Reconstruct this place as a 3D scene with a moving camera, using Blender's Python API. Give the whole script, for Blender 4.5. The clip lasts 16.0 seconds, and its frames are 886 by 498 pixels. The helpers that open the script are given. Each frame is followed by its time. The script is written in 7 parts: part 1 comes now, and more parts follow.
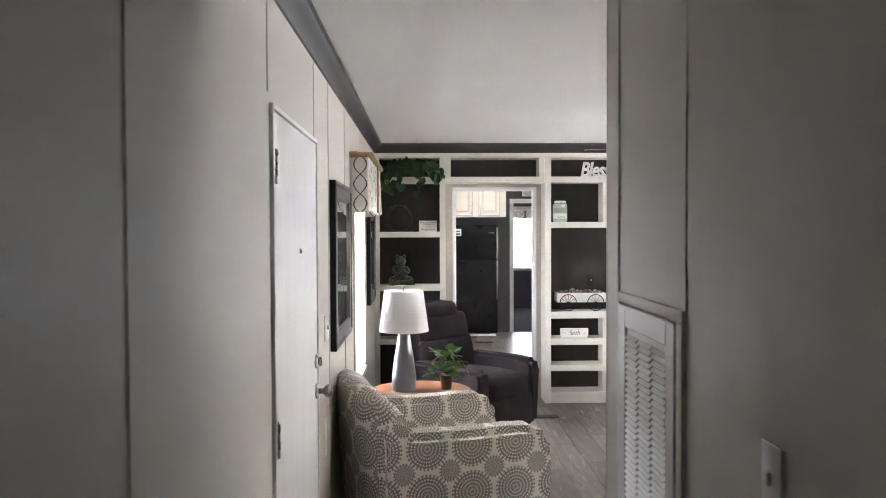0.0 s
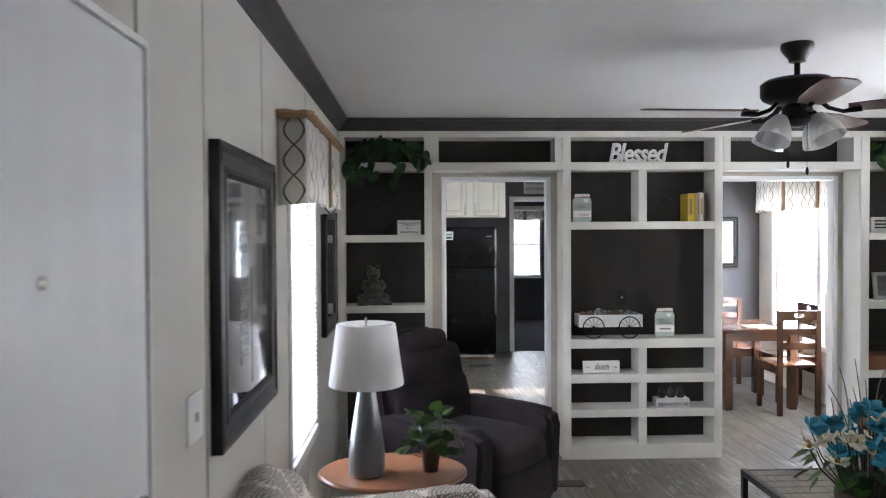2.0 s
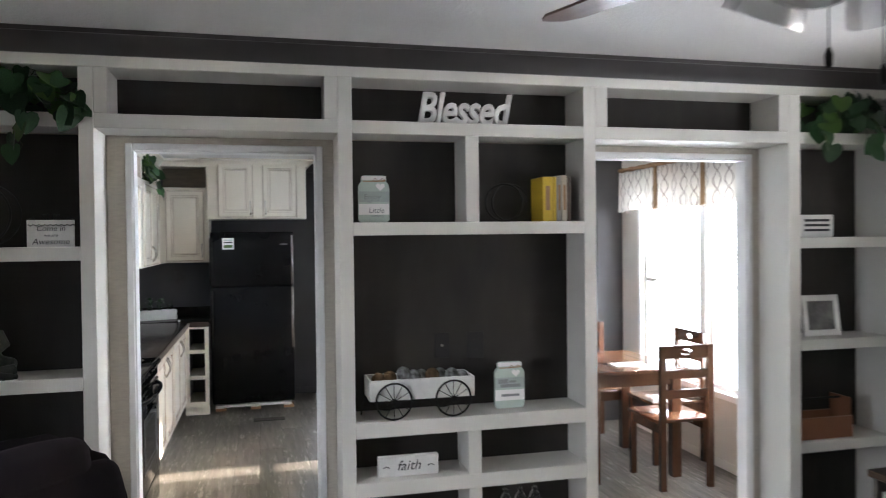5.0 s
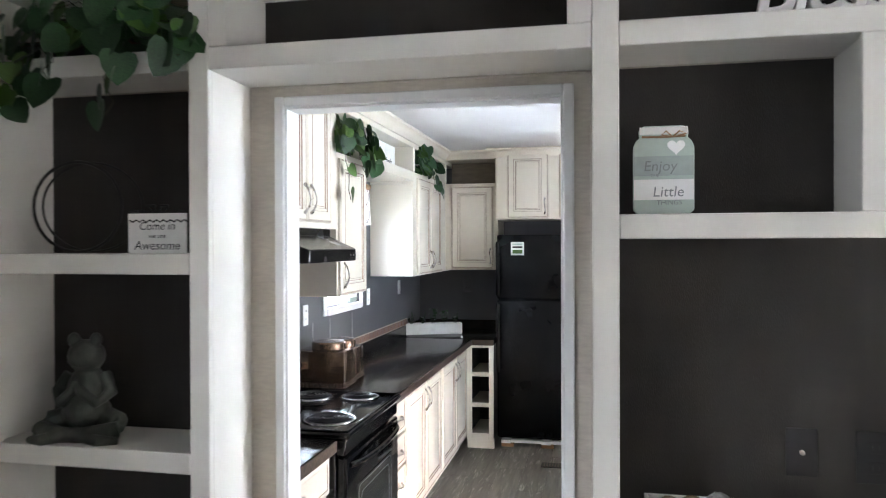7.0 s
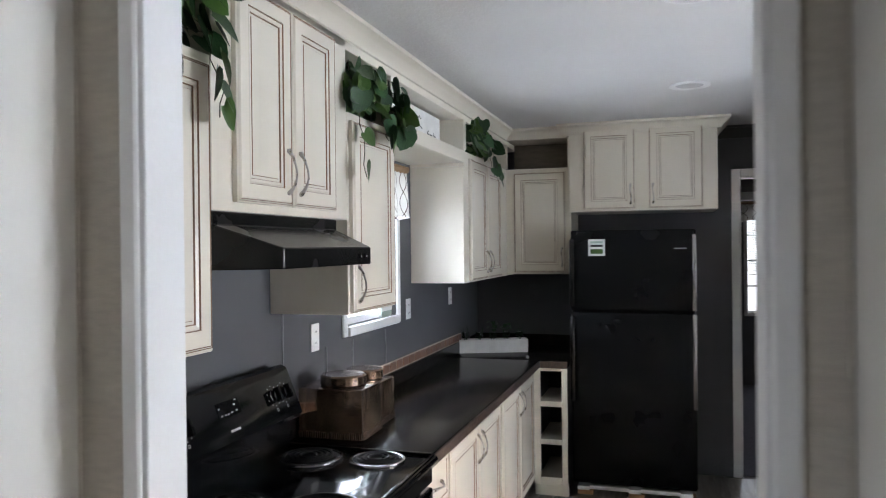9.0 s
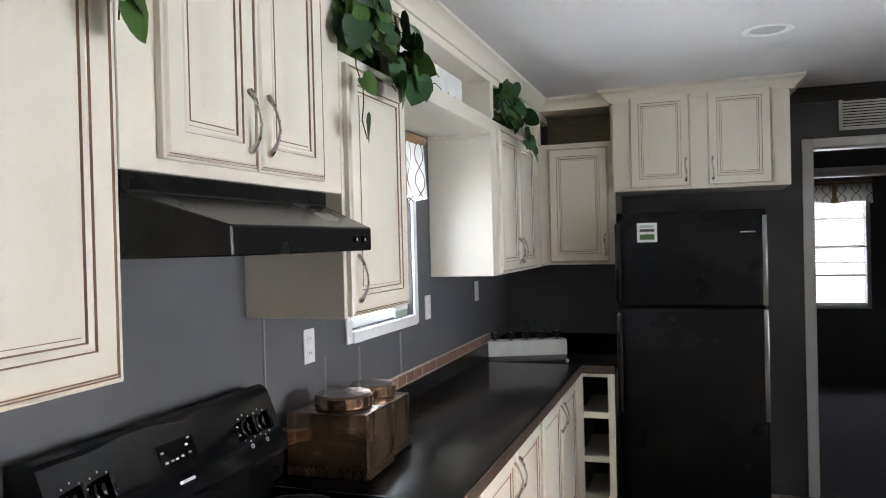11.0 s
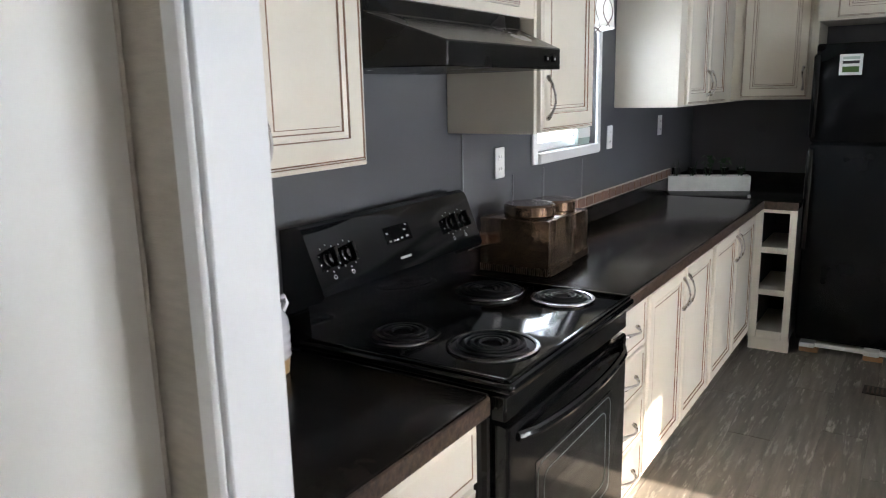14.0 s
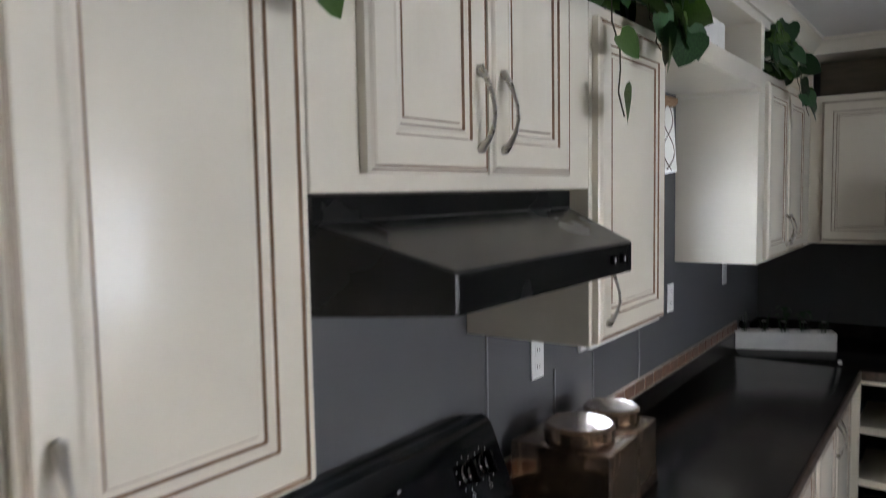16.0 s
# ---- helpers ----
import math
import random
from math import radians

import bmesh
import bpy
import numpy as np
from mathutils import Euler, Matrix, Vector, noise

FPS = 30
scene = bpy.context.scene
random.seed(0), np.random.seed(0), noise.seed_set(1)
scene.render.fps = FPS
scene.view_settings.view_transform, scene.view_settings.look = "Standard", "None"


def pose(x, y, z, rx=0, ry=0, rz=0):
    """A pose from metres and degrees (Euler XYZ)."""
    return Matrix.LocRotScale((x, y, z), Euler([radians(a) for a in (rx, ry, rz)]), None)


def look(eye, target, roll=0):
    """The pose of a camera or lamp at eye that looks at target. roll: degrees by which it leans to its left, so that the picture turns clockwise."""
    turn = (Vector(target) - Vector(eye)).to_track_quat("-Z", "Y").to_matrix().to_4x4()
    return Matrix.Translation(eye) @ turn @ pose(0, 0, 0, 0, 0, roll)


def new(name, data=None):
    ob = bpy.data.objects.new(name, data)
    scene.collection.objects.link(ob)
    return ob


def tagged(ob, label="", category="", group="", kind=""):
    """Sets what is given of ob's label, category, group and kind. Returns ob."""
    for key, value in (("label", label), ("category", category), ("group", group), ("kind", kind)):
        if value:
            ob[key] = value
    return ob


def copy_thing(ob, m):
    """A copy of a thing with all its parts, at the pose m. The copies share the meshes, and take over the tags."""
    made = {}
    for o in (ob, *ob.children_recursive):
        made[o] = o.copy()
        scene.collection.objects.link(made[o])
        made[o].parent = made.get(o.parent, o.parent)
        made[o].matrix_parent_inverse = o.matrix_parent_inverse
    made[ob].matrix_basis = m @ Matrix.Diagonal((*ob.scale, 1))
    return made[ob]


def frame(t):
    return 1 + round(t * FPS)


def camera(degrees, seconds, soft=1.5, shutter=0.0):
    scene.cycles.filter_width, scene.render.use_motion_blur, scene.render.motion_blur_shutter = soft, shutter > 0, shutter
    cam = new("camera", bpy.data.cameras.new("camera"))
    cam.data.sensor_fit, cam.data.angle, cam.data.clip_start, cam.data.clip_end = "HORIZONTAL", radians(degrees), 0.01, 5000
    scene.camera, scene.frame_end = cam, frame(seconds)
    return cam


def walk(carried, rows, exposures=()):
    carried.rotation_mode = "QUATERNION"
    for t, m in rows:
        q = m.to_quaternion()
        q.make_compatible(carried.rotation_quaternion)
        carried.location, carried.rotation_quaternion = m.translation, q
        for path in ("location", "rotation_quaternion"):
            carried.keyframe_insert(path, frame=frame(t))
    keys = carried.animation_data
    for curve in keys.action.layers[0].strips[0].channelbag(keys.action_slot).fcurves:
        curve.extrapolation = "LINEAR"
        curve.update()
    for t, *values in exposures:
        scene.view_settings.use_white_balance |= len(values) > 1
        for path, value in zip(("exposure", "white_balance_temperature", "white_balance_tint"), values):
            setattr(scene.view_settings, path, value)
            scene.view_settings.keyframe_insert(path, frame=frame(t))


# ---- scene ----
cam = camera(62.1, 16.0, soft=1.0, shutter=0.5)
PATH = [
    (0, (0.074, -0.027, 1.658), (0.122, 1.972, 1.61), -0.2),
    (0.5, (0.1, 0.345, 1.643), (0.141, 2.344, 1.601), -0.2),
    (1, (0.109, 0.78, 1.635), (0.143, 2.78, 1.593), -0.3),
    (1.5, (0.116, 1.226, 1.639), (0.16, 3.225, 1.599), -0.3),
    (2, (0.161, 1.668, 1.655), (0.23, 3.666, 1.616), -0.3),
    (2.5, (0.172, 2.128, 1.649), (0.406, 4.114, 1.607), -0.2),
    (3, (0.316, 2.515, 1.666), (0.888, 4.431, 1.616), -0.3),
    (3.2, (0.395, 2.669, 1.681), (1.055, 4.556, 1.632), -0.5),
    (5.3, (0.992, 4.069, 1.672), (1.358, 6.035, 1.647), -0.7),
    (5.5, (1.052, 4.209, 1.677), (1.273, 6.196, 1.651), -0.8),
    (6, (1.105, 4.568, 1.674), (0.947, 6.562, 1.657), -0.4),
    (6.3, (1.108, 4.808, 1.661), (0.789, 6.783, 1.664), -0.4),
    (6.5, (1.131, 4.954, 1.676), (0.751, 6.918, 1.662), -0.3),
    (7, (1.233, 5.292, 1.676), (0.818, 7.248, 1.664), -0.2),
    (7.5, (1.219, 5.563, 1.69), (0.81, 7.521, 1.672), -0.1),
    (8, (1.168, 5.839, 1.7), (0.755, 7.796, 1.683), -0.1),
    (8.5, (1.14, 6.09, 1.699), (0.652, 8.03, 1.683), -0.1),
    (9, (1.045, 6.405, 1.654), (0.453, 8.315, 1.649), -0.6),
    (11.3, (0.842, 7.042, 1.608), (0.161, 8.923, 1.584), -1.8),
    (11.5, (0.846, 7.028, 1.6), (0.098, 8.882, 1.57), -1.7),
    (12, (0.879, 7.001, 1.576), (-0.047, 8.772, 1.498), -1.4),
    (12.5, (0.921, 6.983, 1.543), (-0.072, 8.708, 1.353), -1.4),
    (13, (0.954, 6.868, 1.522), (-0.074, 8.561, 1.243), -1.3),
    (13.5, (0.994, 6.761, 1.511), (-0.068, 8.416, 1.147), -1.4),
    (14, (0.953, 6.757, 1.546), (-0.121, 8.392, 1.128), -1.3),
    (14.5, (0.863, 6.871, 1.583), (-0.216, 8.5, 1.157), -1.3),
    (15, (0.745, 7.066, 1.649), (-0.343, 8.691, 1.234), -1.4),
    (15.5, (0.628, 7.213, 1.711), (-0.476, 8.849, 1.385), -1.1),
    (16, (0.58, 7.389, 1.756), (-0.575, 9.015, 1.6), -1.0),
]
walk(cam, [(t, look(eye, target, roll)) for t, eye, target, roll in PATH],
     exposures=[(t, 2.9 + e, k, tint) for t, e, k, tint in (
         (0, 1.1, 6950, 20), (0.5, 0.85, 6700, 19), (1.0, 0.6, 6450, 18), (1.5, 0.3, 6400, 18), (2.2, 0.03, 6500, 17), (3.1, -0.06, 6600, 17),
         (5.5, -0.22, 6550, 17), (6.0, 0.65, 6500, 17), (6.5, 0.55, 6500, 17), (7.0, 0.38, 6550, 17), (7.5, 0.17, 6550, 17.5), (8.2, -0.26, 6600, 18), (9.0, -0.6, 6650, 18),
         (11.5, -0.42, 6900, 18), (12.3, -0.6, 6800, 18), (14, -0.54, 6800, 17), (15, -0.6, 6850, 18), (15.5, -0.74, 6850, 18), (16, -1.15, 6800, 18.5))])

# ---------------------------------------------------------------- light
world = bpy.data.worlds.new("sky")
scene.world = world
world.use_nodes = True
wn = world.node_tree.nodes
sky = wn.new("ShaderNodeTexSky")
sky.sky_type = "NISHITA"
sky.sun_disc = False
SUN_EL, SUN_AZ = radians(22), radians(87.9)   # azimuth from +y towards +x
sky.sun_elevation = SUN_EL
sky.sun_rotation = SUN_AZ
wn["Background"].inputs["Strength"].default_value = 0.05
world.node_tree.links.new(sky.outputs[0], wn["Background"].inputs[0])


def lamp(name, kind, m, energy, color=(1, 1, 1), size=(1, 1)):
    data = bpy.data.lights.new(name, kind)
    data.energy, data.color = energy, color
    if kind == "AREA":
        data.shape, data.size, data.size_y = "RECTANGLE", size[0], size[1]
    if kind == "SUN":
        data.angle = radians(0.6)
    ob = new(name, data)
    ob.matrix_world = m
    return ob


sun_dir = Vector((math.sin(SUN_AZ) * math.cos(SUN_EL), math.cos(SUN_AZ) * math.cos(SUN_EL), math.sin(SUN_EL)))
lamp("sun", "SUN", look(sun_dir * 20, (0, 0, 0)), 5.0, (1.0, 0.93, 0.82))
COOL = (0.80, 0.90, 1.0)
SKYBLUE = (0.70, 0.855, 1.0)
# daylight standing in the window openings
lamp("window_light_living", "AREA", look((-0.62, 5.45, 1.285), (2, 5.45, 1.285)), 9.5, COOL, (1.2, 1.5))
lamp("window_light_east", "AREA", look((4.26, 4.75, 1.475), (0, 4.75, 1.475)), 20.5, COOL, (1.55, 1.2))
lamp("window_light_kitchen", "AREA", look((-0.70, 10.1, 1.655), (2, 10.1, 1.655)), 20, SKYBLUE, (1.6, 1.1))
lamp("window_light_dining", "AREA", look((4.30, 8.95, 1.3), (0, 8.95, 1.3)), 41, SKYBLUE, (2.4, 1.7))
lamp("window_light_bedroom", "AREA", look((2.4, 16.0, 1.45), (2.4, 12, 1.45)), 7.5, COOL, (1.6, 1.7))

# ---------------------------------------------------------------- helpers


def part(name, bm, mats, parent=None, label="", angle=38, smooth=True):
    """Links a bmesh as one mesh object under a thing or a part."""
    me = bpy.data.meshes.new(name)
    bm.normal_update()
    bm.to_mesh(me)
    bm.free()
    for m in (mats if isinstance(mats, (list, tuple)) else [mats]):
        me.materials.append(m)
    if smooth:
        me.polygons.foreach_set("use_smooth", [True] * len(me.polygons))
        me.set_sharp_from_angle(angle=radians(angle))
    ob = new(name, me)
    if parent is not None:
        ob.parent = parent
    if label:
        ob["label"] = label
    return ob


def thing(name, m, label, category, group=""):
    ob = new(name)
    ob.empty_display_size = 0.1
    ob.matrix_world = m
    return tagged(ob, label, category, group)


def add_box(bm, x0, x1, y0, y1, z0, z1, bevel=0.0, seg=1, mat=0, m=None):
    vs = [bm.verts.new((x, y, z)) for x in (x0, x1) for y in (y0, y1) for z in (z0, z1)]
    quads = ((0, 1, 3, 2), (4, 6, 7, 5), (0, 4, 5, 1), (2, 3, 7, 6), (0, 2, 6, 4), (1, 5, 7, 3))
    fs = [bm.faces.new([vs[i] for i in q]) for q in quads]
    for f in fs:
        f.material_index = mat
    if bevel:
        es = list({e for f in fs for e in f.edges})
        out = bmesh.ops.bevel(bm, geom=es, offset=bevel, segments=seg, affect="EDGES", profile=0.5, clamp_overlap=True)
        for f in out["faces"]:
            f.material_index = mat
        vs = list({v for f in out["faces"] for v in f.verts} | {v for v in vs if v.is_valid})
    if m is not None:
        bmesh.ops.transform(bm, matrix=m, verts=[v for v in vs if v.is_valid])
    return vs


def box(x0, x1, y0, y1, z0, z1, bevel=0.0, seg=1):
    bm = bmesh.new()
    add_box(bm, x0, x1, y0, y1, z0, z1, bevel, seg)
    return bm


def add_lathe(bm, profile, steps=24, m=None, mat=0, cap=True):
    """Turns (radius, height) pairs round z."""
    rings = []
    for r, z in profile:
        rings.append([bm.verts.new((r * math.cos(a), r * math.sin(a), z)) for a in (2 * math.pi * k / steps for k in range(steps))])
    fs = []
    for a, b in zip(rings, rings[1:]):
        for k in range(steps):
            fs.append(bm.faces.new((a[k], a[(k + 1) % steps], b[(k + 1) % steps], b[k])))
    if cap:
        fs.append(bm.faces.new(list(reversed(rings[0]))))
        fs.append(bm.faces.new(rings[-1]))
    for f in fs:
        f.material_index = mat
    if m is not None:
        bmesh.ops.transform(bm, matrix=m, verts=[v for r in rings for v in r])


def lathe(profile, steps=24, m=None, cap=True):
    bm = bmesh.new()
    add_lathe(bm, profile, steps, m, 0, cap)
    return bm


def add_tube(bm, pts, radii, steps=8, flat=1.0, mat=0, closed=False):
    """A tube along points; radii one number or one a point; flat squashes it sideways."""
    pts = [Vector(p) for p in pts]
    n = len(pts)
    rs = radii if isinstance(radii, (list, tuple)) else [radii] * n
    rings, side = [], None
    for i, p in enumerate(pts):
        if closed:
            d = (pts[(i + 1) % n] - pts[i - 1]).normalized()
        else:
            d = (pts[min(i + 1, n - 1)] - pts[max(i - 1, 0)]).normalized()
        if side is None:
            side = d.orthogonal().normalized()
        side = (side - d * side.dot(d)).normalized()
        up = d.cross(side)
        rings.append([bm.verts.new(p + rs[i] * (math.cos(a) * side + flat * math.sin(a) * up)) for a in (2 * math.pi * k / steps for k in range(steps))])
    pairs = list(zip(rings, rings[1:])) + ([(rings[-1], rings[0])] if closed else [])
    fs = []
    for a, b in pairs:
        for k in range(steps):
            fs.append(bm.faces.new((a[k], a[(k + 1) % steps], b[(k + 1) % steps], b[k])))
    if not closed:
        fs.append(bm.faces.new(list(reversed(rings[0]))))
        fs.append(bm.faces.new(rings[-1]))
    for f in fs:
        f.material_index = mat


def tube(pts, radii, steps=8, flat=1.0, closed=False):
    bm = bmesh.new()
    add_tube(bm, pts, radii, steps, flat, 0, closed)
    return bm


def add_prism(bm, outline, depth, m=None, mat=0):
    """An outline of (x, z) pairs pushed along +y by depth."""
    a = [bm.verts.new((x, 0, z)) for x, z in outline]
    b = [bm.verts.new((x, depth, z)) for x, z in outline]
    n = len(a)
    fs = [bm.faces.new(a), bm.faces.new(list(reversed(b)))]
    for k in range(n):
        fs.append(bm.faces.new((a[k], b[k], b[(k + 1) % n], a[(k + 1) % n])))
    for f in fs:
        f.material_index = mat
    bmesh.ops.recalc_face_normals(bm, faces=fs)
    if m is not None:
        bmesh.ops.transform(bm, matrix=m, verts=a + b)


def prism(outline, depth, m=None):
    bm = bmesh.new()
    add_prism(bm, outline, depth, m)
    return bm


def extrude_profile(profile, path, closed_ends=True):
    """Runs a (out, z) profile along a plan path of ((x, y), (outward x, y)) pairs; the corners are mitred by the outward vectors given."""
    bm = bmesh.new()
    rings = [[bm.verts.new((p[0] + o[0] * u, p[1] + o[1] * u, z)) for u, z in profile] for p, o in path]
    n = len(profile)
    for a, b in zip(rings, rings[1:]):
        for k in range(n):
            bm.faces.new((a[k], a[(k + 1) % n], b[(k + 1) % n], b[k]))
    if closed_ends:
        bm.faces.new(rings[0])
        bm.faces.new(list(reversed(rings[-1])))
    bmesh.ops.recalc_face_normals(bm, faces=bm.faces[:])
    return bm


def words(name, text, size, depth, mat, parent, m, shear=0.0, bevel=0.0, space=1.0, align="CENTER", label=""):
    """Lettering as a mesh; it stands in the x-z plane of m and faces -y."""
    cu = bpy.data.curves.new(name, "FONT")
    cu.body, cu.size, cu.extrude, cu.shear, cu.bevel_depth, cu.space_character = text, size, depth, shear, bevel, space
    cu.align_x = align
    cu.resolution_u = 3
    tmp = bpy.data.objects.new(name, cu)
    scene.collection.objects.link(tmp)
    dg = bpy.context.evaluated_depsgraph_get()
    me = bpy.data.meshes.new_from_object(tmp.evaluated_get(dg))
    bpy.data.objects.remove(tmp)
    me.name = name
    me.materials.clear()
    me.materials.append(mat)
    ob = new(name, me)
    if parent is not None:
        ob.parent = parent
    ob.matrix_basis = m @ pose(0, 0, 0, 90)
    if label:
        ob["label"] = label
    return ob


# ---------------------------------------------------------------- materials


def material(name, color, rough=0.5, metal=0.0, vary=0.12, scale=6.0, bump=0.0, bump_scale=60.0, spec=0.5, second=None,
             stretch=(1, 1, 1), coat=0.0, rand=0.0, detail=6.0, trans=0.0, sheen=0.0, rough_vary=0.12):
    """A surface with colour and gloss varied at two scales and a fine relief."""
    m = bpy.data.materials.new(name)
    m.use_nodes = True
    nt = m.node_tree
    n, li = nt.nodes, nt.links
    b = n["Principled BSDF"]
    co = n.new("ShaderNodeTexCoord")
    mp = n.new("ShaderNodeMapping")
    mp.inputs["Scale"].default_value = stretch
    li.new(co.outputs["Object"], mp.inputs[0])
    big = n.new("ShaderNodeTexNoise")
    big.inputs["Scale"].default_value, big.inputs["Detail"].default_value = scale, detail
    li.new(mp.outputs[0], big.inputs["Vector"])
    fine = n.new("ShaderNodeTexNoise")
    fine.inputs["Scale"].default_value, fine.inputs["Detail"].default_value = bump_scale, 4.0
    li.new(mp.outputs[0], fine.inputs["Vector"])
    mix = n.new("ShaderNodeMix")
    mix.data_type = "RGBA"
    c2 = second or tuple(c * (1 - vary) for c in color)
    mix.inputs["A"].default_value, mix.inputs["B"].default_value = (*color, 1), (*c2, 1)
    rampn = n.new("ShaderNodeMapRange")
    rampn.inputs["From Min"].default_value, rampn.inputs["From Max"].default_value = 0.32, 0.68
    li.new(big.outputs["Fac"], rampn.inputs["Value"])
    li.new(rampn.outputs[0], mix.inputs["Factor"])
    hsv = n.new("ShaderNodeHueSaturation")
    li.new(mix.outputs["Result"], hsv.inputs["Color"])
    val = n.new("ShaderNodeMath")
    val.operation = "MULTIPLY_ADD"
    val.inputs[1].default_value, val.inputs[2].default_value = vary * 0.8, 1 - vary * 0.4
    li.new(fine.outputs["Fac"], val.inputs[0])
    if rand:
        inf = n.new("ShaderNodeObjectInfo")
        rv = n.new("ShaderNodeMath")
        rv.operation = "MULTIPLY_ADD"
        rv.inputs[1].default_value = rand
        li.new(inf.outputs["Random"], rv.inputs[0])
        li.new(val.outputs[0], rv.inputs[2])
        sh = n.new("ShaderNodeMath")
        sh.operation = "SUBTRACT"
        sh.inputs[1].default_value = rand / 2
        li.new(rv.outputs[0], sh.inputs[0])
        li.new(sh.outputs[0], hsv.inputs["Value"])
    else:
        li.new(val.outputs[0], hsv.inputs["Value"])
    li.new(hsv.outputs[0], b.inputs["Base Color"])
    rr = n.new("ShaderNodeMath")
    rr.operation = "MULTIPLY_ADD"
    rr.inputs[1].default_value, rr.inputs[2].default_value = rough_vary, rough - rough_vary / 2
    li.new(big.outputs["Fac"], rr.inputs[0])
    li.new(rr.outputs[0], b.inputs["Roughness"])
    b.inputs["Metallic"].default_value = metal
    b.inputs["Specular IOR Level"].default_value = spec
    b.inputs["Coat Weight"].default_value = coat
    b.inputs["Transmission Weight"].default_value = trans
    b.inputs["Sheen Weight"].default_value = sheen
    if bump:
        bp = n.new("ShaderNodeBump")
        bp.inputs["Strength"].default_value, bp.inputs["Distance"].default_value = bump, 0.004
        li.new(fine.outputs["Fac"], bp.inputs["Height"])
        li.new(bp.outputs[0], b.inputs["Normal"])
    return m


def glass_material(name, color, rough=0.02):
    m = bpy.data.materials.new(name)
    m.use_nodes = True
    b = m.node_tree.nodes["Principled BSDF"]
    b.inputs["Base Color"].default_value = (*color, 1)
    b.inputs["Roughness"].default_value = rough
    b.inputs["Transmission Weight"].default_value = 1.0
    b.inputs["IOR"].default_value = 1.3
    return m


def plank_material():
    """Grey, weathered vinyl plank with streaks along its length."""
    m = material("floor_plank", (0.20, 0.178, 0.148), 0.32, 0, 0.3, 3.0, 0.25, 40.0, 0.5, (0.10, 0.09, 0.075), (9, 0.8, 9), rand=0.6, detail=9)
    nt = m.node_tree
    n, li = nt.nodes, nt.links
    co = [k for k in n if k.type == "TEX_COORD"][0]
    mp = n.new("ShaderNodeMapping")
    mp.inputs["Scale"].default_value = (30, 3.6, 30)
    li.new(co.outputs["Object"], mp.inputs[0])
    st = n.new("ShaderNodeTexNoise")
    st.inputs["Scale"].default_value, st.inputs["Detail"].default_value, st.inputs["Roughness"].default_value = 1.4, 8, 0.72
    inf = n.new("ShaderNodeObjectInfo")
    ad = n.new("ShaderNodeVectorMath")
    ad.operation = "MULTIPLY_ADD"
    ad.inputs[1].default_value = (37, 53, 11)
    li.new(inf.outputs["Random"], ad.inputs[0])
    li.new(mp.outputs[0], ad.inputs[2])
    li.new(ad.outputs[0], st.inputs["Vector"])
    mr = n.new("ShaderNodeMapRange")
    mr.inputs["From Min"].default_value, mr.inputs["From Max"].default_value = 0.535, 0.615
    li.new(st.outputs["Fac"], mr.inputs["Value"])
    hsv = [k for k in n if k.type == "HUE_SAT"][0]
    mix = n.new("ShaderNodeMix")
    mix.data_type = "RGBA"
    mix.inputs["B"].default_value = (0.43, 0.405, 0.36, 1)
    li.new(hsv.outputs[0], mix.inputs["A"])
    # pale worn flakes lie thick on some boards and thin on others
    wear = n.new("ShaderNodeTexNoise")
    wear.inputs["Scale"].default_value, wear.inputs["Detail"].default_value = 1.7, 3
    sp = n.new("ShaderNodeMapping")
    sp.inputs["Scale"].default_value = (3.5, 1.0, 3.5)
    li.new(co.outputs["Object"], sp.inputs[0])
    ad2 = n.new("ShaderNodeVectorMath")
    ad2.operation = "MULTIPLY_ADD"
    ad2.inputs[1].default_value = (91, 17, 29)
    li.new(inf.outputs["Random"], ad2.inputs[0])
    li.new(sp.outputs[0], ad2.inputs[2])
    li.new(ad2.outputs[0], wear.inputs["Vector"])
    wr = n.new("ShaderNodeMapRange")
    wr.inputs["From Min"].default_value, wr.inputs["From Max"].default_value = 0.40, 0.60
    wr.inputs["To Min"].default_value, wr.inputs["To Max"].default_value = 0.1, 0.95
    li.new(wear.outputs["Fac"], wr.inputs["Value"])
    mu = n.new("ShaderNodeMath")
    mu.operation = "MULTIPLY"
    li.new(mr.outputs[0], mu.inputs[0])
    li.new(wr.outputs[0], mu.inputs[1])
    li.new(mu.outputs[0], mix.inputs["Factor"])
    li.new(mix.outputs["Result"], n["Principled BSDF"].inputs["Base Color"])
    return m


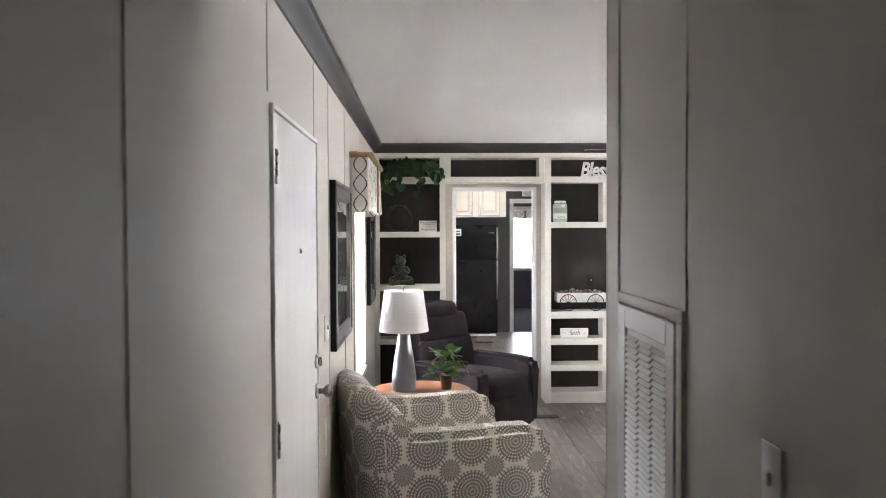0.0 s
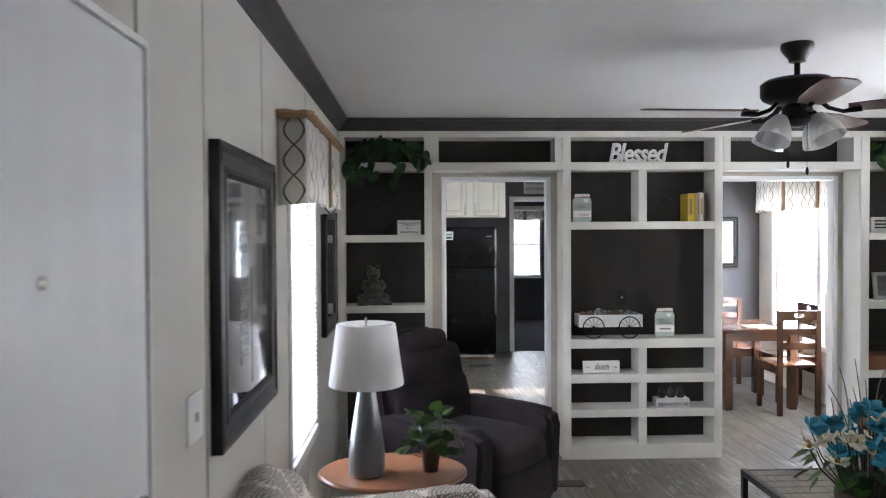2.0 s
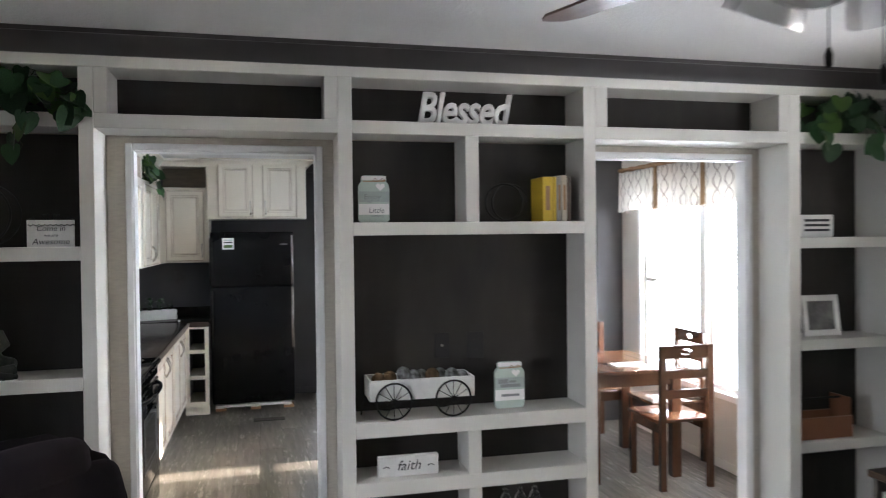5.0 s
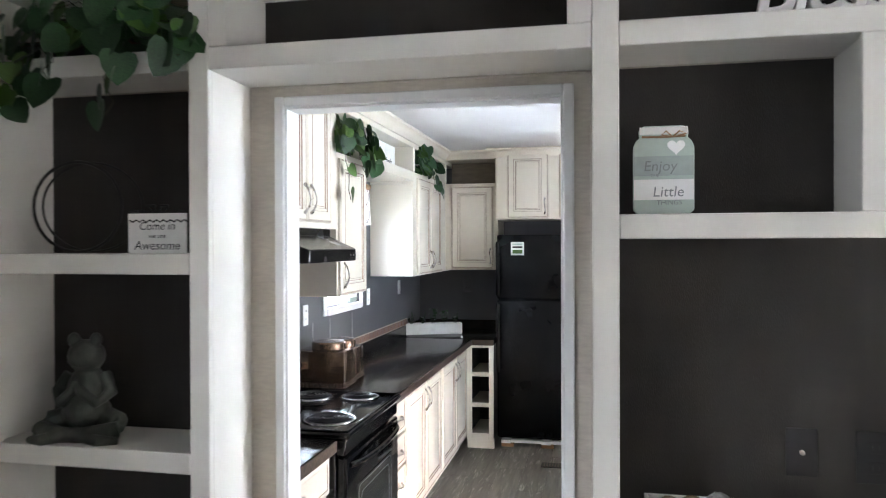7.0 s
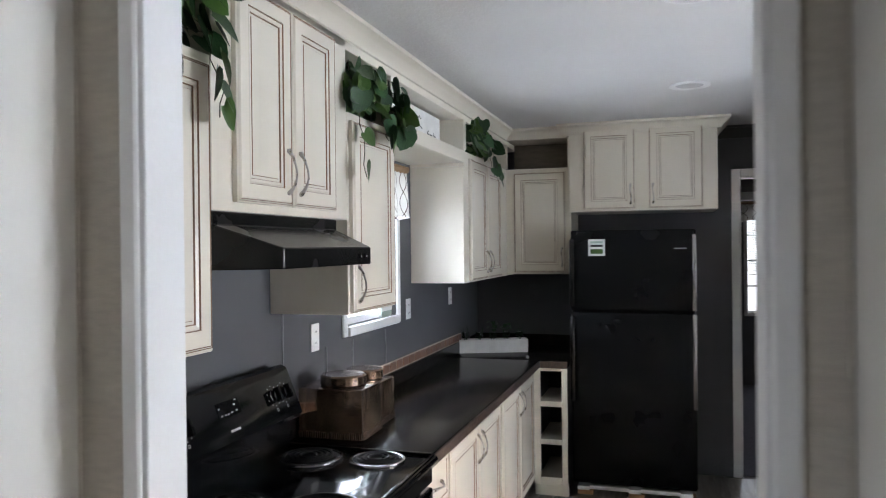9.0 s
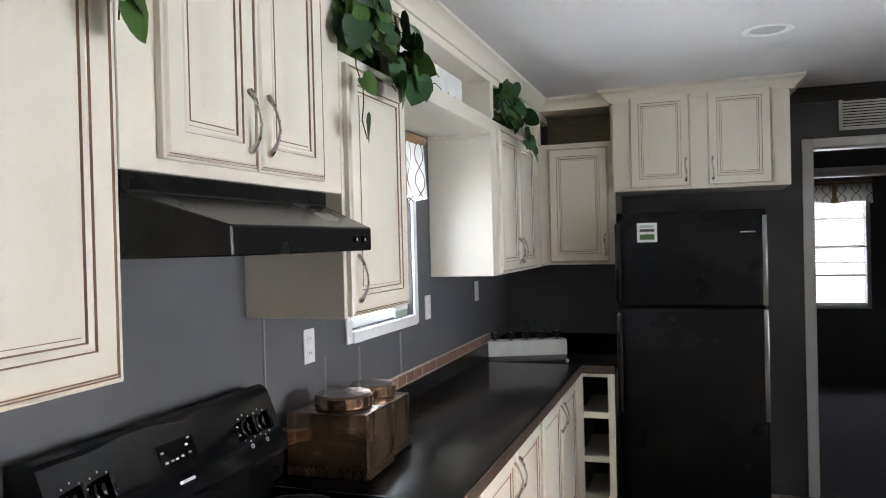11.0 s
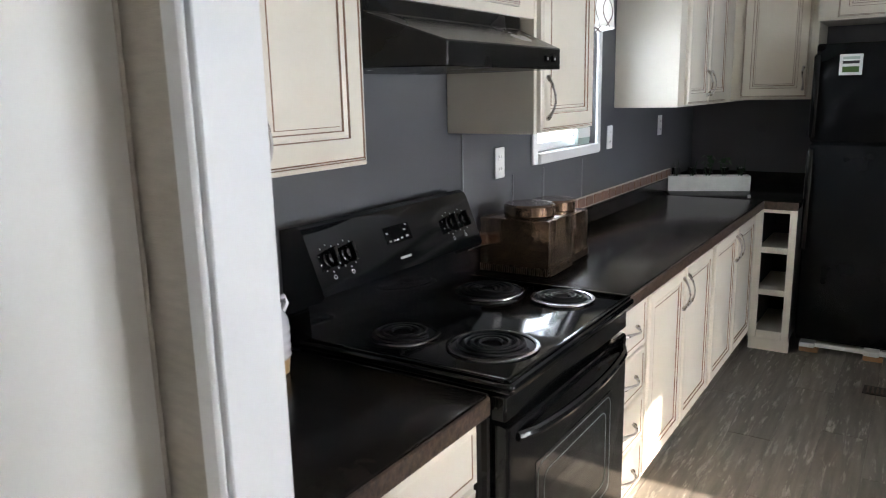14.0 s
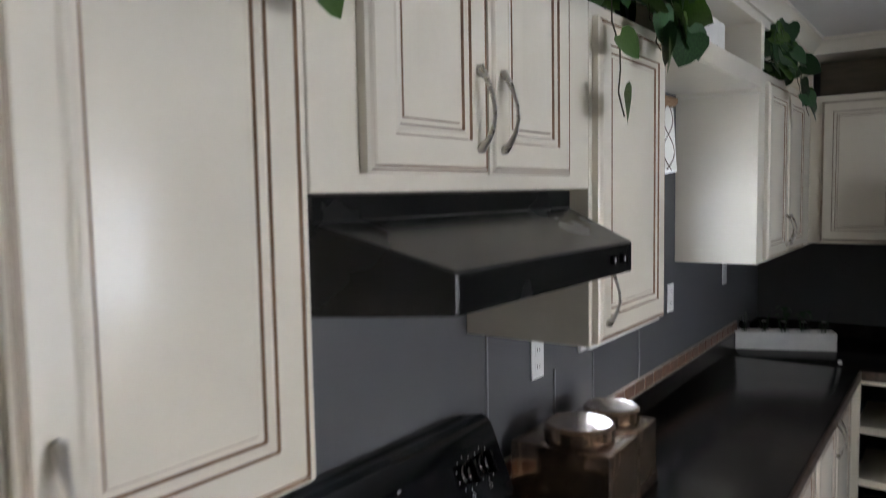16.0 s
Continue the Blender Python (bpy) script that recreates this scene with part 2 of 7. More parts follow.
def medallion_material(name, ground, ink, size):
    """Woven cloth with round lace medallions: rings and spokes round cell centres."""
    m = material(name, ground, 0.85, 0, 0.06, 10, 0.3, 500, 0.2, sheen=0.2)
    nt = m.node_tree
    n, li = nt.nodes, nt.links
    hsv = [k for k in n if k.type == "HUE_SAT"][0]

    def math_node(op, a, b=None, c=None):
        k = n.new("ShaderNodeMath")
        k.operation = op
        for i, v in enumerate((a, b, c)):
            if v is None:
                continue
            if isinstance(v, (int, float)):
                k.inputs[i].default_value = v
            else:
                li.new(v, k.inputs[i])
        return k.outputs[0]

    uv = n.new("ShaderNodeUVMap")
    sx = n.new("ShaderNodeSeparateXYZ")
    li.new(uv.outputs[0], sx.inputs[0])
    u, v = math_node("DIVIDE", sx.outputs[0], size), math_node("DIVIDE", sx.outputs[1], size)

    def rosette(u, v, spokes, radius):
        fu = math_node("SUBTRACT", math_node("FRACT", u), 0.5)
        fv = math_node("SUBTRACT", math_node("FRACT", v), 0.5)
        r = math_node("SQRT", math_node("ADD", math_node("MULTIPLY", fu, fu), math_node("MULTIPLY", fv, fv)))
        a = math_node("ARCTAN2", fv, fu)
        ring = math_node("SINE", math_node("MULTIPLY", r, 86.0 * 0.45 / radius))
        sp = math_node("SINE", math_node("MULTIPLY", a, spokes))
        pat = math_node("GREATER_THAN", math_node("ADD", ring, math_node("MULTIPLY", sp, 0.8)), -0.55)
        edge = math_node("ADD", radius, math_node("MULTIPLY", sp, 0.012))
        inside = math_node("LESS_THAN", r, edge)
        return math_node("MULTIPLY", pat, inside)

    big = rosette(u, v, 32.0, 0.455)
    small = rosette(math_node("ADD", math_node("MULTIPLY", u, 1.0), 0.5), math_node("ADD", math_node("MULTIPLY", v, 1.0), 0.5), 20.0, 0.235)
    fac = math_node("MAXIMUM", big, small)
    mix = n.new("ShaderNodeMix")
    mix.data_type = "RGBA"
    mix.inputs["B"].default_value = (*ink, 1)
    li.new(hsv.outputs[0], mix.inputs["A"])
    li.new(math_node("MULTIPLY", fac, 0.88), mix.inputs["Factor"])
    li.new(mix.outputs["Result"], n["Principled BSDF"].inputs["Base Color"])
    return m


def lattice_material(name, ground, ink, size):
    """White cloth with interlaced ogee lines, mapped by uv."""
    m = material(name, ground, 0.85, 0, 0.05, 10, 0.2, 500, 0.2)
    nt = m.node_tree
    n, li = nt.nodes, nt.links
    hsv = [k for k in n if k.type == "HUE_SAT"][0]

    def op(kind, a, b=None):
        k = n.new("ShaderNodeMath")
        k.operation = kind
        for i, v in enumerate((a, b)):
            if v is None:
                continue
            if isinstance(v, (int, float)):
                k.inputs[i].default_value = v
            else:
                li.new(v, k.inputs[i])
        return k.outputs[0]

    uv = n.new("ShaderNodeUVMap")
    sx = n.new("ShaderNodeSeparateXYZ")
    li.new(uv.outputs[0], sx.inputs[0])
    u, v = op("DIVIDE", sx.outputs[0], size), op("DIVIDE", sx.outputs[1], size * 1.7)
    wave = op("MULTIPLY", op("SINE", op("MULTIPLY", v, 2 * math.pi)), 0.3)
    f = []
    for s in (1, -1):
        w = op("FRACT", op("ADD", u, op("MULTIPLY", wave, s)))
        f.append(op("LESS_THAN", op("ABSOLUTE", op("SUBTRACT", w, 0.5)), 0.032))
    fac = op("MAXIMUM", f[0], f[1])
    mix = n.new("ShaderNodeMix")
    mix.data_type = "RGBA"
    mix.inputs["B"].default_value = (*ink, 1)
    li.new(hsv.outputs[0], mix.inputs["A"])
    li.new(fac, mix.inputs["Factor"])
    li.new(mix.outputs["Result"], n["Principled BSDF"].inputs["Base Color"])
    return m


def box_uv(ob):
    """Metric uv by the main direction of each face."""
    me = ob.data
    uv = me.uv_layers.new(name="uv")
    for p in me.polygons:
        a = max(range(3), key=lambda k: abs(p.normal[k]))
        i, j = [(1, 2), (0, 2), (0, 1)][a]
        for k in p.loop_indices:
            c = me.vertices[me.loops[k].vertex_index].co
            uv.data[k].uv = (c[i], c[j])
    return ob


def translucent(m, share):
    """Lets part of the light through thin cloth, paper or plastic."""
    n, li = m.node_tree.nodes, m.node_tree.links
    b = n["Principled BSDF"]
    tr = n.new("ShaderNodeBsdfTranslucent")
    src = b.inputs["Base Color"].links[0].from_socket
    li.new(src, tr.inputs["Color"])
    mx = n.new("ShaderNodeMixShader")
    mx.inputs[0].default_value = share
    li.new(b.outputs[0], mx.inputs[1])
    li.new(tr.outputs[0], mx.inputs[2])
    li.new(mx.outputs[0], n["Material Output"].inputs["Surface"])


M_WALL = material("wall_panel_beige", (0.60, 0.572, 0.515), 0.5, 0, 0.05, 1.5, 0.12, 220, 0.35)
M_WALLTEX = material("wall_weave_beige", (0.56, 0.51, 0.435), 0.75, 0, 0.12, 30, 0.3, 260, 0.25, stretch=(1, 1, 4))
M_CUBBY = material("cubby_back_taupe", (0.27, 0.235, 0.185), 0.75, 0, 0.2, 12, 0.3, 160, 0.2, stretch=(1, 1, 4))
# wall grey lightened: the light the strips catch is put into the colour
M_SEAM = material("seam_strip_grey_lit", (0.21, 0.212, 0.22), 0.4, 0, 0.1, 6, 0.05, 90, 0.5)
M_GREY = material("wall_panel_grey", (0.108, 0.109, 0.114), 0.55, 0, 0.1, 2.0, 0.15, 200, 0.35)
M_DARK = material("back_panel_charcoal", (0.034, 0.0295, 0.0255), 0.6, 0, 0.25, 3.0, 0.2, 120, 0.3, stretch=(3, 3, 1))
M_TRIM = material("shelf_paint_cream", (0.71, 0.687, 0.63), 0.42, 0, 0.05, 2.0, 0.06, 90, 0.4)
M_WHITE = material("casing_white", (0.80, 0.80, 0.79), 0.4, 0, 0.04, 2.0, 0.05, 90, 0.4)
M_CROWN = material("crown_charcoal", (0.055, 0.05, 0.048), 0.38, 0, 0.15, 4.0, 0.06, 90, 0.5)
M_CEIL = material("ceiling_stipple", (0.75, 0.74, 0.72), 0.85, 0, 0.05, 1.2, 0.9, 75, 0.2)
M_DOOR = material("door_white_grain", (0.80, 0.80, 0.80), 0.42, 0, 0.04, 3, 0.25, 90, 0.4, stretch=(4, 4, 0.4))
M_CAB = material("cabinet_paint_antique", (0.74, 0.68, 0.575), 0.3, 0, 0.05, 2.0, 0.05, 70, 0.5, coat=0.2)
M_GLAZE = material("cabinet_glaze_brown", (0.29, 0.165, 0.095), 0.45, 0, 0.35, 25, 0, 90)
M_ENAMEL = material("black_enamel", (0.006, 0.006, 0.0065), 0.09, 0, 0.15, 5, 0.0, 60, 0.5, rough_vary=0.04)
M_OVENGLASS = material("oven_glass", (0.022, 0.024, 0.025), 0.05, 0, 0.1, 5, 0.0, 60, 0.6, rough_vary=0.02)
M_GREYTXT = material("grey_lettering", (0.25, 0.27, 0.27), 0.7, 0, 0.2, 60)
M_LAM = material("counter_laminate", (0.019, 0.0148, 0.013), 0.21, 0, 0.5, 14, 0.08, 45, 0.22, second=(0.008, 0.007, 0.0068), coat=0.0, rough_vary=0.05)
M_EDGE = material("counter_edge_rust", (0.10, 0.062, 0.042), 0.35, 0, 0.5, 60, 0.3, 90, 0.5, second=(0.022, 0.015, 0.012))
M_TILE = material("tile_terracotta", (0.22, 0.105, 0.065), 0.4, 0, 0.3, 12, 0.2, 60, rand=0.35)
M_GROUT = material("grout", (0.48, 0.42, 0.36), 0.9, 0, 0.1, 20)
M_BLACK = material("appliance_black", (0.003, 0.003, 0.0034), 0.09, 0, 0.1, 5, 0.0, 60, 0.5)
M_BLACKT = material("appliance_black_textured", (0.003, 0.003, 0.0034), 0.26, 0, 0.2, 5, 0.3, 420, 0.14)
M_HOOD = material("hood_black_enamel", (0.008, 0.0075, 0.007), 0.26, 0, 0.15, 5, 0.0, 60, 0.4)
M_NICKEL = material("brushed_nickel", (0.52, 0.49, 0.45), 0.28, 1.0, 0.1, 40, 0.05, 300)
M_CHROME = material("drip_pan_steel", (0.30, 0.30, 0.31), 0.22, 1.0, 0.1, 10)
M_COIL = material("burner_coil", (0.03, 0.03, 0.032), 0.45, 0.6, 0.3, 40)
M_PLASTIC = material("plate_white", (0.82, 0.82, 0.80), 0.35, 0, 0.03, 5)
M_PLATED = material("plate_dark", (0.006, 0.0055, 0.0055), 0.6, 0, 0.1, 5)
M_PRINT = material("print_grey", (0.55, 0.55, 0.54), 0.5)
M_INK = material("ink_black", (0.02, 0.02, 0.02), 0.6)
M_PLANK = plank_material()
M_SUBFLOOR = material("floor_joint", (0.06, 0.052, 0.045), 0.8)
M_CARPET = material("carpet_grey", (0.14, 0.14, 0.16), 0.95, 0, 0.25, 30, 0.8, 300, 0.1)
M_BLIND = material("blind_white", (0.85, 0.85, 0.84), 0.45, 0, 0.03, 5)
M_GLASS = glass_material("window_glass", (1, 1, 1))
M_RECL = material("recliner_charcoal", (0.024, 0.0175, 0.020), 0.9, 0, 0.3, 6, 0.5, 350, 0.1, sheen=0.04)
M_MEDAL = medallion_material("armchair_medallion", (0.86, 0.81, 0.74), (0.20, 0.172, 0.15), 0.235)
M_PILLOW = medallion_material("pillow_medallion", (0.62, 0.62, 0.60), (0.20, 0.21, 0.23), 0.2)
M_SOFA = material("sofa_linen", (0.50, 0.48, 0.43), 0.9, 0, 0.1, 6, 0.4, 400, 0.15, sheen=0.2)
M_VAL = lattice_material("valance_lattice", (0.78, 0.76, 0.72), (0.13, 0.095, 0.085), 0.15)
M_TAN = material("valance_heading_tan", (0.36, 0.22, 0.12), 0.85, 0, 0.2, 20, 0.3, 300)
M_TABLE = material("side_table_cherry", (0.27, 0.115, 0.06), 0.3, 0, 0.1, 2.5, 0.03, 60, stretch=(1, 5, 1), coat=0.15)
M_DARKWOOD = material("dark_wood", (0.075, 0.038, 0.022), 0.35, 0, 0.4, 3, 0.1, 60, stretch=(8, 8, 1), coat=0.1)
M_DINE = material("dining_wood", (0.115, 0.052, 0.028), 0.2, 0, 0.4, 3, 0.03, 50, stretch=(1, 10, 1), coat=0.6, rand=0.2)
M_LAMPM = material("lamp_brushed_silver", (0.22, 0.23, 0.25), 0.34, 1.0, 0.08, 20, 0.04, 300)
M_SHADE = material("lamp_shade_white", (0.84, 0.83, 0.82), 0.85, 0, 0.03, 5, 0.15, 400, 0.2)
M_FRAME = material("picture_frame_black", (0.007, 0.0065, 0.0065), 0.3, 0, 0.2, 10, 0.1, 80, 0.3)
M_PICT = material("picture_print", (0.26, 0.25, 0.24), 0.08, 0, 0.6, 7, 0, 60, 0.8, second=(0.05, 0.05, 0.052), detail=10, coat=0.6)
M_PICTW = material("picture_print_pale", (0.75, 0.78, 0.82), 0.1, 0, 0.2, 3, coat=0.5)
M_LEAF = material("leaf_green", (0.030, 0.085, 0.028), 0.34, 0, 0.4, 20, 0.15, 80, 0.45, second=(0.014, 0.042, 0.017), rand=0.6)
M_LEAFL = material("leaf_light", (0.060, 0.135, 0.022), 0.4, 0, 0.3, 20, 0.15, 80)
M_STEM = material("stem_brown", (0.05, 0.042, 0.02), 0.7)
M_FROG = material("frog_verdigris", (0.083, 0.091, 0.072), 0.45, 0.2, 0.5, 25, 0.35, 60, second=(0.035, 0.042, 0.034))
M_JAR = material("jar_mint_glass", (0.50, 0.60, 0.54), 0.16, 0, 0.1, 8, coat=0.4)
M_WBOX = material("white_painted_wood", (0.78, 0.77, 0.74), 0.6, 0, 0.12, 14, 0.3, 80)
M_IRON = material("iron_black", (0.018, 0.017, 0.016), 0.5, 0.4, 0.2, 20)
M_COPPER = material("canister_copper", (0.30, 0.20, 0.13), 0.13, 0.7, 0.6, 14, 0.45, 34, second=(0.10, 0.055, 0.036), coat=0.8)
M_PITCH = material("pitcher_glaze", (0.66, 0.65, 0.66), 0.2, 0, 0.12, 20, 0.1, 40, coat=0.4)
M_PITCHB = material("pitcher_base_tan", (0.45, 0.27, 0.12), 0.5, 0, 0.2, 20)
M_YELLOW = material("book_yellow", (0.62, 0.42, 0.03), 0.5)
M_BOOKG = material("book_grey", (0.35, 0.33, 0.30), 0.6)
M_PAGES = material("book_pages", (0.62, 0.56, 0.45), 0.8, 0, 0.3, 60, stretch=(1, 1, 20))
M_BLUE = material("petal_turquoise", (0.02, 0.32, 0.42), 0.6, 0, 0.4, 30, second=(0.01, 0.16, 0.26))
M_CREAM = material("petal_cream", (0.75, 0.68, 0.52), 0.7, 0, 0.2, 30)
M_BLAMP = material("lamp_blue_glass", (0.09, 0.16, 0.24), 0.12, 0, 0.4, 14, coat=0.6)
M_WICKER = material("basket_wicker", (0.12, 0.07, 0.04), 0.7, 0, 0.4, 30, 0.8, 120)
M_FANB = material("fan_bronze", (0.016, 0.013, 0.012), 0.4, 0.5, 0.2, 20)
M_BLADE = material("fan_blade_walnut", (0.12, 0.055, 0.04), 0.3, 0, 0.3, 3, 0.05, 50, stretch=(1, 8, 1), coat=0.2)
M_FROST = material("frosted_glass", (0.80, 0.80, 0.78), 0.3, 0, 0.05, 6, coat=0.3, trans=0.35)
M_SLATE = material("chalkboard", (0.03, 0.032, 0.036), 0.8, 0, 0.3, 8)
M_OLDWOOD = material("weathered_wood", (0.20, 0.17, 0.14), 0.8, 0, 0.4, 6, 0.4, 50, stretch=(8, 1, 8))
M_FOAM = material("foam_white", (0.8, 0.8, 0.79), 0.8)
M_OAK = material("block_wood", (0.35, 0.19, 0.09), 0.7, 0, 0.3, 8)
# pale colour puts the outdoor glare into the ground, so windows burn out white
M_GROUND_GLARE = material("ground_pale_for_glare", (0.50, 0.49, 0.46), 0.9, 0, 0.3, 0.6, 0, 20)


def glow(name, color, strength):
    m = bpy.data.materials.new(name)
    m.use_nodes = True
    n = m.node_tree.nodes
    e = n.new("ShaderNodeEmission")
    e.inputs[0].default_value, e.inputs[1].default_value = (*color, 1), strength
    m.node_tree.links.new(e.outputs[0], n["Material Output"].inputs["Surface"])
    return m


M_SKYGLOW = glow("hazy_sky", (0.86, 0.94, 1.0), 0.35)
for m_, s_ in ((M_VAL, 0.4), (M_BLIND, 0.45), (M_SHADE, 0.35), (M_LEAF, 0.15), (M_LEAFL, 0.2), (M_BLUE, 0.2), (M_CREAM, 0.2)):
    translucent(m_, s_)

# ---------------------------------------------------------------- structure
W, E, CZ, F, PB, KF = -0.41, 4.08, 2.487, 6.99, 7.225, 7.305
BACK, DIN, HALLX = 12.0, 9.98, 0.665


def wall_run(name, x0, x1, y0, y1, z1, holes, mat, axis, parent_label):
    """A straight wall along an axis ('x' or 'y') with openings (a0, a1, z0, z1) through it."""
    bm = bmesh.new()
    a0, a1 = (y0, y1) if axis == "y" else (x0, x1)

    def piece(p0, p1, q0, q1):
        if p1 - p0 < 1e-4 or q1 - q0 < 1e-4:
            return
        if axis == "y":
            add_box(bm, x0, x1, p0, p1, q0, q1)
        else:
            add_box(bm, p0, p1, y0, y1, q0, q1)

    at = a0
    for h0, h1, g0, g1 in sorted(holes):
        piece(at, h0, 0, z1)
        piece(h0, h1, 0, g0)
        piece(h0, h1, g1, z1)
        at = h1
    piece(at, a1, 0, z1)
    ob = part(name, bm, mat, smooth=False)
    return tagged(ob, parent_label, "wall", kind="structure")


T = 0.12
wall_run("wall_west_living", W - T, W, -2.0, PB, CZ, [(2.283, 3.233, 0, 2.06), (4.95, 5.72, 0.62, 1.95)], M_WALL, "y", "beige vinyl panel wall with thin vertical seams")
wall_run("wall_west_kitchen", W - T, W, PB, BACK + 4.2, CZ, [(9.55, 10.205, 1.285, 2.02)], M_GREY, "y", "dark grey panel wall of the kitchen")
wall_run("wall_east", E, E + T, -2.0, BACK + 4.2, CZ, [(4.0, 5.5, 0.9, 2.05), (7.95, 8.665, 0.55, 2.05), (8.745, 9.63, 0.55, 2.05)], M_WALL, "y", "beige panel wall with a window")
wall_run("wall_shelf_partition", W, E, PB, KF, CZ, [(0.357, 1.156, 0, 2.076), (2.475, 3.375, 0, 2.076)], M_WALLTEX, "x", "partition with two cased doorways behind the shelving")
wall_run("wall_kitchen_back", W, 2.7, BACK, BACK + T, CZ, [(1.50, 2.30, 0, 2.14)], M_GREY, "x", "dark grey kitchen end wall with a doorway")
wall_run("wall_dining_back", 2.6, E, DIN, DIN + T, CZ, [], M_GREY, "x", "grey dining end wall")
wall_run("wall_pantry_side", 2.6, 2.72, DIN + T, BACK, CZ, [], M_GREY, "y", "grey wall beside the end doorway")
wall_run("wall_inner_hall", W, E, 13.2, 13.3, CZ, [(1.55, 2.45, 0, 2.05)], M_GREY, "x", "grey wall with the bedroom doorway")
wall_run("wall_bedroom_end", W, E, 15.7, 15.82, CZ, [(1.9, 2.5, 0.85, 2.05)], M_GREY, "x", "grey bedroom end wall with a window")
wall_run("wall_hall_partition", HALLX, HALLX + 0.1, -2.0, 2.32, CZ, [], M_WALL, "y", "beige panel wall of the hall")
wall_run("wall_living_south", HALLX + 0.1, E, 2.22, 2.32, CZ, [], M_WALL, "x", "beige living room wall")
wall_run("wall_hall_end", W - T, HALLX + 0.1, -2.1, -2.0, CZ, [], M_WALL, "x", "beige wall that ends the hall")

ceil = part("ceiling", box(W - T, E + T, -2.1, 15.82, CZ, CZ + 0.08), M_CEIL, smooth=False)
tagged(ceil, "white stippled ceiling", "ceiling", kind="structure")
floor = part("floor", box(W, E, -2.0, BACK + 0.06, -0.08, -0.004), M_SUBFLOOR, smooth=False)
tagged(floor, "grey weathered vinyl plank floor", "floor", kind="structure")
carpet = part("floor_carpet", box(W, E, BACK + 0.06, 15.7, -0.08, 0.0), M_CARPET, smooth=False)
tagged(carpet, "dark grey carpet of the far rooms", "floor", kind="structure")
ground = part("ground", box(-300, 300, -300, 300, -0.75, -0.7), M_GROUND_GLARE, smooth=False)
tagged(ground, "ground outside the windows, coloured pale for the daylight glare", "ground", kind="structure")
for nm, dims in (("backdrop_west", (-2.2, -2.15, 3.0, 13.5, -0.69, 4.5)), ("backdrop_north", (-2.0, 6.0, 17.4, 17.45, -0.69, 4.5))):
    tagged(part(nm, box(*dims), M_SKYGLOW, smooth=False), "hazy bright sky outside the windows", "backdrop", kind="structure")

# seams between wall panels
for k, y in enumerate((1.17, 2.25, 3.19, 3.66, 4.40, 5.46)):
    z0 = 2.09 if 2.0 < y < 3.15 else 0.1
    tagged(part("seam_batten", box(W - 0.001, W + 0.004, y, y + 0.012, z0, 2.40, 0.0015), M_WALL, smooth=False), "thin vertical panel seam strip", "trim", kind="structure")
for y in (8.03 + 0.93, 9.34, 9.62, 10.04):
    z1 = 1.40 if y < 9.0 else 1.22
    # M_SEAM carries the caught light as a paler grey
    tagged(part("seam_batten", box(W - 0.001, W + 0.005, y, y + 0.009, 0.96, z1, 0.0015), M_SEAM, smooth=False), "thin grey panel seam strip, paled for the light it catches", "trim", kind="structure")
for y in (0.4, 1.62):
    tagged(part("seam_batten", box(HALLX - 0.004, HALLX + 0.001, y, y + 0.014, 0.1, 2.40, 0.0015), M_WALL, smooth=False), "thin vertical panel seam strip", "trim", kind="structure")

# crown of the living room, dark
CROWN = [(0, -0.085), (0.012, -0.085), (0.02, -0.07), (0.045, -0.045), (0.062, -0.03), (0.07, -0.018), (0.078, -0.018), (0.078, 0), (0, 0)]
CROWN = [(u, CZ + z) for u, z in CROWN]
crown_w = part("crown_trim_west", extrude_profile(CROWN, [((W, -2.0), (1, 0)), ((W, F), (1, -1))]), M_CROWN)
crown_n = part("crown_trim_shelf", extrude_profile(CROWN, [((W, F), (1, -1)), ((E, F), (-1, -1))]), M_CROWN)
crown_e = part("crown_trim_east", extrude_profile(CROWN, [((E, F), (-1, -1)), ((E, 2.32), (-1, 1))]), M_CROWN)
crown_s = part("crown_trim_south", extrude_profile(CROWN, [((E, 2.32), (-1, 1)), ((HALLX, 2.32), (-1, 1))]), M_CROWN)
crown_h = part("crown_trim_hall", extrude_profile(CROWN, [((HALLX, 2.32), (-1, 1)), ((HALLX, -2.0), (-1, 0))]), M_CROWN)
crown_k = part("crown_trim_kitchen_back", extrude_profile(CROWN, [((1.36, BACK), (0, -1)), ((2.6, BACK), (0, -1))]), M_CROWN)
crown_d = part("crown_trim_dining", extrude_profile(CROWN, [((2.6, DIN), (0, -1)), ((E, DIN), (-1, -1))]), M_CROWN)
for c in (crown_w, crown_n, crown_e, crown_s, crown_h, crown_k, crown_d):
    tagged(c, "charcoal crown moulding under the ceiling", "moulding", kind="structure")


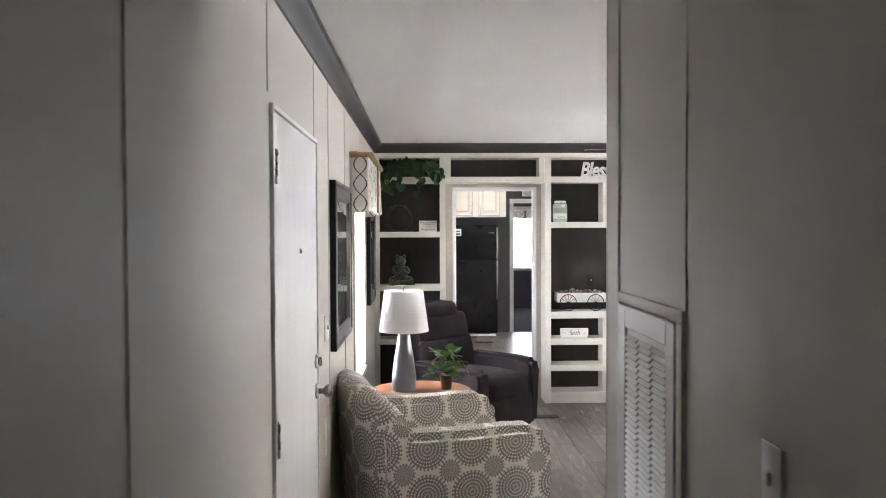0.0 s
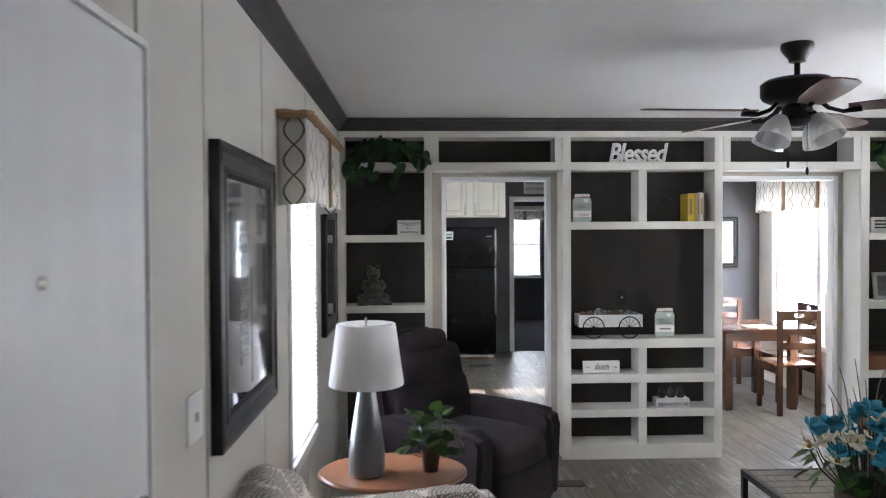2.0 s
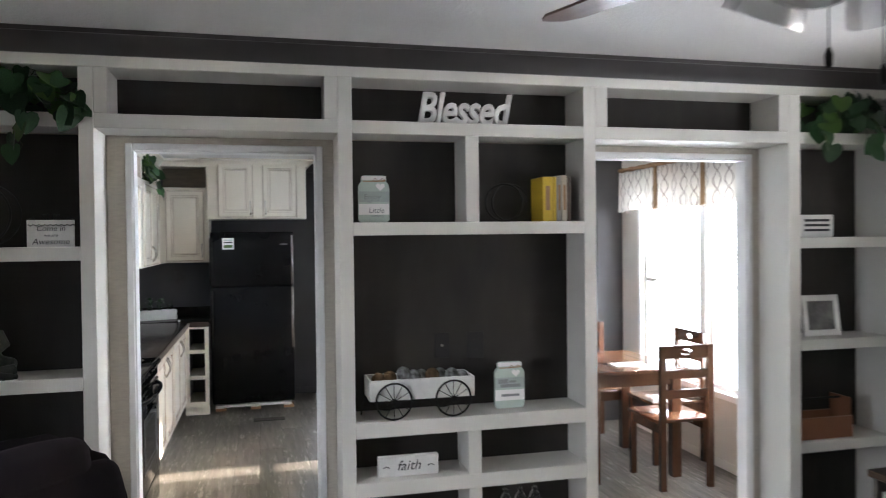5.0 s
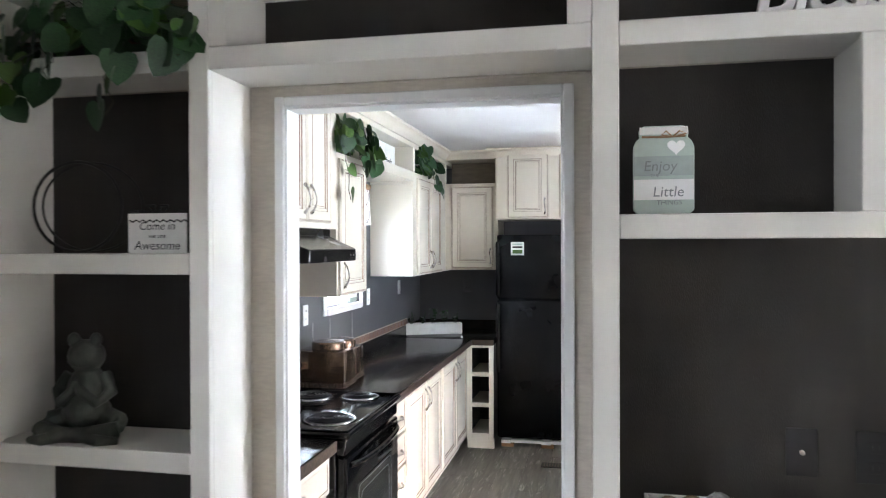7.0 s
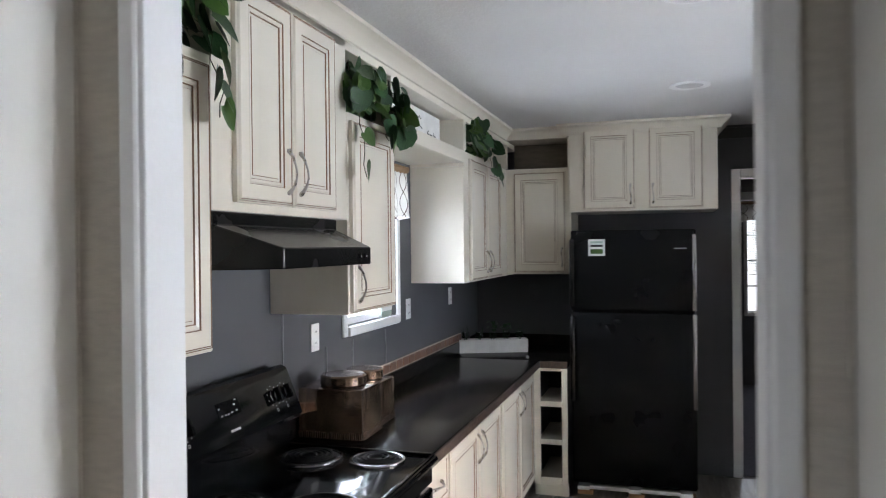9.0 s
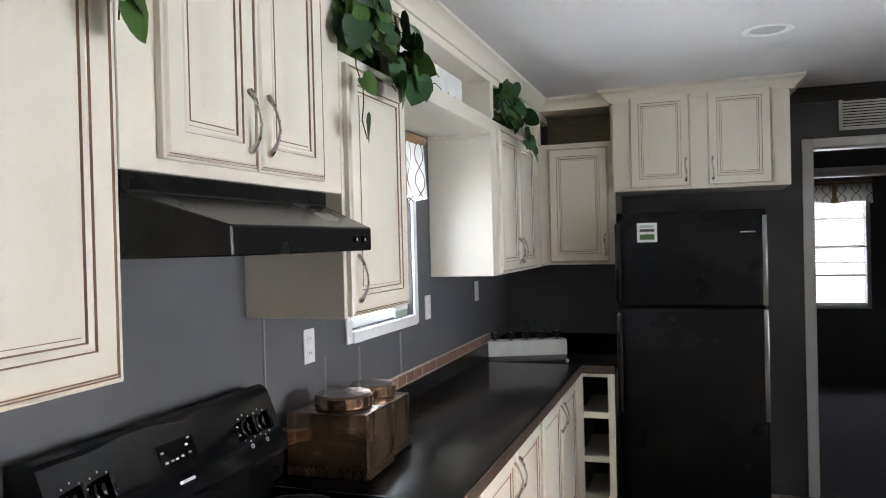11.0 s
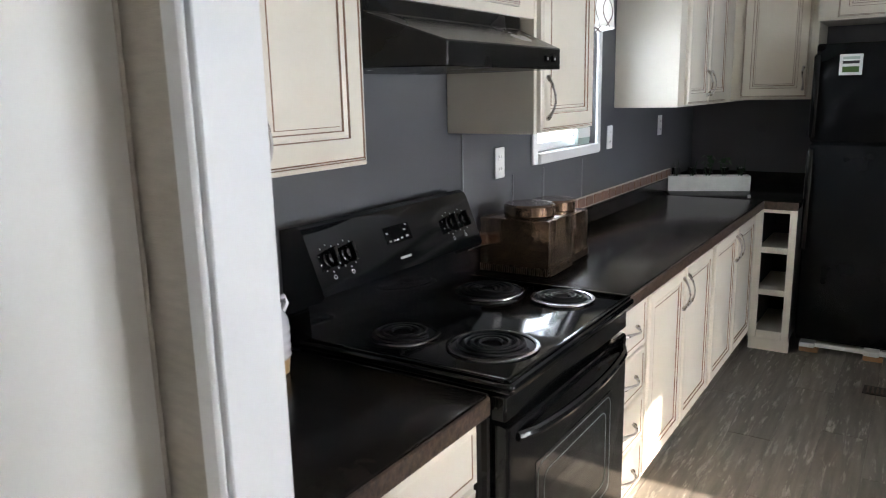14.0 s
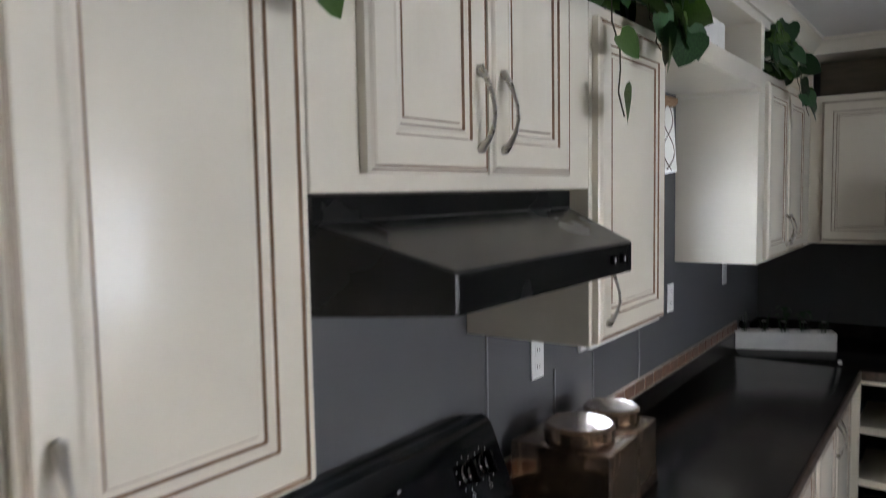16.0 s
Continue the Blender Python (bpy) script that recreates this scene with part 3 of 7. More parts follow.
def casing(name, x0, x1, zt, y0, y1, w, proud, mat, both=True):
    """A lined doorway in a wall along x: jambs, head and facing boards."""
    ob = thing(name, pose((x0 + x1) / 2, (y0 + y1) / 2, 0), "white painted door casing round an open doorway", "doorway")
    ob["kind"] = "structure"
    c = (x0 + x1) / 2
    cy = (y0 + y1) / 2
    t = 0.02
    for s, a in (("l", x0), ("r", x1 - t)):
        part("jamb", box(a - c, a - c + t, y0 - cy - 0.002, y1 - cy + 0.002, 0, zt, 0.002), mat, ob)
    part("jamb_head", box(x0 - c + t, x1 - c - t, y0 - cy - 0.002, y1 - cy + 0.002, zt - t, zt, 0.002), mat, ob)
    sides = [(y0 - proud, y0 - 0.002)] + ([(y1 + 0.002, y1 + proud)] if both else [])
    for a, b in sides:
        part("facing", box(x0 - c - w, x0 - c + 0.014, a - cy, b - cy, 0, zt + w, 0.004), mat, ob)
        part("facing", box(x1 - c - 0.014, x1 - c + w, a - cy, b - cy, 0, zt + w, 0.004), mat, ob)
        part("facing", box(x0 - c + 0.014, x1 - c - 0.014, a - cy, b - cy, zt - 0.014, zt + w, 0.004), mat, ob)
    return ob


casing("doorway_1", 0.357, 1.156, 2.076, PB, KF, 0.015, 0.012, M_WHITE)
casing("doorway_2", 2.475, 3.375, 2.076, PB, KF, 0.015, 0.012, M_WHITE)
casing("doorway_3", 1.50, 2.30, 2.14, BACK, BACK + T, 0.045, 0.014, M_WHITE, False)
casing("doorway_4", 1.55, 2.45, 2.05, 13.2, 13.3, 0.05, 0.014, M_WHITE, False)


def window_y(name, x_in, x_out, y0, y1, z0, z1, rails, label, frame_w=0.045, proud=0.014):
    """A window in a wall along y: facing, sash bars, glass. x_in is the room face."""
    s = 1 if x_in > x_out else -1
    ob = thing(name, pose(x_in, (y0 + y1) / 2, z0), label, "window")
    ob["kind"] = "structure"
    cy, h = (y0 + y1) / 2, z1 - z0

    def b(n, xa, xb, ya, yb, za, zb, mat=M_WHITE, bev=0.004):
        part(n, box(min(xa, xb), max(xa, xb), ya - cy, yb - cy, za, zb, bev), mat, ob)

    fw = frame_w
    b("facing", 0.001 * s, proud * s, y0 - fw, y0, -fw, h + fw)
    b("facing", 0.001 * s, proud * s, y1, y1 + fw, -fw, h + fw)
    b("facing", 0.001 * s, proud * s, y0, y1, h, h + fw)
    b("sill", 0.001 * s, (proud + 0.012) * s, y0, y1, -fw, 0)
    d0, d1 = -0.03 * s, -0.07 * s
    for ya, yb in ((y0, y0 + 0.035), (y1 - 0.035, y1)):
        b("sash_stile", d0, d1, ya, yb, 0, h, bev=0.003)
    for za in (0, h - 0.035, *[r - 0.018 for r in rails]):
        b("sash_rail", d0, d1, y0 + 0.035, y1 - 0.035, za, za + 0.035, bev=0.003)
    g = part("pane", box(min(-0.052 * s, -0.048 * s), max(-0.052 * s, -0.048 * s), y0 + 0.03 - cy, y1 - 0.03 - cy, 0.02, h - 0.02), M_GLASS, ob, smooth=False)
    g.visible_shadow = False
    return ob


window_y("window_1", W, W - T, 4.95, 5.72, 0.62, 1.95, [0.66], "white living room window with daylight outside")
window_y("window_2", W, W - T, 9.55, 10.205, 1.285, 2.02, [0.365], "white kitchen window over the counter")
window_y("window_6", E, E + T, 7.95, 8.665, 0.55, 2.05, [0.75], "bright second dining room window in full sun")
window_y("window_3", E, E + T, 8.745, 9.63, 0.55, 2.05, [0.75], "bright dining room window in full sun")
window_y("window_4", E, E + T, 4.0, 5.5, 0.9, 2.05, [0.57], "white living room window")
bed = thing("window_5", pose(2.2, 15.7, 0.85), "white bedroom window with daylight outside", "window")
bed["kind"] = "structure"
for xa, xb, za, zb in ((-0.34, -0.3, -0.04, 1.24), (0.3, 0.34, -0.04, 1.24), (-0.3, 0.3, 1.2, 1.24), (-0.3, 0.3, -0.04, 0.0)):
    part("facing", box(xa, xb, -0.014, -0.001, za, zb, 0.003), M_WHITE, bed)
for za in (0.0, 0.3, 0.6, 0.9, 1.165):
    part("sash_rail", box(-0.3, 0.3, 0.03, 0.06, za, za + 0.02, 0.003), M_WHITE, bed)

# living room floor register and kitchen register
for x, y in ((1.115, 6.47), (0.94, 10.89)):
    reg = thing("floor_register", pose(x, y, 0.0), "brown metal slotted floor register set in the planks", "register", "floor registers")
    part("frame", box(-0.14, 0.14, -0.06, 0.06, 0.003, 0.007, 0.002), M_FANB, reg)
    for k in range(12):
        part("slat", box(-0.122 + k * 0.021, -0.112 + k * 0.021, -0.045, 0.045, 0.007, 0.0095), M_DARKWOOD, reg, smooth=False)

# ---------------------------------------------------------------- built-in shelving
shelf = thing("built_in_shelving", pose(0, 0, 0), "cream built-in wall shelving with charcoal backs round two doorways", "shelving")


def rail(x0, x1, z0, z1, name="rail", depth=0.022):
    part(name, box(x0, x1, F, F + depth, z0, z1, 0.0025), M_TRIM, shelf)


def board(x0, x1, z0, z1, name="shelf_board"):
    part(name, box(x0, x1, F + 0.022, PB - 0.008, z0, z1), M_TRIM, shelf, smooth=False)


def side(x0, x1, z0, z1, name="side_panel"):
    part(name, box(x0, x1, F + 0.022, PB - 0.004, z0, z1), M_TRIM, shelf, smooth=False)


def backing(x0, x1, z0, z1):
    part("back_panel", box(x0, x1, PB - 0.008, PB - 0.001, z0, z1), M_DARK, shelf, "charcoal textured back panel", smooth=False)


TOP0, TOP1, R0, R1 = 2.357, 2.412, 2.12, 2.177
# stiles to the floor
for x0, x1 in ((W, -0.362), (0.212, 0.267), (1.218, 1.278), (2.337, 2.396), (3.43, 3.497), (4.02, E)):
    rail(x0, x1, 0, TOP0, "stile")
for x0, x1 in ((0.2675, 0.318), (1.162, 1.2175), (2.3965, 2.457), (3.375, 3.4295)):
    rail(x0, x1, R1, TOP0, "stile")
rail(W, E, TOP0, TOP1)
for x0, x1 in ((-0.362, 0.212), (1.278, 2.337), (3.497, 4.02)):
    rail(x0, x1, R0, R1)
for x0, x1 in ((0.2675, 1.2175), (2.3965, 3.4295)):
    rail(x0, x1, R0, R1)
# left and right columns
for x0, x1 in ((-0.362, 0.212), (3.497, 4.02)):
    for z in (1.601, 1.090, 0.577):
        rail(x0, x1, z, z + 0.054)
        board(x0 - 0.04, x1 + 0.04, z + 0.004, z + 0.0535)
    rail(x0, x1, 0, 0.11)
    board(x0 - 0.04, x1 + 0.04, 0.06, 0.1095)
    backing(x0 - 0.046, x1 + 0.046, 0.11, R0)
    backing(x0 - 0.046, x1 + 0.046, R1, TOP0)
    board(x0 - 0.04, x1 + 0.04, R0 + 0.004, R1 - 0.0005)
    board(x0 - 0.04, x1 + 0.04, TOP0, TOP1)
# middle column
for z0, z1 in ((1.687, 1.743), (0.817, 0.885), (0.562, 0.626), (0.31, 0.37)):
    rail(1.278, 2.337, z0, z1)
    board(1.24, 2.375, z0 + 0.004, z1 - 0.0005)
rail(1.278, 2.337, 0, 0.11)
board(1.24, 2.375, 0.06, 0.1095)
board(1.24, 2.375, R0 + 0.004, R1 - 0.0005)
board(1.24, 2.375, TOP0, TOP1)
for z0, z1 in ((1.743, R0), (0.626, 0.817), (0.37, 0.562), (0.11, 0.31)):
    rail(1.775, 1.836, z0, z1, "divider_face")
    side(1.785, 1.826, z0 + 0.001, z1 - 0.001, "divider")
backing(1.237, 2.378, 0.11, 1.7)
backing(1.237, 2.378, 1.743, R0)
backing(1.237, 2.378, R1, TOP0)
# transoms over the doorways
for x0, x1 in ((0.2675, 1.2175), (2.3965, 3.4295)):
    backing(x0 + 0.045, x1 - 0.045, R1, TOP0)
    board(x0, x1, R0 + 0.001, R1 - 0.0005)
    board(x0, x1, TOP0, TOP1)
    side(x0 + 0.03, x0 + 0.049, R1, TOP0)
    side(x1 - 0.049, x1 - 0.03, R1, TOP0)
# quarter-round bead where the recess meets the papered wall
for x0, x1 in ((0.2675, 1.2175), (2.3965, 3.4295)):
    part("bead", box(x0 + 0.0005, x0 + 0.006, PB - 0.010, PB - 0.0045, 0, R0 - 0.007, 0.002), M_WALLTEX, shelf, "thin beige corner bead")
    part("bead", box(x1 - 0.006, x1 - 0.0005, PB - 0.010, PB - 0.0045, 0, R0 - 0.007, 0.002), M_WALLTEX, shelf, "thin beige corner bead")
    part("bead", box(x0 + 0.0065, x1 - 0.0065, PB - 0.010, PB - 0.0045, R0 - 0.006, R0 + 0.0005, 0.002), M_WALLTEX, shelf, "thin beige corner bead")
# column sides
for x0, x1 in ((W + 0.001, -0.374), (0.222, 0.2665), (1.2185, 1.268), (2.345, 2.3955), (3.4305, 3.488), (4.03, E - 0.001)):
    side(x0, x1, 0, TOP0)


# ---------------------------------------------------------------- kitchen cabinets
def add_panel(bm, w, h, t, rings):
    """A raised-panel door in x-z facing -y: rings of (inset, height, material of the band outwards of it)."""
    loops = []
    for inset, y, _ in rings:
        loops.append([bm.verts.new(c) for c in ((inset, -y, inset), (w - inset, -y, inset), (w - inset, -y, h - inset), (inset, -y, h - inset))])
    for (a, b), (_, _, mat) in zip(zip(loops, loops[1:]), rings[1:]):
        for k in range(4):
            f = bm.faces.new((a[k], a[(k + 1) % 4], b[(k + 1) % 4], b[k]))
            f.material_index = mat
    bm.faces.new(loops[-1])
    bm.faces.new(list(reversed(loops[0])))


def panel_door(parent, m, w, h, name="door", handle=None, small=False):
    t = 0.02
    if small:
        rings = [(0, 0, 0), (0, t - 0.004, 0), (0.004, t, 0), (0.02, t, 0), (0.022, t - 0.002, 1), (0.026, t - 0.003, 0), (0.03, t - 0.003, 0)]
    else:
        rings = [(0, 0, 0), (0, t - 0.006, 0), (0.0045, t - 0.003, 0), (0.0064, t - 0.005, 1), (0.0095, t - 0.001, 0), (0.0118, t - 0.0025, 1), (0.0145, t, 0),
                 (0.054, t, 0), (0.0562, t - 0.004, 1), (0.062, t - 0.0015, 0), (0.069, t - 0.0045, 0), (0.0714, t - 0.0085, 1), (0.079, t - 0.0085, 0), (0.0808, t - 0.0065, 1),
                 (0.108, t - 0.002, 0), (0.111, t - 0.001, 0)]
    bm = bmesh.new()
    add_panel(bm, w, h, t, rings)
    d = part(name, bm, [M_CAB, M_GLAZE], parent, angle=20)
    d.matrix_basis = m
    if handle:
        hx, hz, up = handle
        pull(d, hx, hz, t, up)
    return d


def pull(parent, hx, hz, t, up=True, length=0.128):
    """A bowed cabinet pull, flat at its ends."""
    pts, rs = [], []
    for k in range(11):
        a = k / 10
        s = (a - 0.5) * length
        out = 0.004 + 0.026 * math.sin(math.pi * a) ** 0.8
        wob = 0.004 * math.sin(2 * math.pi * a)
        pts.append((hx + wob, -t - out, hz + s) if up else (hx + s, -t - out, hz + wob))
        rs.append(0.0042 + 0.0055 * abs(2 * a - 1) ** 3)
    bm = tube(pts, rs, 10, 0.75)
    for a in (0, 10):
        x, y, z = pts[a]
        add_tube(bm, [(x, -t + 0.001, z), (x, -t - 0.008, z)], 0.007, 10)
    return part("handle", bm, M_NICKEL, parent, "brushed nickel bow handle")




def cab(name, m, label, group="kitchen wall cabinets"):
    return thing(name, m, label, "cabinet", group)


XF = -0.085                        # face of the wall cabinets
D = XF - W


def wall_cab(y0, y1, z0, z1, doors, label, hz=0.105):
    """A wall cabinet on the west wall; doors: (y0, y1, z0, z1, handle side)."""
    ob = cab("wall_cabinet", pose(XF, y0, z0), label)
    bm = box(-D + 0.002, 0, 0.001, y1 - y0 - 0.001, 0, z1 - z0, 0.002)
    part("body", bm, M_CAB, ob)
    for a, b, c, d, hs in doors:
        h = d - c
        hx = (b - a - 0.034) if hs == "far" else 0.034
        m = pose(0.001, a - y0, c - z0, 0, 0, 90)
        panel_door(ob, m, b - a, h, handle=(hx, hz, True))
    return ob


wall_cab(7.322, 8.04, 1.392, 2.155, [(7.335, 7.662, 1.40, 2.125, "far"), (7.671, 8.016, 1.40, 2.125, "near")], "antique white wall cabinet with two raised-panel doors", 0.075)
wall_cab(8.0405, 8.872, 1.756, 2.42, [(8.135, 8.437, 1.782, 2.385, "far"), (8.443, 8.748, 1.782, 2.385, "near")], "tall antique white cabinet above the range hood")
wall_cab(8.8725, 9.325, 1.408, 2.155, [(8.889, 9.315, 1.414, 2.125, "near")], "antique white wall cabinet beside the window")
wall_cab(10.455, 11.99, 1.445, 2.205, [(10.56, 10.955, 1.455, 2.17, "far"), (10.965, 11.37, 1.455, 2.17, "near")], "antique white wall cabinet with two doors past the window")
# open display cubbies above the doors
frz = thing("display_cubby_run", pose(W, 0, 2.155), "open cream display cubbies over the wall cabinets", "shelving")
part("top_board", box(0.001, D, 7.322, 11.99, 0.225, 0.262, 0.002), M_CAB, frz)
for a, b in ((7.322, 8.04), (8.8725, 9.325), (10.455, 11.6)):
    part("back_panel", box(0.002, 0.008, a, b, 0.001, 0.224), M_DARK, frz, "dark back panel", smooth=False)
part("back_panel", box(0.002, 0.008, 9.326, 10.454, 0.05, 0.224), M_CUBBY, frz, "taupe back panel", smooth=False)
for a, b, z0 in ((7.322, 7.36, 0.001), (9.30, 9.325, 0.001), (10.43, 10.454, -0.04), (10.456, 10.48, 0.052), (11.58, 11.606, 0.052)):
    part("upright", box(0.01, D + 0.012, a, b, z0, 0.2245, 0.002), M_CAB, frz)
part("bridge_board", box(0.002, D, 9.326, 10.4295, -0.022, 0.045, 0.002), M_CAB, frz)
part("face_rail", box(D, D + 0.012, 9.326, 10.4295, -0.022, 0.045, 0.002), M_CAB, frz)
CRK = [(0, 2.412), (0.012, 2.412), (0.016, 2.425), (0.04, 2.447), (0.058, 2.468), (0.066, 2.470), (0.066, CZ - 0.001), (0, CZ - 0.001)]
ck = part("crown_trim_cabinets", extrude_profile(CRK, [((XF + 0.002, 7.322), (1, 0)), ((XF + 0.002, 11.59), (1, -1)), ((0.37, 11.59), (-1, -1)), ((0.37, 11.5), (-1, -1)), ((1.352, 11.5), (1, -1)), ((1.352, BACK), (1, 0))]), M_CAB)
tagged(ck, "cream crown moulding over the cabinets", "moulding", kind="structure")
part("crown_backing", box(W + 0.002, XF, 7.322, 11.99, 2.42, CZ - 0.002), M_CAB, ck, smooth=False)
part("crown_backing", box(XF, 0.37, 11.6, 11.99, 2.42, CZ - 0.002), M_CAB, ck, smooth=False)
part("crown_backing", box(0.371, 1.35, 11.52, 11.99, 2.471, CZ - 0.002), M_CAB, ck, smooth=False)

corner = cab("corner_wall_cabinet", pose(XF + 0.001, 11.6, 1.455), "antique white corner wall cabinet beside the refrigerator")
part("body", box(0, 0.463, 0, 0.395, 0, 0.75, 0.002), M_CAB, corner)
panel_door(corner, pose(0.055, -0.001, 0.012), 0.37, 0.71, handle=(0.345, 0.11, True))
part("cubby_back", box(0, 0.455, 0.30, 0.306, 0.751, 0.96), M_CUBBY, corner, smooth=False)
part("cubby_side", box(0.44, 0.4635, 0, 0.395, 0.751, 0.96), M_CAB, corner, smooth=False)

frc = cab("fridge_wall_cabinet", pose(0.38, 11.5, 1.885), "antique white cabinet with two doors above the refrigerator")
part("body", box(0, 0.96, 0.0, 0.495, 0, 0.585, 0.002), M_CAB, frc)
panel_door(frc, pose(0.095, -0.001, 0.012), 0.345, 0.55, handle=(0.315, 0.10, True))
panel_door(frc, pose(0.525, -0.001, 0.012), 0.345, 0.55, handle=(0.03, 0.10, True))


# base cabinets, worktops
XB = 0.165


def base_cab(y0, y1, fronts, label):
    ob = thing("base_cabinet", pose(XB, y0, 0), label, "cabinet", "kitchen base cabinets")
    w = y1 - y0
    part("body", box(W - XB + 0.002, 0, 0.001, w - 0.001, 0.10, 0.855, 0.002), M_CAB, ob)
    part("toe_kick", box(W - XB + 0.01, -0.06, 0.002, w - 0.002, 0, 0.099), M_CAB, ob, smooth=False)
    for kind, a, b, c, d, hs in fronts:
        m = pose(0.001, a - y0, c, 0, 0, 90)
        if kind == "drawer":
            panel_door(ob, m, b - a, d - c, "drawer_front", ((b - a) / 2, (d - c) / 2, False), True)
        else:
            panel_door(ob, m, b - a, d - c, "door", ((b - a - 0.032) if hs == "far" else 0.032, d - c - 0.11, True))
    return ob


base_cab(7.322, 8.064, [("drawer", 7.38, 8.045, 0.69, 0.835, ""), ("door", 7.38, 7.708, 0.13, 0.67, "far"), ("door", 7.717, 8.045, 0.13, 0.67, "near")], "antique white base cabinet with drawer and doors beside the range")
base_cab(8.872, 9.235, [("drawer", 8.885, 9.22, z, z + dz, "") for z, dz in ((0.13, 0.165), (0.307, 0.165), (0.484, 0.165), (0.661, 0.175))], "antique white base cabinet with four drawers")
base_cab(9.236, 10.2, [("door", 9.26, 9.715, 0.13, 0.835, "far"), ("door", 9.723, 10.18, 0.13, 0.835, "near")], "antique white base cabinet with two tall doors under the window")
base_cab(10.201, 11.24, [("door", 10.23, 10.69, 0.13, 0.835, "far"), ("door", 10.698, 11.16, 0.13, 0.835, "near")], "antique white base cabinet with two tall doors by the corner")

rack = thing("bottle_rack_cabinet", pose(XB, 11.24, 0), "cream open cubby rack between counter and refrigerator", "cabinet")
for a, b in ((0.001, 0.045), (0.185, 0.222)):
    part("stile", box(a, b, 0, 0.02, 0.08, 0.855, 0.002), M_CAB, rack)
for z0, z1 in ((0.08, 0.13), (0.345, 0.38), (0.595, 0.63), (0.83, 0.855)):
    part("rail", box(0.0455, 0.1845, 0, 0.02, z0, z1, 0.002), M_CAB, rack)
    part("shelf_board", box(0.03, 0.2, 0.021, 0.5, z0 + 0.005, z1 - 0.002), M_CAB, rack, smooth=False)
part("side_panel", box(0.006, 0.03, 0.021, 0.7, 0.08, 0.854), M_DARK, rack, smooth=False)
part("side_panel", box(0.2, 0.221, 0.021, 0.7, 0.08, 0.854), M_DARK, rack, smooth=False)
part("back_panel", box(0.03, 0.2, 0.5, 0.52, 0.08, 0.854), M_DARK, rack, "dark back", smooth=False)
part("plinth", box(0.001, 0.222, 0.03, 0.06, 0, 0.079), M_CAB, rack, smooth=False)


def worktop(name, boxes, label):
    ob = thing(name, pose(0, 0, 0.856), label, "countertop")
    for k, (x0, x1, y0, y1, edges) in enumerate(boxes):
        part("top", box(x0, x1, y0, y1, 0, 0.044, 0.004, 2), M_LAM, ob)
        for ex0, ex1, ey0, ey1 in edges:
            part("front_edge", box(ex0, ex1, ey0, ey1, -0.004, 0.0405, 0.003), M_EDGE, ob, "mottled rust-brown edge band")
    return ob


worktop("countertop", [(W + 0.002, 0.205, 7.322, 8.058, [(0.2055, 0.2135, 7.322, 8.058), (0.0, 0.2055, 8.0585, 8.064)])], "dark brown mottled laminate countertop by the doorway")
worktop("countertop", [(W + 0.002, 0.205, 8.874, 11.225, [(0.2055, 0.2135, 8.874, 11.225)]), (W + 0.002, 0.392, 11.2255, 11.99, [(0.2140, 0.392, 11.2175, 11.2250)])], "long dark brown mottled laminate countertop under the window")

# tile strip along the wall
for y0, y1 in ((7.322, 8.062), (8.874, 11.99)):
    lip = thing("backsplash_lip", pose(W, y0, 0.9005), "dark brown laminate upstand along the wall", "backsplash")
    part("lip", box(0.001, 0.019, 0, y1 - y0, 0, 0.082, 0.003), M_LAM, lip)
lip = thing("backsplash_lip", pose(W + 0.02, 11.98, 0.9005), "dark brown laminate upstand on the end wall", "backsplash")
part("lip", box(0, 0.79, 0, 0.018, 0, 0.082, 0.003), M_LAM, lip)
strip = thing("backsplash_strip", pose(W, 8.88, 0.984), "low row of terracotta backsplash tiles", "backsplash")
part("grout_bed", box(0.001, 0.0105, 0, 2.6, 0, 0.054), M_GROUT, strip, smooth=False)
tile_bm = box(0, 0.012, 0.005, 0.095, 0.004, 0.049, 0.003)
t0 = part("tile", tile_bm, M_TILE, strip)
t0.location = (0.002, 0, 0)
for k in range(1, 26):
    t = new("tile", t0.data)
    t.parent = strip
    t.location = (0.002, k * 0.1, 0)

# ---------------------------------------------------------------- refrigerator
fr = thing("refrigerator", pose(0.405, 11.345, 0.0), "black textured top-freezer refrigerator on shipping blocks", "refrigerator")
part("cabinet", box(0.003, 0.787, 0.065, 0.64, 0.06, 1.752, 0.006, 2), M_BLACKT, fr)
for z0, z1, nm in ((0.085, 1.215, "door"), (1.225, 1.755, "freezer_door")):
    part(nm, box(0, 0.79, 0, 0.062, z0, z1, 0.012, 3), M_BLACKT, fr)
    za, zb = (0.62, 1.19) if nm == "door" else (1.25, 1.70)
    hb = bmesh.new()
    add_box(hb, -0.004, 0.028, -0.032, -0.0, za, zb, 0.008, 2)
    part("handle", hb, M_BLACK, fr, "glossy black edge grip")
    # grey metal on these two strips stands in for highlights on glossy black edges
    hb = bmesh.new()
    add_box(hb, 0.768, 0.794, -0.012, -0.0, za - 0.02, zb + 0.02, 0.005, 2)
    part("edge_trim_glint", hb, M_CHROME, fr, "black edge trim made grey for its highlight")
    part("grip_glint", box(-0.0065, -0.0045, -0.028, -0.006, za + 0.01, zb - 0.01), M_CHROME, fr, "added grey strip for the highlight along the grip", smooth=False)
part("energy_label", box(0.115, 0.225, -0.0015, -0.0002, 1.585, 1.695), M_PLASTIC, fr, "small pale green and white sticker", smooth=False)
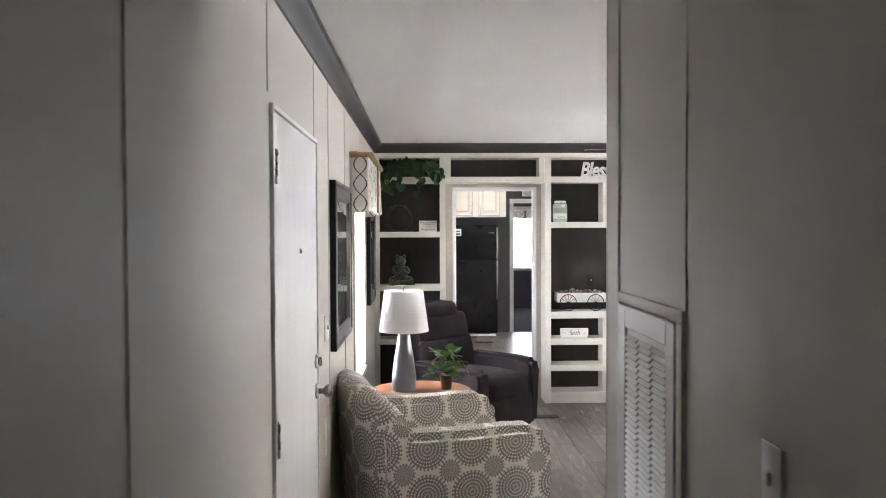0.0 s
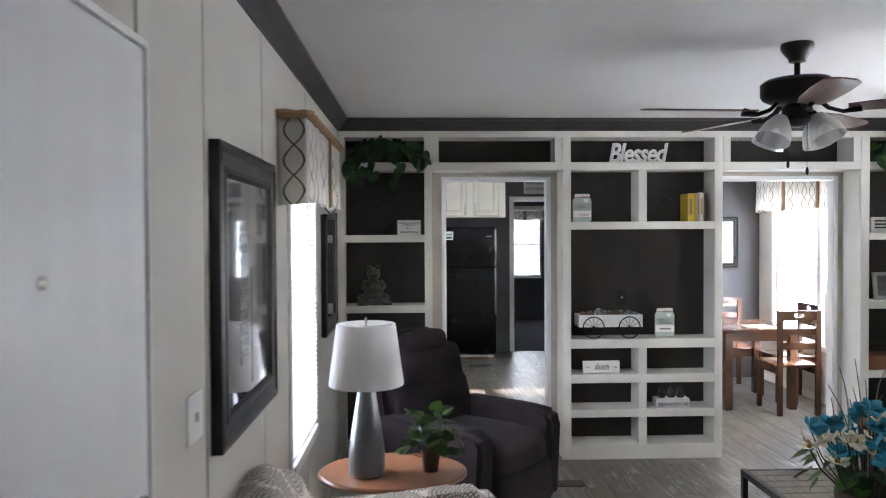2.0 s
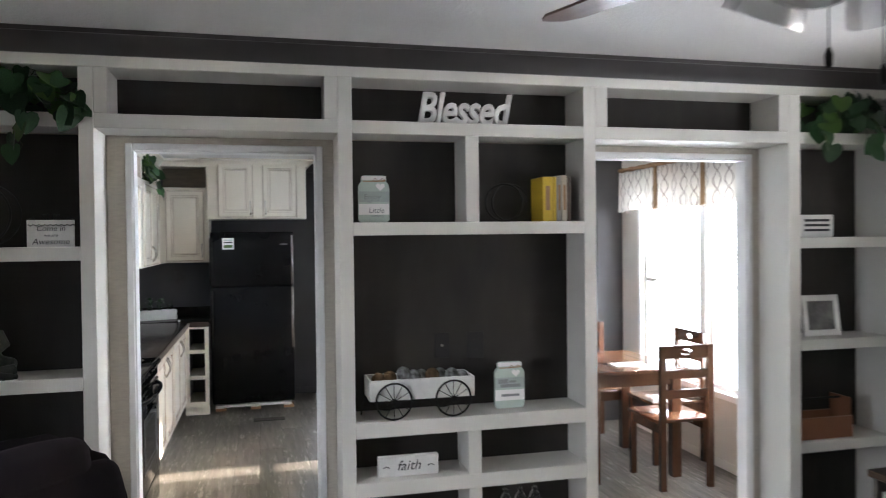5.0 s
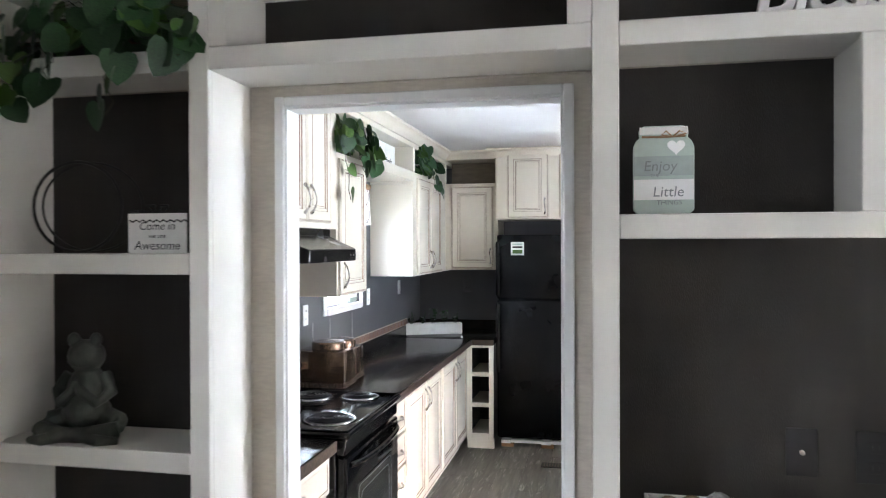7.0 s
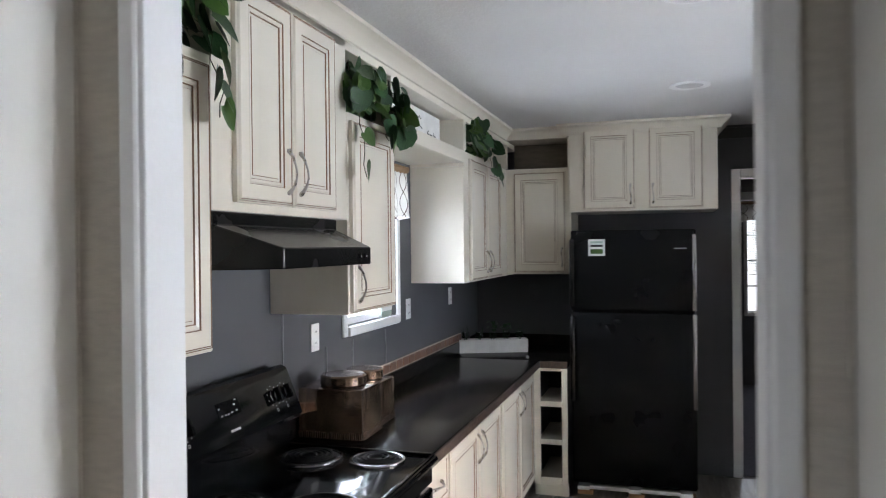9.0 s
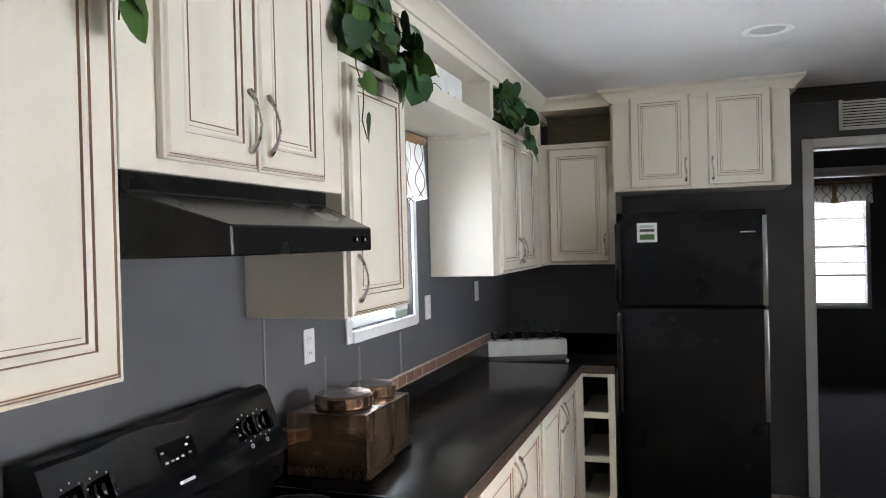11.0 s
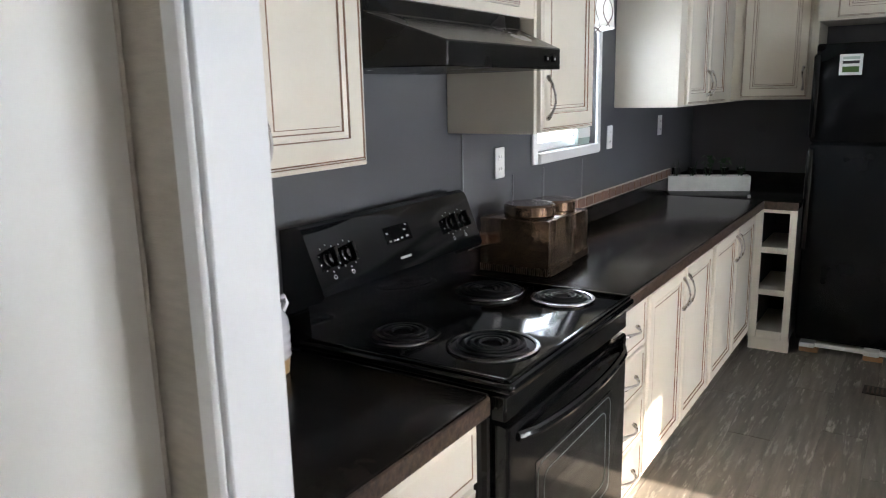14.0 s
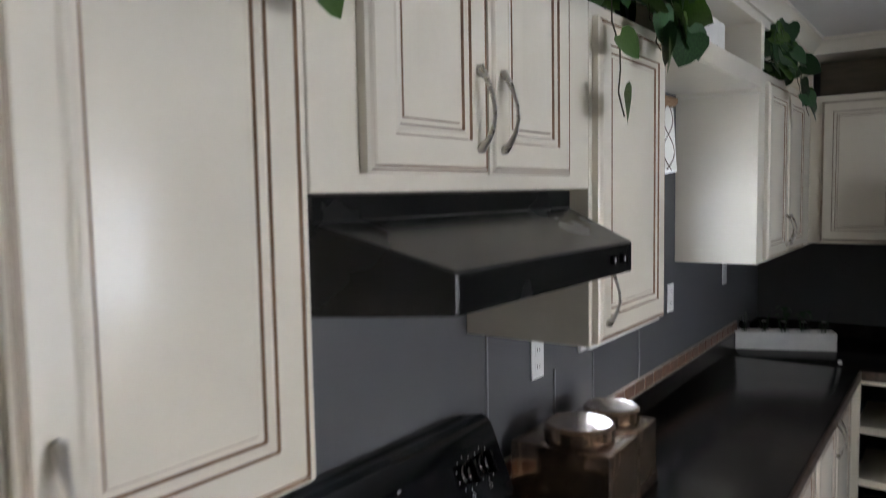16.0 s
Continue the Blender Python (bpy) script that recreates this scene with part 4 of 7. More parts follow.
for za, zb, mm in ((1.60, 1.63, M_LEAFL), (1.645, 1.66, M_INK), (1.668, 1.682, M_JAR)):
    part("label_bar", box(0.13, 0.21, -0.0025, -0.0016, za, zb), mm, fr, smooth=False)
part("badge", box(0.66, 0.735, -0.002, -0.0003, 1.628, 1.634), M_PRINT, fr, smooth=False)
part("shipping_base", box(0.03, 0.76, 0.03, 0.06, 0.03, 0.055, 0.004), M_FOAM, fr, "white plastic shipping rail")
for x in (0.03, 0.36, 0.68):
    part("shipping_foot", box(x, x + 0.08, 0.0, 0.10, 0.03, 0.058, 0.004), M_FOAM, fr)
    part("wood_block", box(x, x + 0.1, 0.01, 0.12, 0.0, 0.0295, 0.002), M_OAK, fr, "raw wood block")
part("rear_foot", box(0.1, 0.7, 0.5, 0.6, 0.0, 0.0595), M_BLACKT, fr, smooth=False)

# ---------------------------------------------------------------- range and hood
rg = thing("electric_range", pose(0.235, 8.070, 0.0), "glossy black electric coil range with slanted control panel", "range")
RW = 0.782
part("body", box(-0.60, -0.035, 0, RW, 0.02, 0.898, 0.004), M_BLACK, rg)
part("cooktop", box(-0.60, 0.028, -0.003, RW + 0.003, 0.899, 0.929, 0.012, 3), M_ENAMEL, rg)
part("oven_door", box(-0.034, 0.012, 0.012, RW - 0.012, 0.24, 0.82, 0.01, 2), M_ENAMEL, rg)
part("oven_window", box(0.0122, 0.0145, 0.14, RW - 0.14, 0.36, 0.68, 0.001), M_OVENGLASS, rg, "dark glass oven window")
for ins, zz in ((0.15, 0.37), (0.185, 0.405)):
    y0, y1, z0, z1, q = ins, RW - ins, zz, 1.04 - zz, 0.03
    loop = [(0.0148, yc + q * math.cos(a), zc + q * math.sin(a)) for yc, zc, a0 in ((y1 - q, z1 - q, 0), (y0 + q, z1 - q, 90), (y0 + q, z0 + q, 180), (y1 - q, z0 + q, 270)) for a in (radians(a0 + 18 * k) for k in range(6))]
    part("window_border", tube(loop, 0.0012, 4, closed=True), M_GREYTXT, rg, "thin grey border line on the oven glass")
part("drawer_front", box(-0.034, 0.008, 0.012, RW - 0.012, 0.06, 0.23, 0.01, 2), M_ENAMEL, rg)
part("front_trim", box(-0.034, 0.006, 0.004, RW - 0.004, 0.83, 0.895, 0.006), M_ENAMEL, rg)
pts = [(0.012 + 0.045 * math.sin(math.pi * k / 12) ** 0.5, 0.05 + (RW - 0.1) * k / 12, 0.785) for k in range(13)]
part("oven_handle", tube(pts, 0.012, 8), M_ENAMEL, rg)
bg = [(-0.643, 0.90), (-0.548, 0.90), (-0.556, 1.022), (-0.512, 1.036), (-0.500, 1.052), (-0.562, 1.203), (-0.572, 1.216), (-0.590, 1.222), (-0.643, 1.210)]
bmx = bmesh.new()
add_prism(bmx, bg, RW)
bp = part("control_panel", bmx, M_ENAMEL, rg, angle=25)
mfp = lambda y, s: (Vector((-0.500, y, 1.052)) + (Vector((-0.562, y, 1.203)) - Vector((-0.500, y, 1.052))) * s)
tilt = pose(0, 0, 0, 0, 90 - math.degrees(math.atan2(0.062, 0.151)), 0)
for y in (0.062, 0.132, 0.632, 0.702):
    kb = bmesh.new()
    add_lathe(kb, [(0.024, 0.0), (0.024, 0.004), (0.020, 0.006), (0.018, 0.018), (0.015, 0.020)], 20)
    add_box(kb, -0.025, 0.025, -0.0055, 0.0055, 0.010, 0.034, 0.003, 2)
    k = part("control_knob", kb, M_BLACK, rg)
    k.matrix_basis = Matrix.Translation(mfp(y, 0.55)) @ tilt
    for a in range(1, 10):
        d = part("dial_mark", box(-0.0016, 0.0016, 0.034, 0.0385, 0.0004, 0.001), M_PRINT, k, smooth=False)
        d.matrix_basis = pose(0, 0, 0, 0, 0, 36 * a + 18)
    q = part("dial_symbol", lathe([(0.0062, 0.0004), (0.0062, 0.0010), (0.0042, 0.0010), (0.0042, 0.0004)], 14, pose(0.050, 0, 0), cap=False), M_PRINT, k, smooth=False)
dp = part("clock_display", box(-0.028, 0.022, -0.06, 0.06, 0.0003, 0.0012), M_BLACKT, rg, "dark clock display", smooth=False)
dp.matrix_basis = Matrix.Translation(mfp(0.365, 0.62)) @ tilt
for k, (bx, by) in enumerate(((0.012, -0.05), (0.012, -0.03), (0.012, -0.015), (0.010, 0.005), (0.008, 0.032), (-0.012, 0.028), (-0.026, 0.04), (-0.012, -0.055))):
    q = part("button_print", box(bx, bx + 0.005, by, by + 0.010, 0.0014, 0.0018), M_PRINT, dp, smooth=False)
bd = part("badge", box(-0.0035, 0.0035, -0.026, 0.026, 0.0004, 0.0012), M_PRINT, rg, "small silver name badge", smooth=False)
bd.matrix_basis = Matrix.Translation(mfp(0.365, 0.2)) @ tilt


def burner(x, y, r):
    pan = part("drip_pan", lathe([(r + 0.008, 0.0), (r + 0.006, 0.0015), (r * 0.7, 0.0006), (r * 0.3, 0.0008)], 36), M_COIL, rg, "dark drip pan")
    part("trim_ring", lathe([(r + 0.019, 0.0), (r + 0.018, 0.005), (r + 0.012, 0.0068), (r + 0.006, 0.005), (r + 0.004, 0.0012), (r + 0.012, 0.0005)], 44, cap=False), M_CHROME, pan, "steel trim ring")
    pan.location = (x, y, 0.930)
    pts = []
    turns = 4 if r > 0.085 else 3
    n = turns * 22
    for k in range(n + 1):
        a = 2 * math.pi * turns * k / n
        rr = 0.022 + (r - 0.024) * k / n
        pts.append((rr * math.cos(a), rr * math.sin(a), 0.0088))
    part("coil", tube(pts, 0.0052, 6), M_COIL, pan, "dark spiral heating coil")


burner(-0.130, 0.192, 0.098)
burner(-0.375, 0.155, 0.078)
burner(-0.155, 0.664, 0.078)
burner(-0.392, 0.628, 0.098)
# raised rim of the cooktop
for x0, x1, y0, y1 in ((-0.56, 0.005, 0.0, 0.014), (-0.56, 0.005, RW - 0.014, RW), (0.0055, 0.0185, 0.006, RW - 0.006)):
    part("cooktop_rim", box(x0, x1, y0, y1, 0.928, 0.9355, 0.003, 2), M_ENAMEL, rg)

hd = thing("range_hood", pose(W, 8.042, 1.60), "black under-cabinet range hood with sloping top", "range hood")
bmx = bmesh.new()
hx, xc = 0.480, 0.327
plan = [(0.002, 0.0), (xc, 0.0), (hx, 0.095), (hx, 0.680), (xc, 0.732), (0.002, 0.732)]
low = [bmx.verts.new((x, y, 0)) for x, y in plan]
mid = [bmx.verts.new((x, y, z)) for (x, y), z in zip(plan, (0.155, 0.118, 0.056, 0.056, 0.118, 0.155))]
top = [bmx.verts.new((xc, 0.0, 0.155)), bmx.verts.new((xc, 0.732, 0.155))]
for k in range(5):
    bmx.faces.new((low[k], low[k + 1], mid[k + 1], mid[k]))
bmx.faces.new((low[5], low[0], mid[0], mid[5]))
bmx.faces.new(list(reversed(low)))
bmx.faces.new((mid[0], mid[1], top[0]))
bmx.faces.new((mid[5], top[1], mid[4]))
bmx.faces.new((mid[0], top[0], top[1], mid[5]))
bmx.faces.new((mid[1], mid[4], top[1], top[0]))
bmx.faces.new((mid[1], mid[2], mid[3], mid[4]))
bmesh.ops.recalc_face_normals(bmx, faces=bmx.faces[:])
bmesh.ops.bevel(bmx, geom=[e for e in bmx.edges if e.calc_length() > 0.04], offset=0.003, segments=1, affect="EDGES")
part("shell", bmx, M_HOOD, hd, angle=25)
for y in (0.58, 0.625):
    part("switch", box(hx, hx + 0.004, y, y + 0.022, 0.02, 0.036, 0.001), M_BLACKT, hd, "small rocker switch")
    part("switch_mark", box(hx + 0.004, hx + 0.0046, y + 0.008, y + 0.013, 0.024, 0.031), M_PRINT, hd, smooth=False)

# ---------------------------------------------------------------- living room: doors, pictures, window dressing
fd = thing("door_1", pose(W, 2.305, 0), "white grained entry door, closed, with steel hinges", "door")
fd["kind"] = "structure"
part("leaf", box(-0.04, 0.006, 0.012, 0.912, 0.012, 2.042, 0.003), M_DOOR, fd)
for y0, y1, z0, z1 in ((-0.016, 0.008, 0, 2.062), (0.916, 0.928, 0, 2.062), (0.008, 0.916, 2.045, 2.062)):
    part("door_frame", box(-0.1, 0.012, y0, y1, z0, z1, 0.002), M_WHITE, fd)
part("threshold", box(-0.1, 0.01, 0.008, 0.916, 0, 0.011), M_NICKEL, fd, smooth=False)
for z in (0.22, 0.99, 1.865):
    h = part("hinge", box(0.006, 0.009, 0.008, 0.042, z - 0.055, z + 0.055, 0.001), M_NICKEL, fd, "brushed steel hinge")
    part("hinge_pin", tube([(0.014, 0.012, z - 0.055), (0.014, 0.012, z + 0.055)], 0.0065, 8), M_NICKEL, h)
part("peephole", lathe([(0.011, 0), (0.011, 0.004), (0.007, 0.006)], 14, pose(0.006, 0.485, 1.585, 0, 90)), M_NICKEL, fd)
kn = part("door_knob", lathe([(0.033, 0), (0.033, 0.006), (0.014, 0.012), (0.013, 0.032), (0.026, 0.042), (0.030, 0.056), (0.022, 0.068), (0.006, 0.071)], 22, pose(0.006, 0.868, 0.965, 0, 90)), M_NICKEL, fd, "satin nickel round knob")
db = part("deadbolt", lathe([(0.032, 0), (0.031, 0.008), (0.02, 0.012)], 22, pose(0.006, 0.868, 1.095, 0, 90)), M_NICKEL, fd)
part("thumb_turn", box(0.018, 0.032, 0.863, 0.873, 1.075, 1.115, 0.002), M_NICKEL, db)
tg = thing("door_hanger_tag", pose(W + 0.045, 3.173, 0.68), "white paper tag hanging on the door knob by a string", "tag")
part("card", box(-0.001, 0.001, -0.035, 0.035, 0.0, 0.16, 0.0), M_PLASTIC, tg, smooth=False)
part("string", tube([(0, 0, 0.16), (0, 0.004, 0.22), (-0.003, 0.0, 0.262)], 0.0015, 5), M_PLASTIC, tg)


def switch_plate(m, label, mat=M_PLASTIC, kind="rocker", w=0.072, h=0.117):
    """A wall plate that faces -y of m."""
    ob = thing("wall_plate", m, label, "wall plate", "wall plates")
    part("plate", box(-w / 2, w / 2, -0.006, -0.0005, -h / 2, h / 2, 0.0025, 2), mat, ob)
    if kind == "rocker":
        part("toggle", box(-0.006, 0.006, -0.016, -0.006, -0.012, 0.012, 0.002), mat, ob)
    elif kind == "outlet":
        for z in (-0.024, 0.024):
            s = part("socket", box(-0.017, 0.017, -0.0075, -0.006, z - 0.014, z + 0.014, 0.001), mat, ob)
            for x in (-0.007, 0.007):
                part("slot", box(x - 0.0012, x + 0.0012, -0.0079, -0.0074, z - 0.004, z + 0.006), M_INK, s, smooth=False)
    else:
        part("jack", lathe([(0.006, 0), (0.006, 0.008), (0.003, 0.01)], 10, pose(0, -0.006, 0, 90)), M_NICKEL, ob)
    return ob


EASTF = 90      # turns a -y face to +x
switch_plate(pose(W, 3.55, 1.195, 0, 0, EASTF), "white double light switch plate on the beige wall", w=0.125, h=0.125)
switch_plate(pose(HALLX, 1.20, 1.236, 0, 0, -90), "pale light switch plate in the hall")
switch_plate(pose(W, 9.235, 1.275, 0, 0, EASTF), "white outlet plate on the grey kitchen wall", kind="outlet")
switch_plate(pose(W, 10.40, 1.30, 0, 0, EASTF), "white outlet plate beside the kitchen window", kind="outlet")
switch_plate(pose(W, 11.24, 1.32, 0, 0, EASTF), "white outlet plate near the corner", kind="outlet")
switch_plate(pose(0.04, BACK, 1.30), "dark outlet plate on the grey end wall", M_GREY, "outlet")
switch_plate(pose(1.712, PB - 0.008, 1.17), "dark cable plate on the charcoal shelf back", M_PLATED, "jack")
switch_plate(pose(1.875, PB - 0.008, 1.165), "dark double outlet plate on the charcoal shelf back", M_PLATED, "outlet", 0.085, 0.125)


def picture(m, w, h, fw, label, art, bars, depth=0.032):
    """A stepped frame with a glazed print; it faces -y of m, lower left corner at the origin."""
    ob = thing("framed_picture", m, label, "picture", "framed pictures")
    bm = bmesh.new()
    rings = [(0, 0.001, 0), (0, depth, 0), (fw * 0.18, depth + 0.004, 0), (fw * 0.3, depth - 0.004, 0), (fw * 0.62, depth - 0.006, 0), (fw * 0.72, depth - 0.001, 0), (fw * 0.86, depth - 0.002, 0), (fw, depth - 0.016, 0)]
    add_panel(bm, w, h, depth, rings)
    part("frame", bm, M_FRAME, ob, angle=15)
    part("glazed_print", box(fw - 0.002, w - fw + 0.002, -depth + 0.012, -depth + 0.014, fw - 0.002, h - fw + 0.002), art, ob, "print under reflecting glass", smooth=False)
    for x0, x1, z0, z1, mm in bars:
        part("print_shape", box(x0, x1, -depth + 0.0105, -depth + 0.0118, z0, z1), mm, ob, smooth=False)
    return ob


g1 = material("print_mid", (0.16, 0.155, 0.15), 0.12, 0, 0.5, 14, coat=0.5)
g2 = material("print_pale", (0.34, 0.33, 0.31), 0.12, 0, 0.4, 14, coat=0.5)
bars = [(0.27, 0.37, 0.2 + 0.035 * k, 0.225 + 0.035 * k, g2 if k % 3 else g1) for k in range(13)] + [(0.42, 0.5, 0.12, 0.5, g1), (0.16, 0.22, 0.4, 0.7, g1)]
picture(pose(W + 0.001, 3.70, 1.05, 0, 0, 90), 0.79, 0.87, 0.10, "black stepped frame with a dark collage print under glass", M_PICT, bars)
picture(pose(W + 0.001, 6.02, 1.05, 0, 0, 90), 0.60, 0.80, 0.10, "black stepped frame with a dark striped print under glass", M_PICT, bars)
picture(pose(3.24, DIN, 1.26), 0.58, 0.58, 0.055, "black frame with a pale reflecting print in the dining area", M_PICTW, [])


def valance(name, m, length, drop, depth, label, swags=3):
    """Gathered lattice cloth on a rod, facing -y of m, hung from the origin downwards."""
    ob = thing(name, m, label, "valance", "valances")
    bm = bmesh.new()
    total = length + 2 * depth
    cols, rows = int(total * 90), 10

    def along(q):
        """Plan place and outward direction at arc length q: a return, the front, a return."""
        if q < depth:
            return 0.0, -q, -1.0, 0.0
        if q > depth + length:
            return length, -(total - q), 1.0, 0.0
        return q - depth, -depth, 0.0, -1.0

    grid = []
    for j in range(rows + 1):
        v = j / rows
        row = []
        for i in range(cols + 1):
            q = i / cols * total
            px, py, ox, oy = along(q)
            fold = 0.008 * math.sin(q * 31) * (0.25 + 0.75 * v) + 0.006 * math.sin(q * 17 + 1.0) * v + 0.012 * v
            hem = 0.022 * abs(math.sin(math.pi * q / total * swags)) * v
            if q < 0.004 or q > total - 0.004:
                fold = 0.0
            row.append(bm.verts.new((px + ox * fold, py + oy * fold, -drop * v + hem)))
        grid.append(row)
    uvl = bm.loops.layers.uv.new("uv")
    for j in range(rows):
        for i in range(cols):
            f = bm.faces.new((grid[j][i], grid[j + 1][i], grid[j + 1][i + 1], grid[j][i + 1]))
            for l, (di, dj) in zip(f.loops, ((0, 0), (0, 1), (1, 1), (1, 0))):
                l[uvl].uv = ((i + di) / cols * total * 1.1, -(j + dj) / rows * drop)
    c = part("cloth", bm, M_VAL, ob, "white cloth with dark interlaced lattice", angle=80)
    c.modifiers.new("thick", "SOLIDIFY").thickness = 0.002
    hb = bmesh.new()
    head = [along(k / 40 * total) for k in range(41)]
    add_tube(hb, [(px + ox * 0.006, py + oy * 0.006, 0.0) for px, py, ox, oy in head], [0.014 + 0.003 * math.sin(k * 2.1) for k in range(41)], 8, 1.6)
    part("gathered_heading", hb, M_TAN, ob, "tan gathered heading")
    for k in range(1, swags):
        x = length * k / swags
        part("pleat", prism([(-0.018, -0.02), (0.018, -0.02), (0.028, -drop * 0.93), (-0.026, -drop * 0.96)], 0.012, pose(x, -depth - 0.026, 0)), M_TAN, ob, "tan pleat insert")
    return ob


valance("window_valance", pose(W + 0.002, 4.70, 2.15, 0, 0, 90), 1.26, 0.375, 0.12, "white lattice valance with tan heading over the living room window", 2)
valance("window_valance", pose(W + 0.002, 9.58, 2.07, 0, 0, 90), 0.60, 0.27, 0.08, "short white lattice valance in the kitchen window", 2)
valance("window_valance", pose(E - 0.002, 9.80, 2.24, 0, 0, -90), 1.95, 0.37, 0.12, "white lattice valance glowing over the dining window", 3)
valance("window_valance", pose(1.85, 15.695, 2.13), 0.7, 0.22, 0.06, "dark lattice valance over the bedroom window", 2)


def blind(m, w, h, label, gap=0.026, tilt_a=28):
    ob = thing("window_blind", m, label, "blind", "window blinds")
    part("head_rail", box(0, w, -0.03, 0, -0.03, 0, 0.003), M_BLIND, ob)
    n = int((h - 0.05) / gap)
    s0 = part("slat", box(0.004, w - 0.004, -0.0125, 0.0125, -0.0006, 0.0006), M_BLIND, ob, smooth=False)
    for k in range(n):
        s = s0 if k == 0 else new("slat", s0.data)
        s.parent = ob
        s.matrix_basis = pose(0, -0.015, -0.045 - k * gap, tilt_a)
    part("bottom_rail", box(0.002, w - 0.002, -0.025, -0.005, -h, -h + 0.014, 0.003), M_BLIND, ob)
    part("wand", tube([(0.05, -0.036, -0.03), (0.052, -0.038, -0.5)], 0.003, 6), M_BLIND, ob)
    return ob


blind(pose(W - 0.008, 4.955, 1.945, 0, 0, 90), 0.76, 1.30, "white mini blind in the bright living room window")
blind(pose(1.91, 15.735, 2.04), 0.58, 0.75, "white mini blind half lowered in the bedroom window")

blind(pose(E + 0.008, 9.40, 2.045, 0, 0, -90), 0.65, 0.95, "white mini blind half raised in the sunny dining window", tilt_a=-28)
blind(pose(E + 0.008, 8.65, 2.045, 0, 0, -90), 0.69, 0.95, "white mini blind half raised in the second dining window", tilt_a=-32)
# out of view; added to keep direct sun off the armchair and floor
blind(pose(E + 0.008, 5.495, 2.045, 0, 0, -90), 1.48, 1.13, "unseen white mini blind, added to block the sun", gap=0.02, tilt_a=-52)

# return-air closet panel in the hall
gr = thing("return_air_grille", pose(HALLX - 0.001, 2.15, 0, 0, 0, -90), "pale stamped steel return-air grille in a plain frame", "grille")
for x0, x1, z0, z1 in ((0.0, 0.072, 0.06, 1.442), (0.432, 0.49, 0.06, 1.442), (0.0725, 0.4315, 1.38, 1.442), (0.0725, 0.4315, 0.06, 0.115)):
    part("frame", box(x0, x1, -0.016, -0.001, z0, z1, 0.003), M_WHITE, gr)
part("sheet", box(0.0725, 0.4315, -0.008, -0.002, 0.1155, 1.3795), M_WHITE, gr, smooth=False)
COLW = 0.104
lvb = bmesh.new()
add_prism(lvb, [(0.0, 0.0), (-0.0095, -0.0105), (-0.0095, -0.0118), (-0.0078, -0.0118), (0.0, -0.003)], COLW, pose(0, 0, 0, 0, 0, 0))
bmesh.ops.transform(lvb, matrix=pose(0, 0, 0, 0, 0, 90), verts=lvb.verts[:])
bmesh.ops.recalc_face_normals(lvb, faces=lvb.faces[:])
lv = part("louvre", lvb, M_WHITE, gr, smooth=False)
for c in range(3):
    for k in range(74):
        lo = lv if c == 0 and k == 0 else new("louvre", lv.data)
        lo.parent = gr
        lo.matrix_basis = pose(0.080 + c * 0.120 + COLW, -0.008, 0.135 + k * 0.0168)
for x0, x1, z0, z1 in ((-0.03, 0.53, 1.446, 1.476), (-0.03, -0.002, 0.0, 1.4455), (0.492, 0.53, 0.0, 1.4455)):
    part("surround", box(x0, x1, -0.012, -0.001, z0, z1, 0.004, 2), M_WALL, gr, "beige painted surround")
tagged(part("corner_post", box(HALLX - 0.007, HALLX - 0.0005, 2.192, 2.3205, 0, 2.4, 0.003), M_WALL, smooth=False), "beige corner board at the end of the hall wall", "trim", kind="structure")
tagged(part("corner_trim", box(HALLX - 0.008, HALLX + 0.106, 2.321, 2.333, 0, 2.4, 0.003), M_WALL, smooth=False), "beige corner strip at the end of the hall wall", "trim", kind="structure")


# ---------------------------------------------------------------- seating
def soft(x0, x1, y0, y1, z0, z1, r=0.05, seg=4):
    return box(x0, x1, y0, y1, z0, z1, r, seg)


def bulge(bm, amount):
    """Swells a cushion a little at the middle of its faces."""
    bmesh.ops.subdivide_edges(bm, edges=[e for e in bm.edges if e.calc_length() > 0.12], cuts=4, use_grid_fill=True)
    c = sum((v.co for v in bm.verts), Vector()) / len(bm.verts)
    s = [max(abs(v.co[k] - c[k]) for v in bm.verts) for k in range(3)]
    for v in bm.verts:
        d = v.co - c
        q = [abs(d[k]) / s[k] for k in range(3)]
        k = max(range(3), key=lambda i: q[i])
        o = [q[i] for i in range(3) if i != k]
        v.co[k] += math.copysign(amount * (1 - o[0] ** 2) * (1 - o[1] ** 2), d[k])
    return bm


ac = thing("armchair", pose(0.06, 4.06, 0, 0, 0, 16), "club armchair in cream cloth with grey-brown medallions", "armchair")
parts = []
parts.append(part("base", soft(-0.36, 0.46, -0.44, 0.44, 0.09, 0.32, 0.03, 3), M_MEDAL, ac))
parts.append(part("seat_cushion", bulge(soft(-0.22, 0.52, -0.31, 0.31, 0.30, 0.475, 0.05, 4), 0.02), M_MEDAL, ac))
bb = bmesh.new()
prof = [(-0.42, 0.14), (-0.45, 0.5), (-0.485, 0.80), (-0.465, 0.865), (-0.415, 0.89), (-0.345, 0.865), (-0.29, 0.76), (-0.23, 0.55), (-0.20, 0.40), (-0.22, 0.14)]
secs = []
for j in range(13):
    t = -1 + 2 * j / 12
    y = t * 0.47
    drop = 0.13 * abs(t) ** 3.2
    fwd = 0.15 * abs(t) ** 2.6
    secs.append([bb.verts.new((x + fwd * (0.4 + 0.6 * min(1, z)), y, z - drop * (z / 0.86))) for x, z in prof])
for a, b in zip(secs, secs[1:]):
    for k in range(len(prof)):
        bb.faces.new((a[k], b[k], b[(k + 1) % len(prof)], a[(k + 1) % len(prof)]))
bb.faces.new(secs[0])
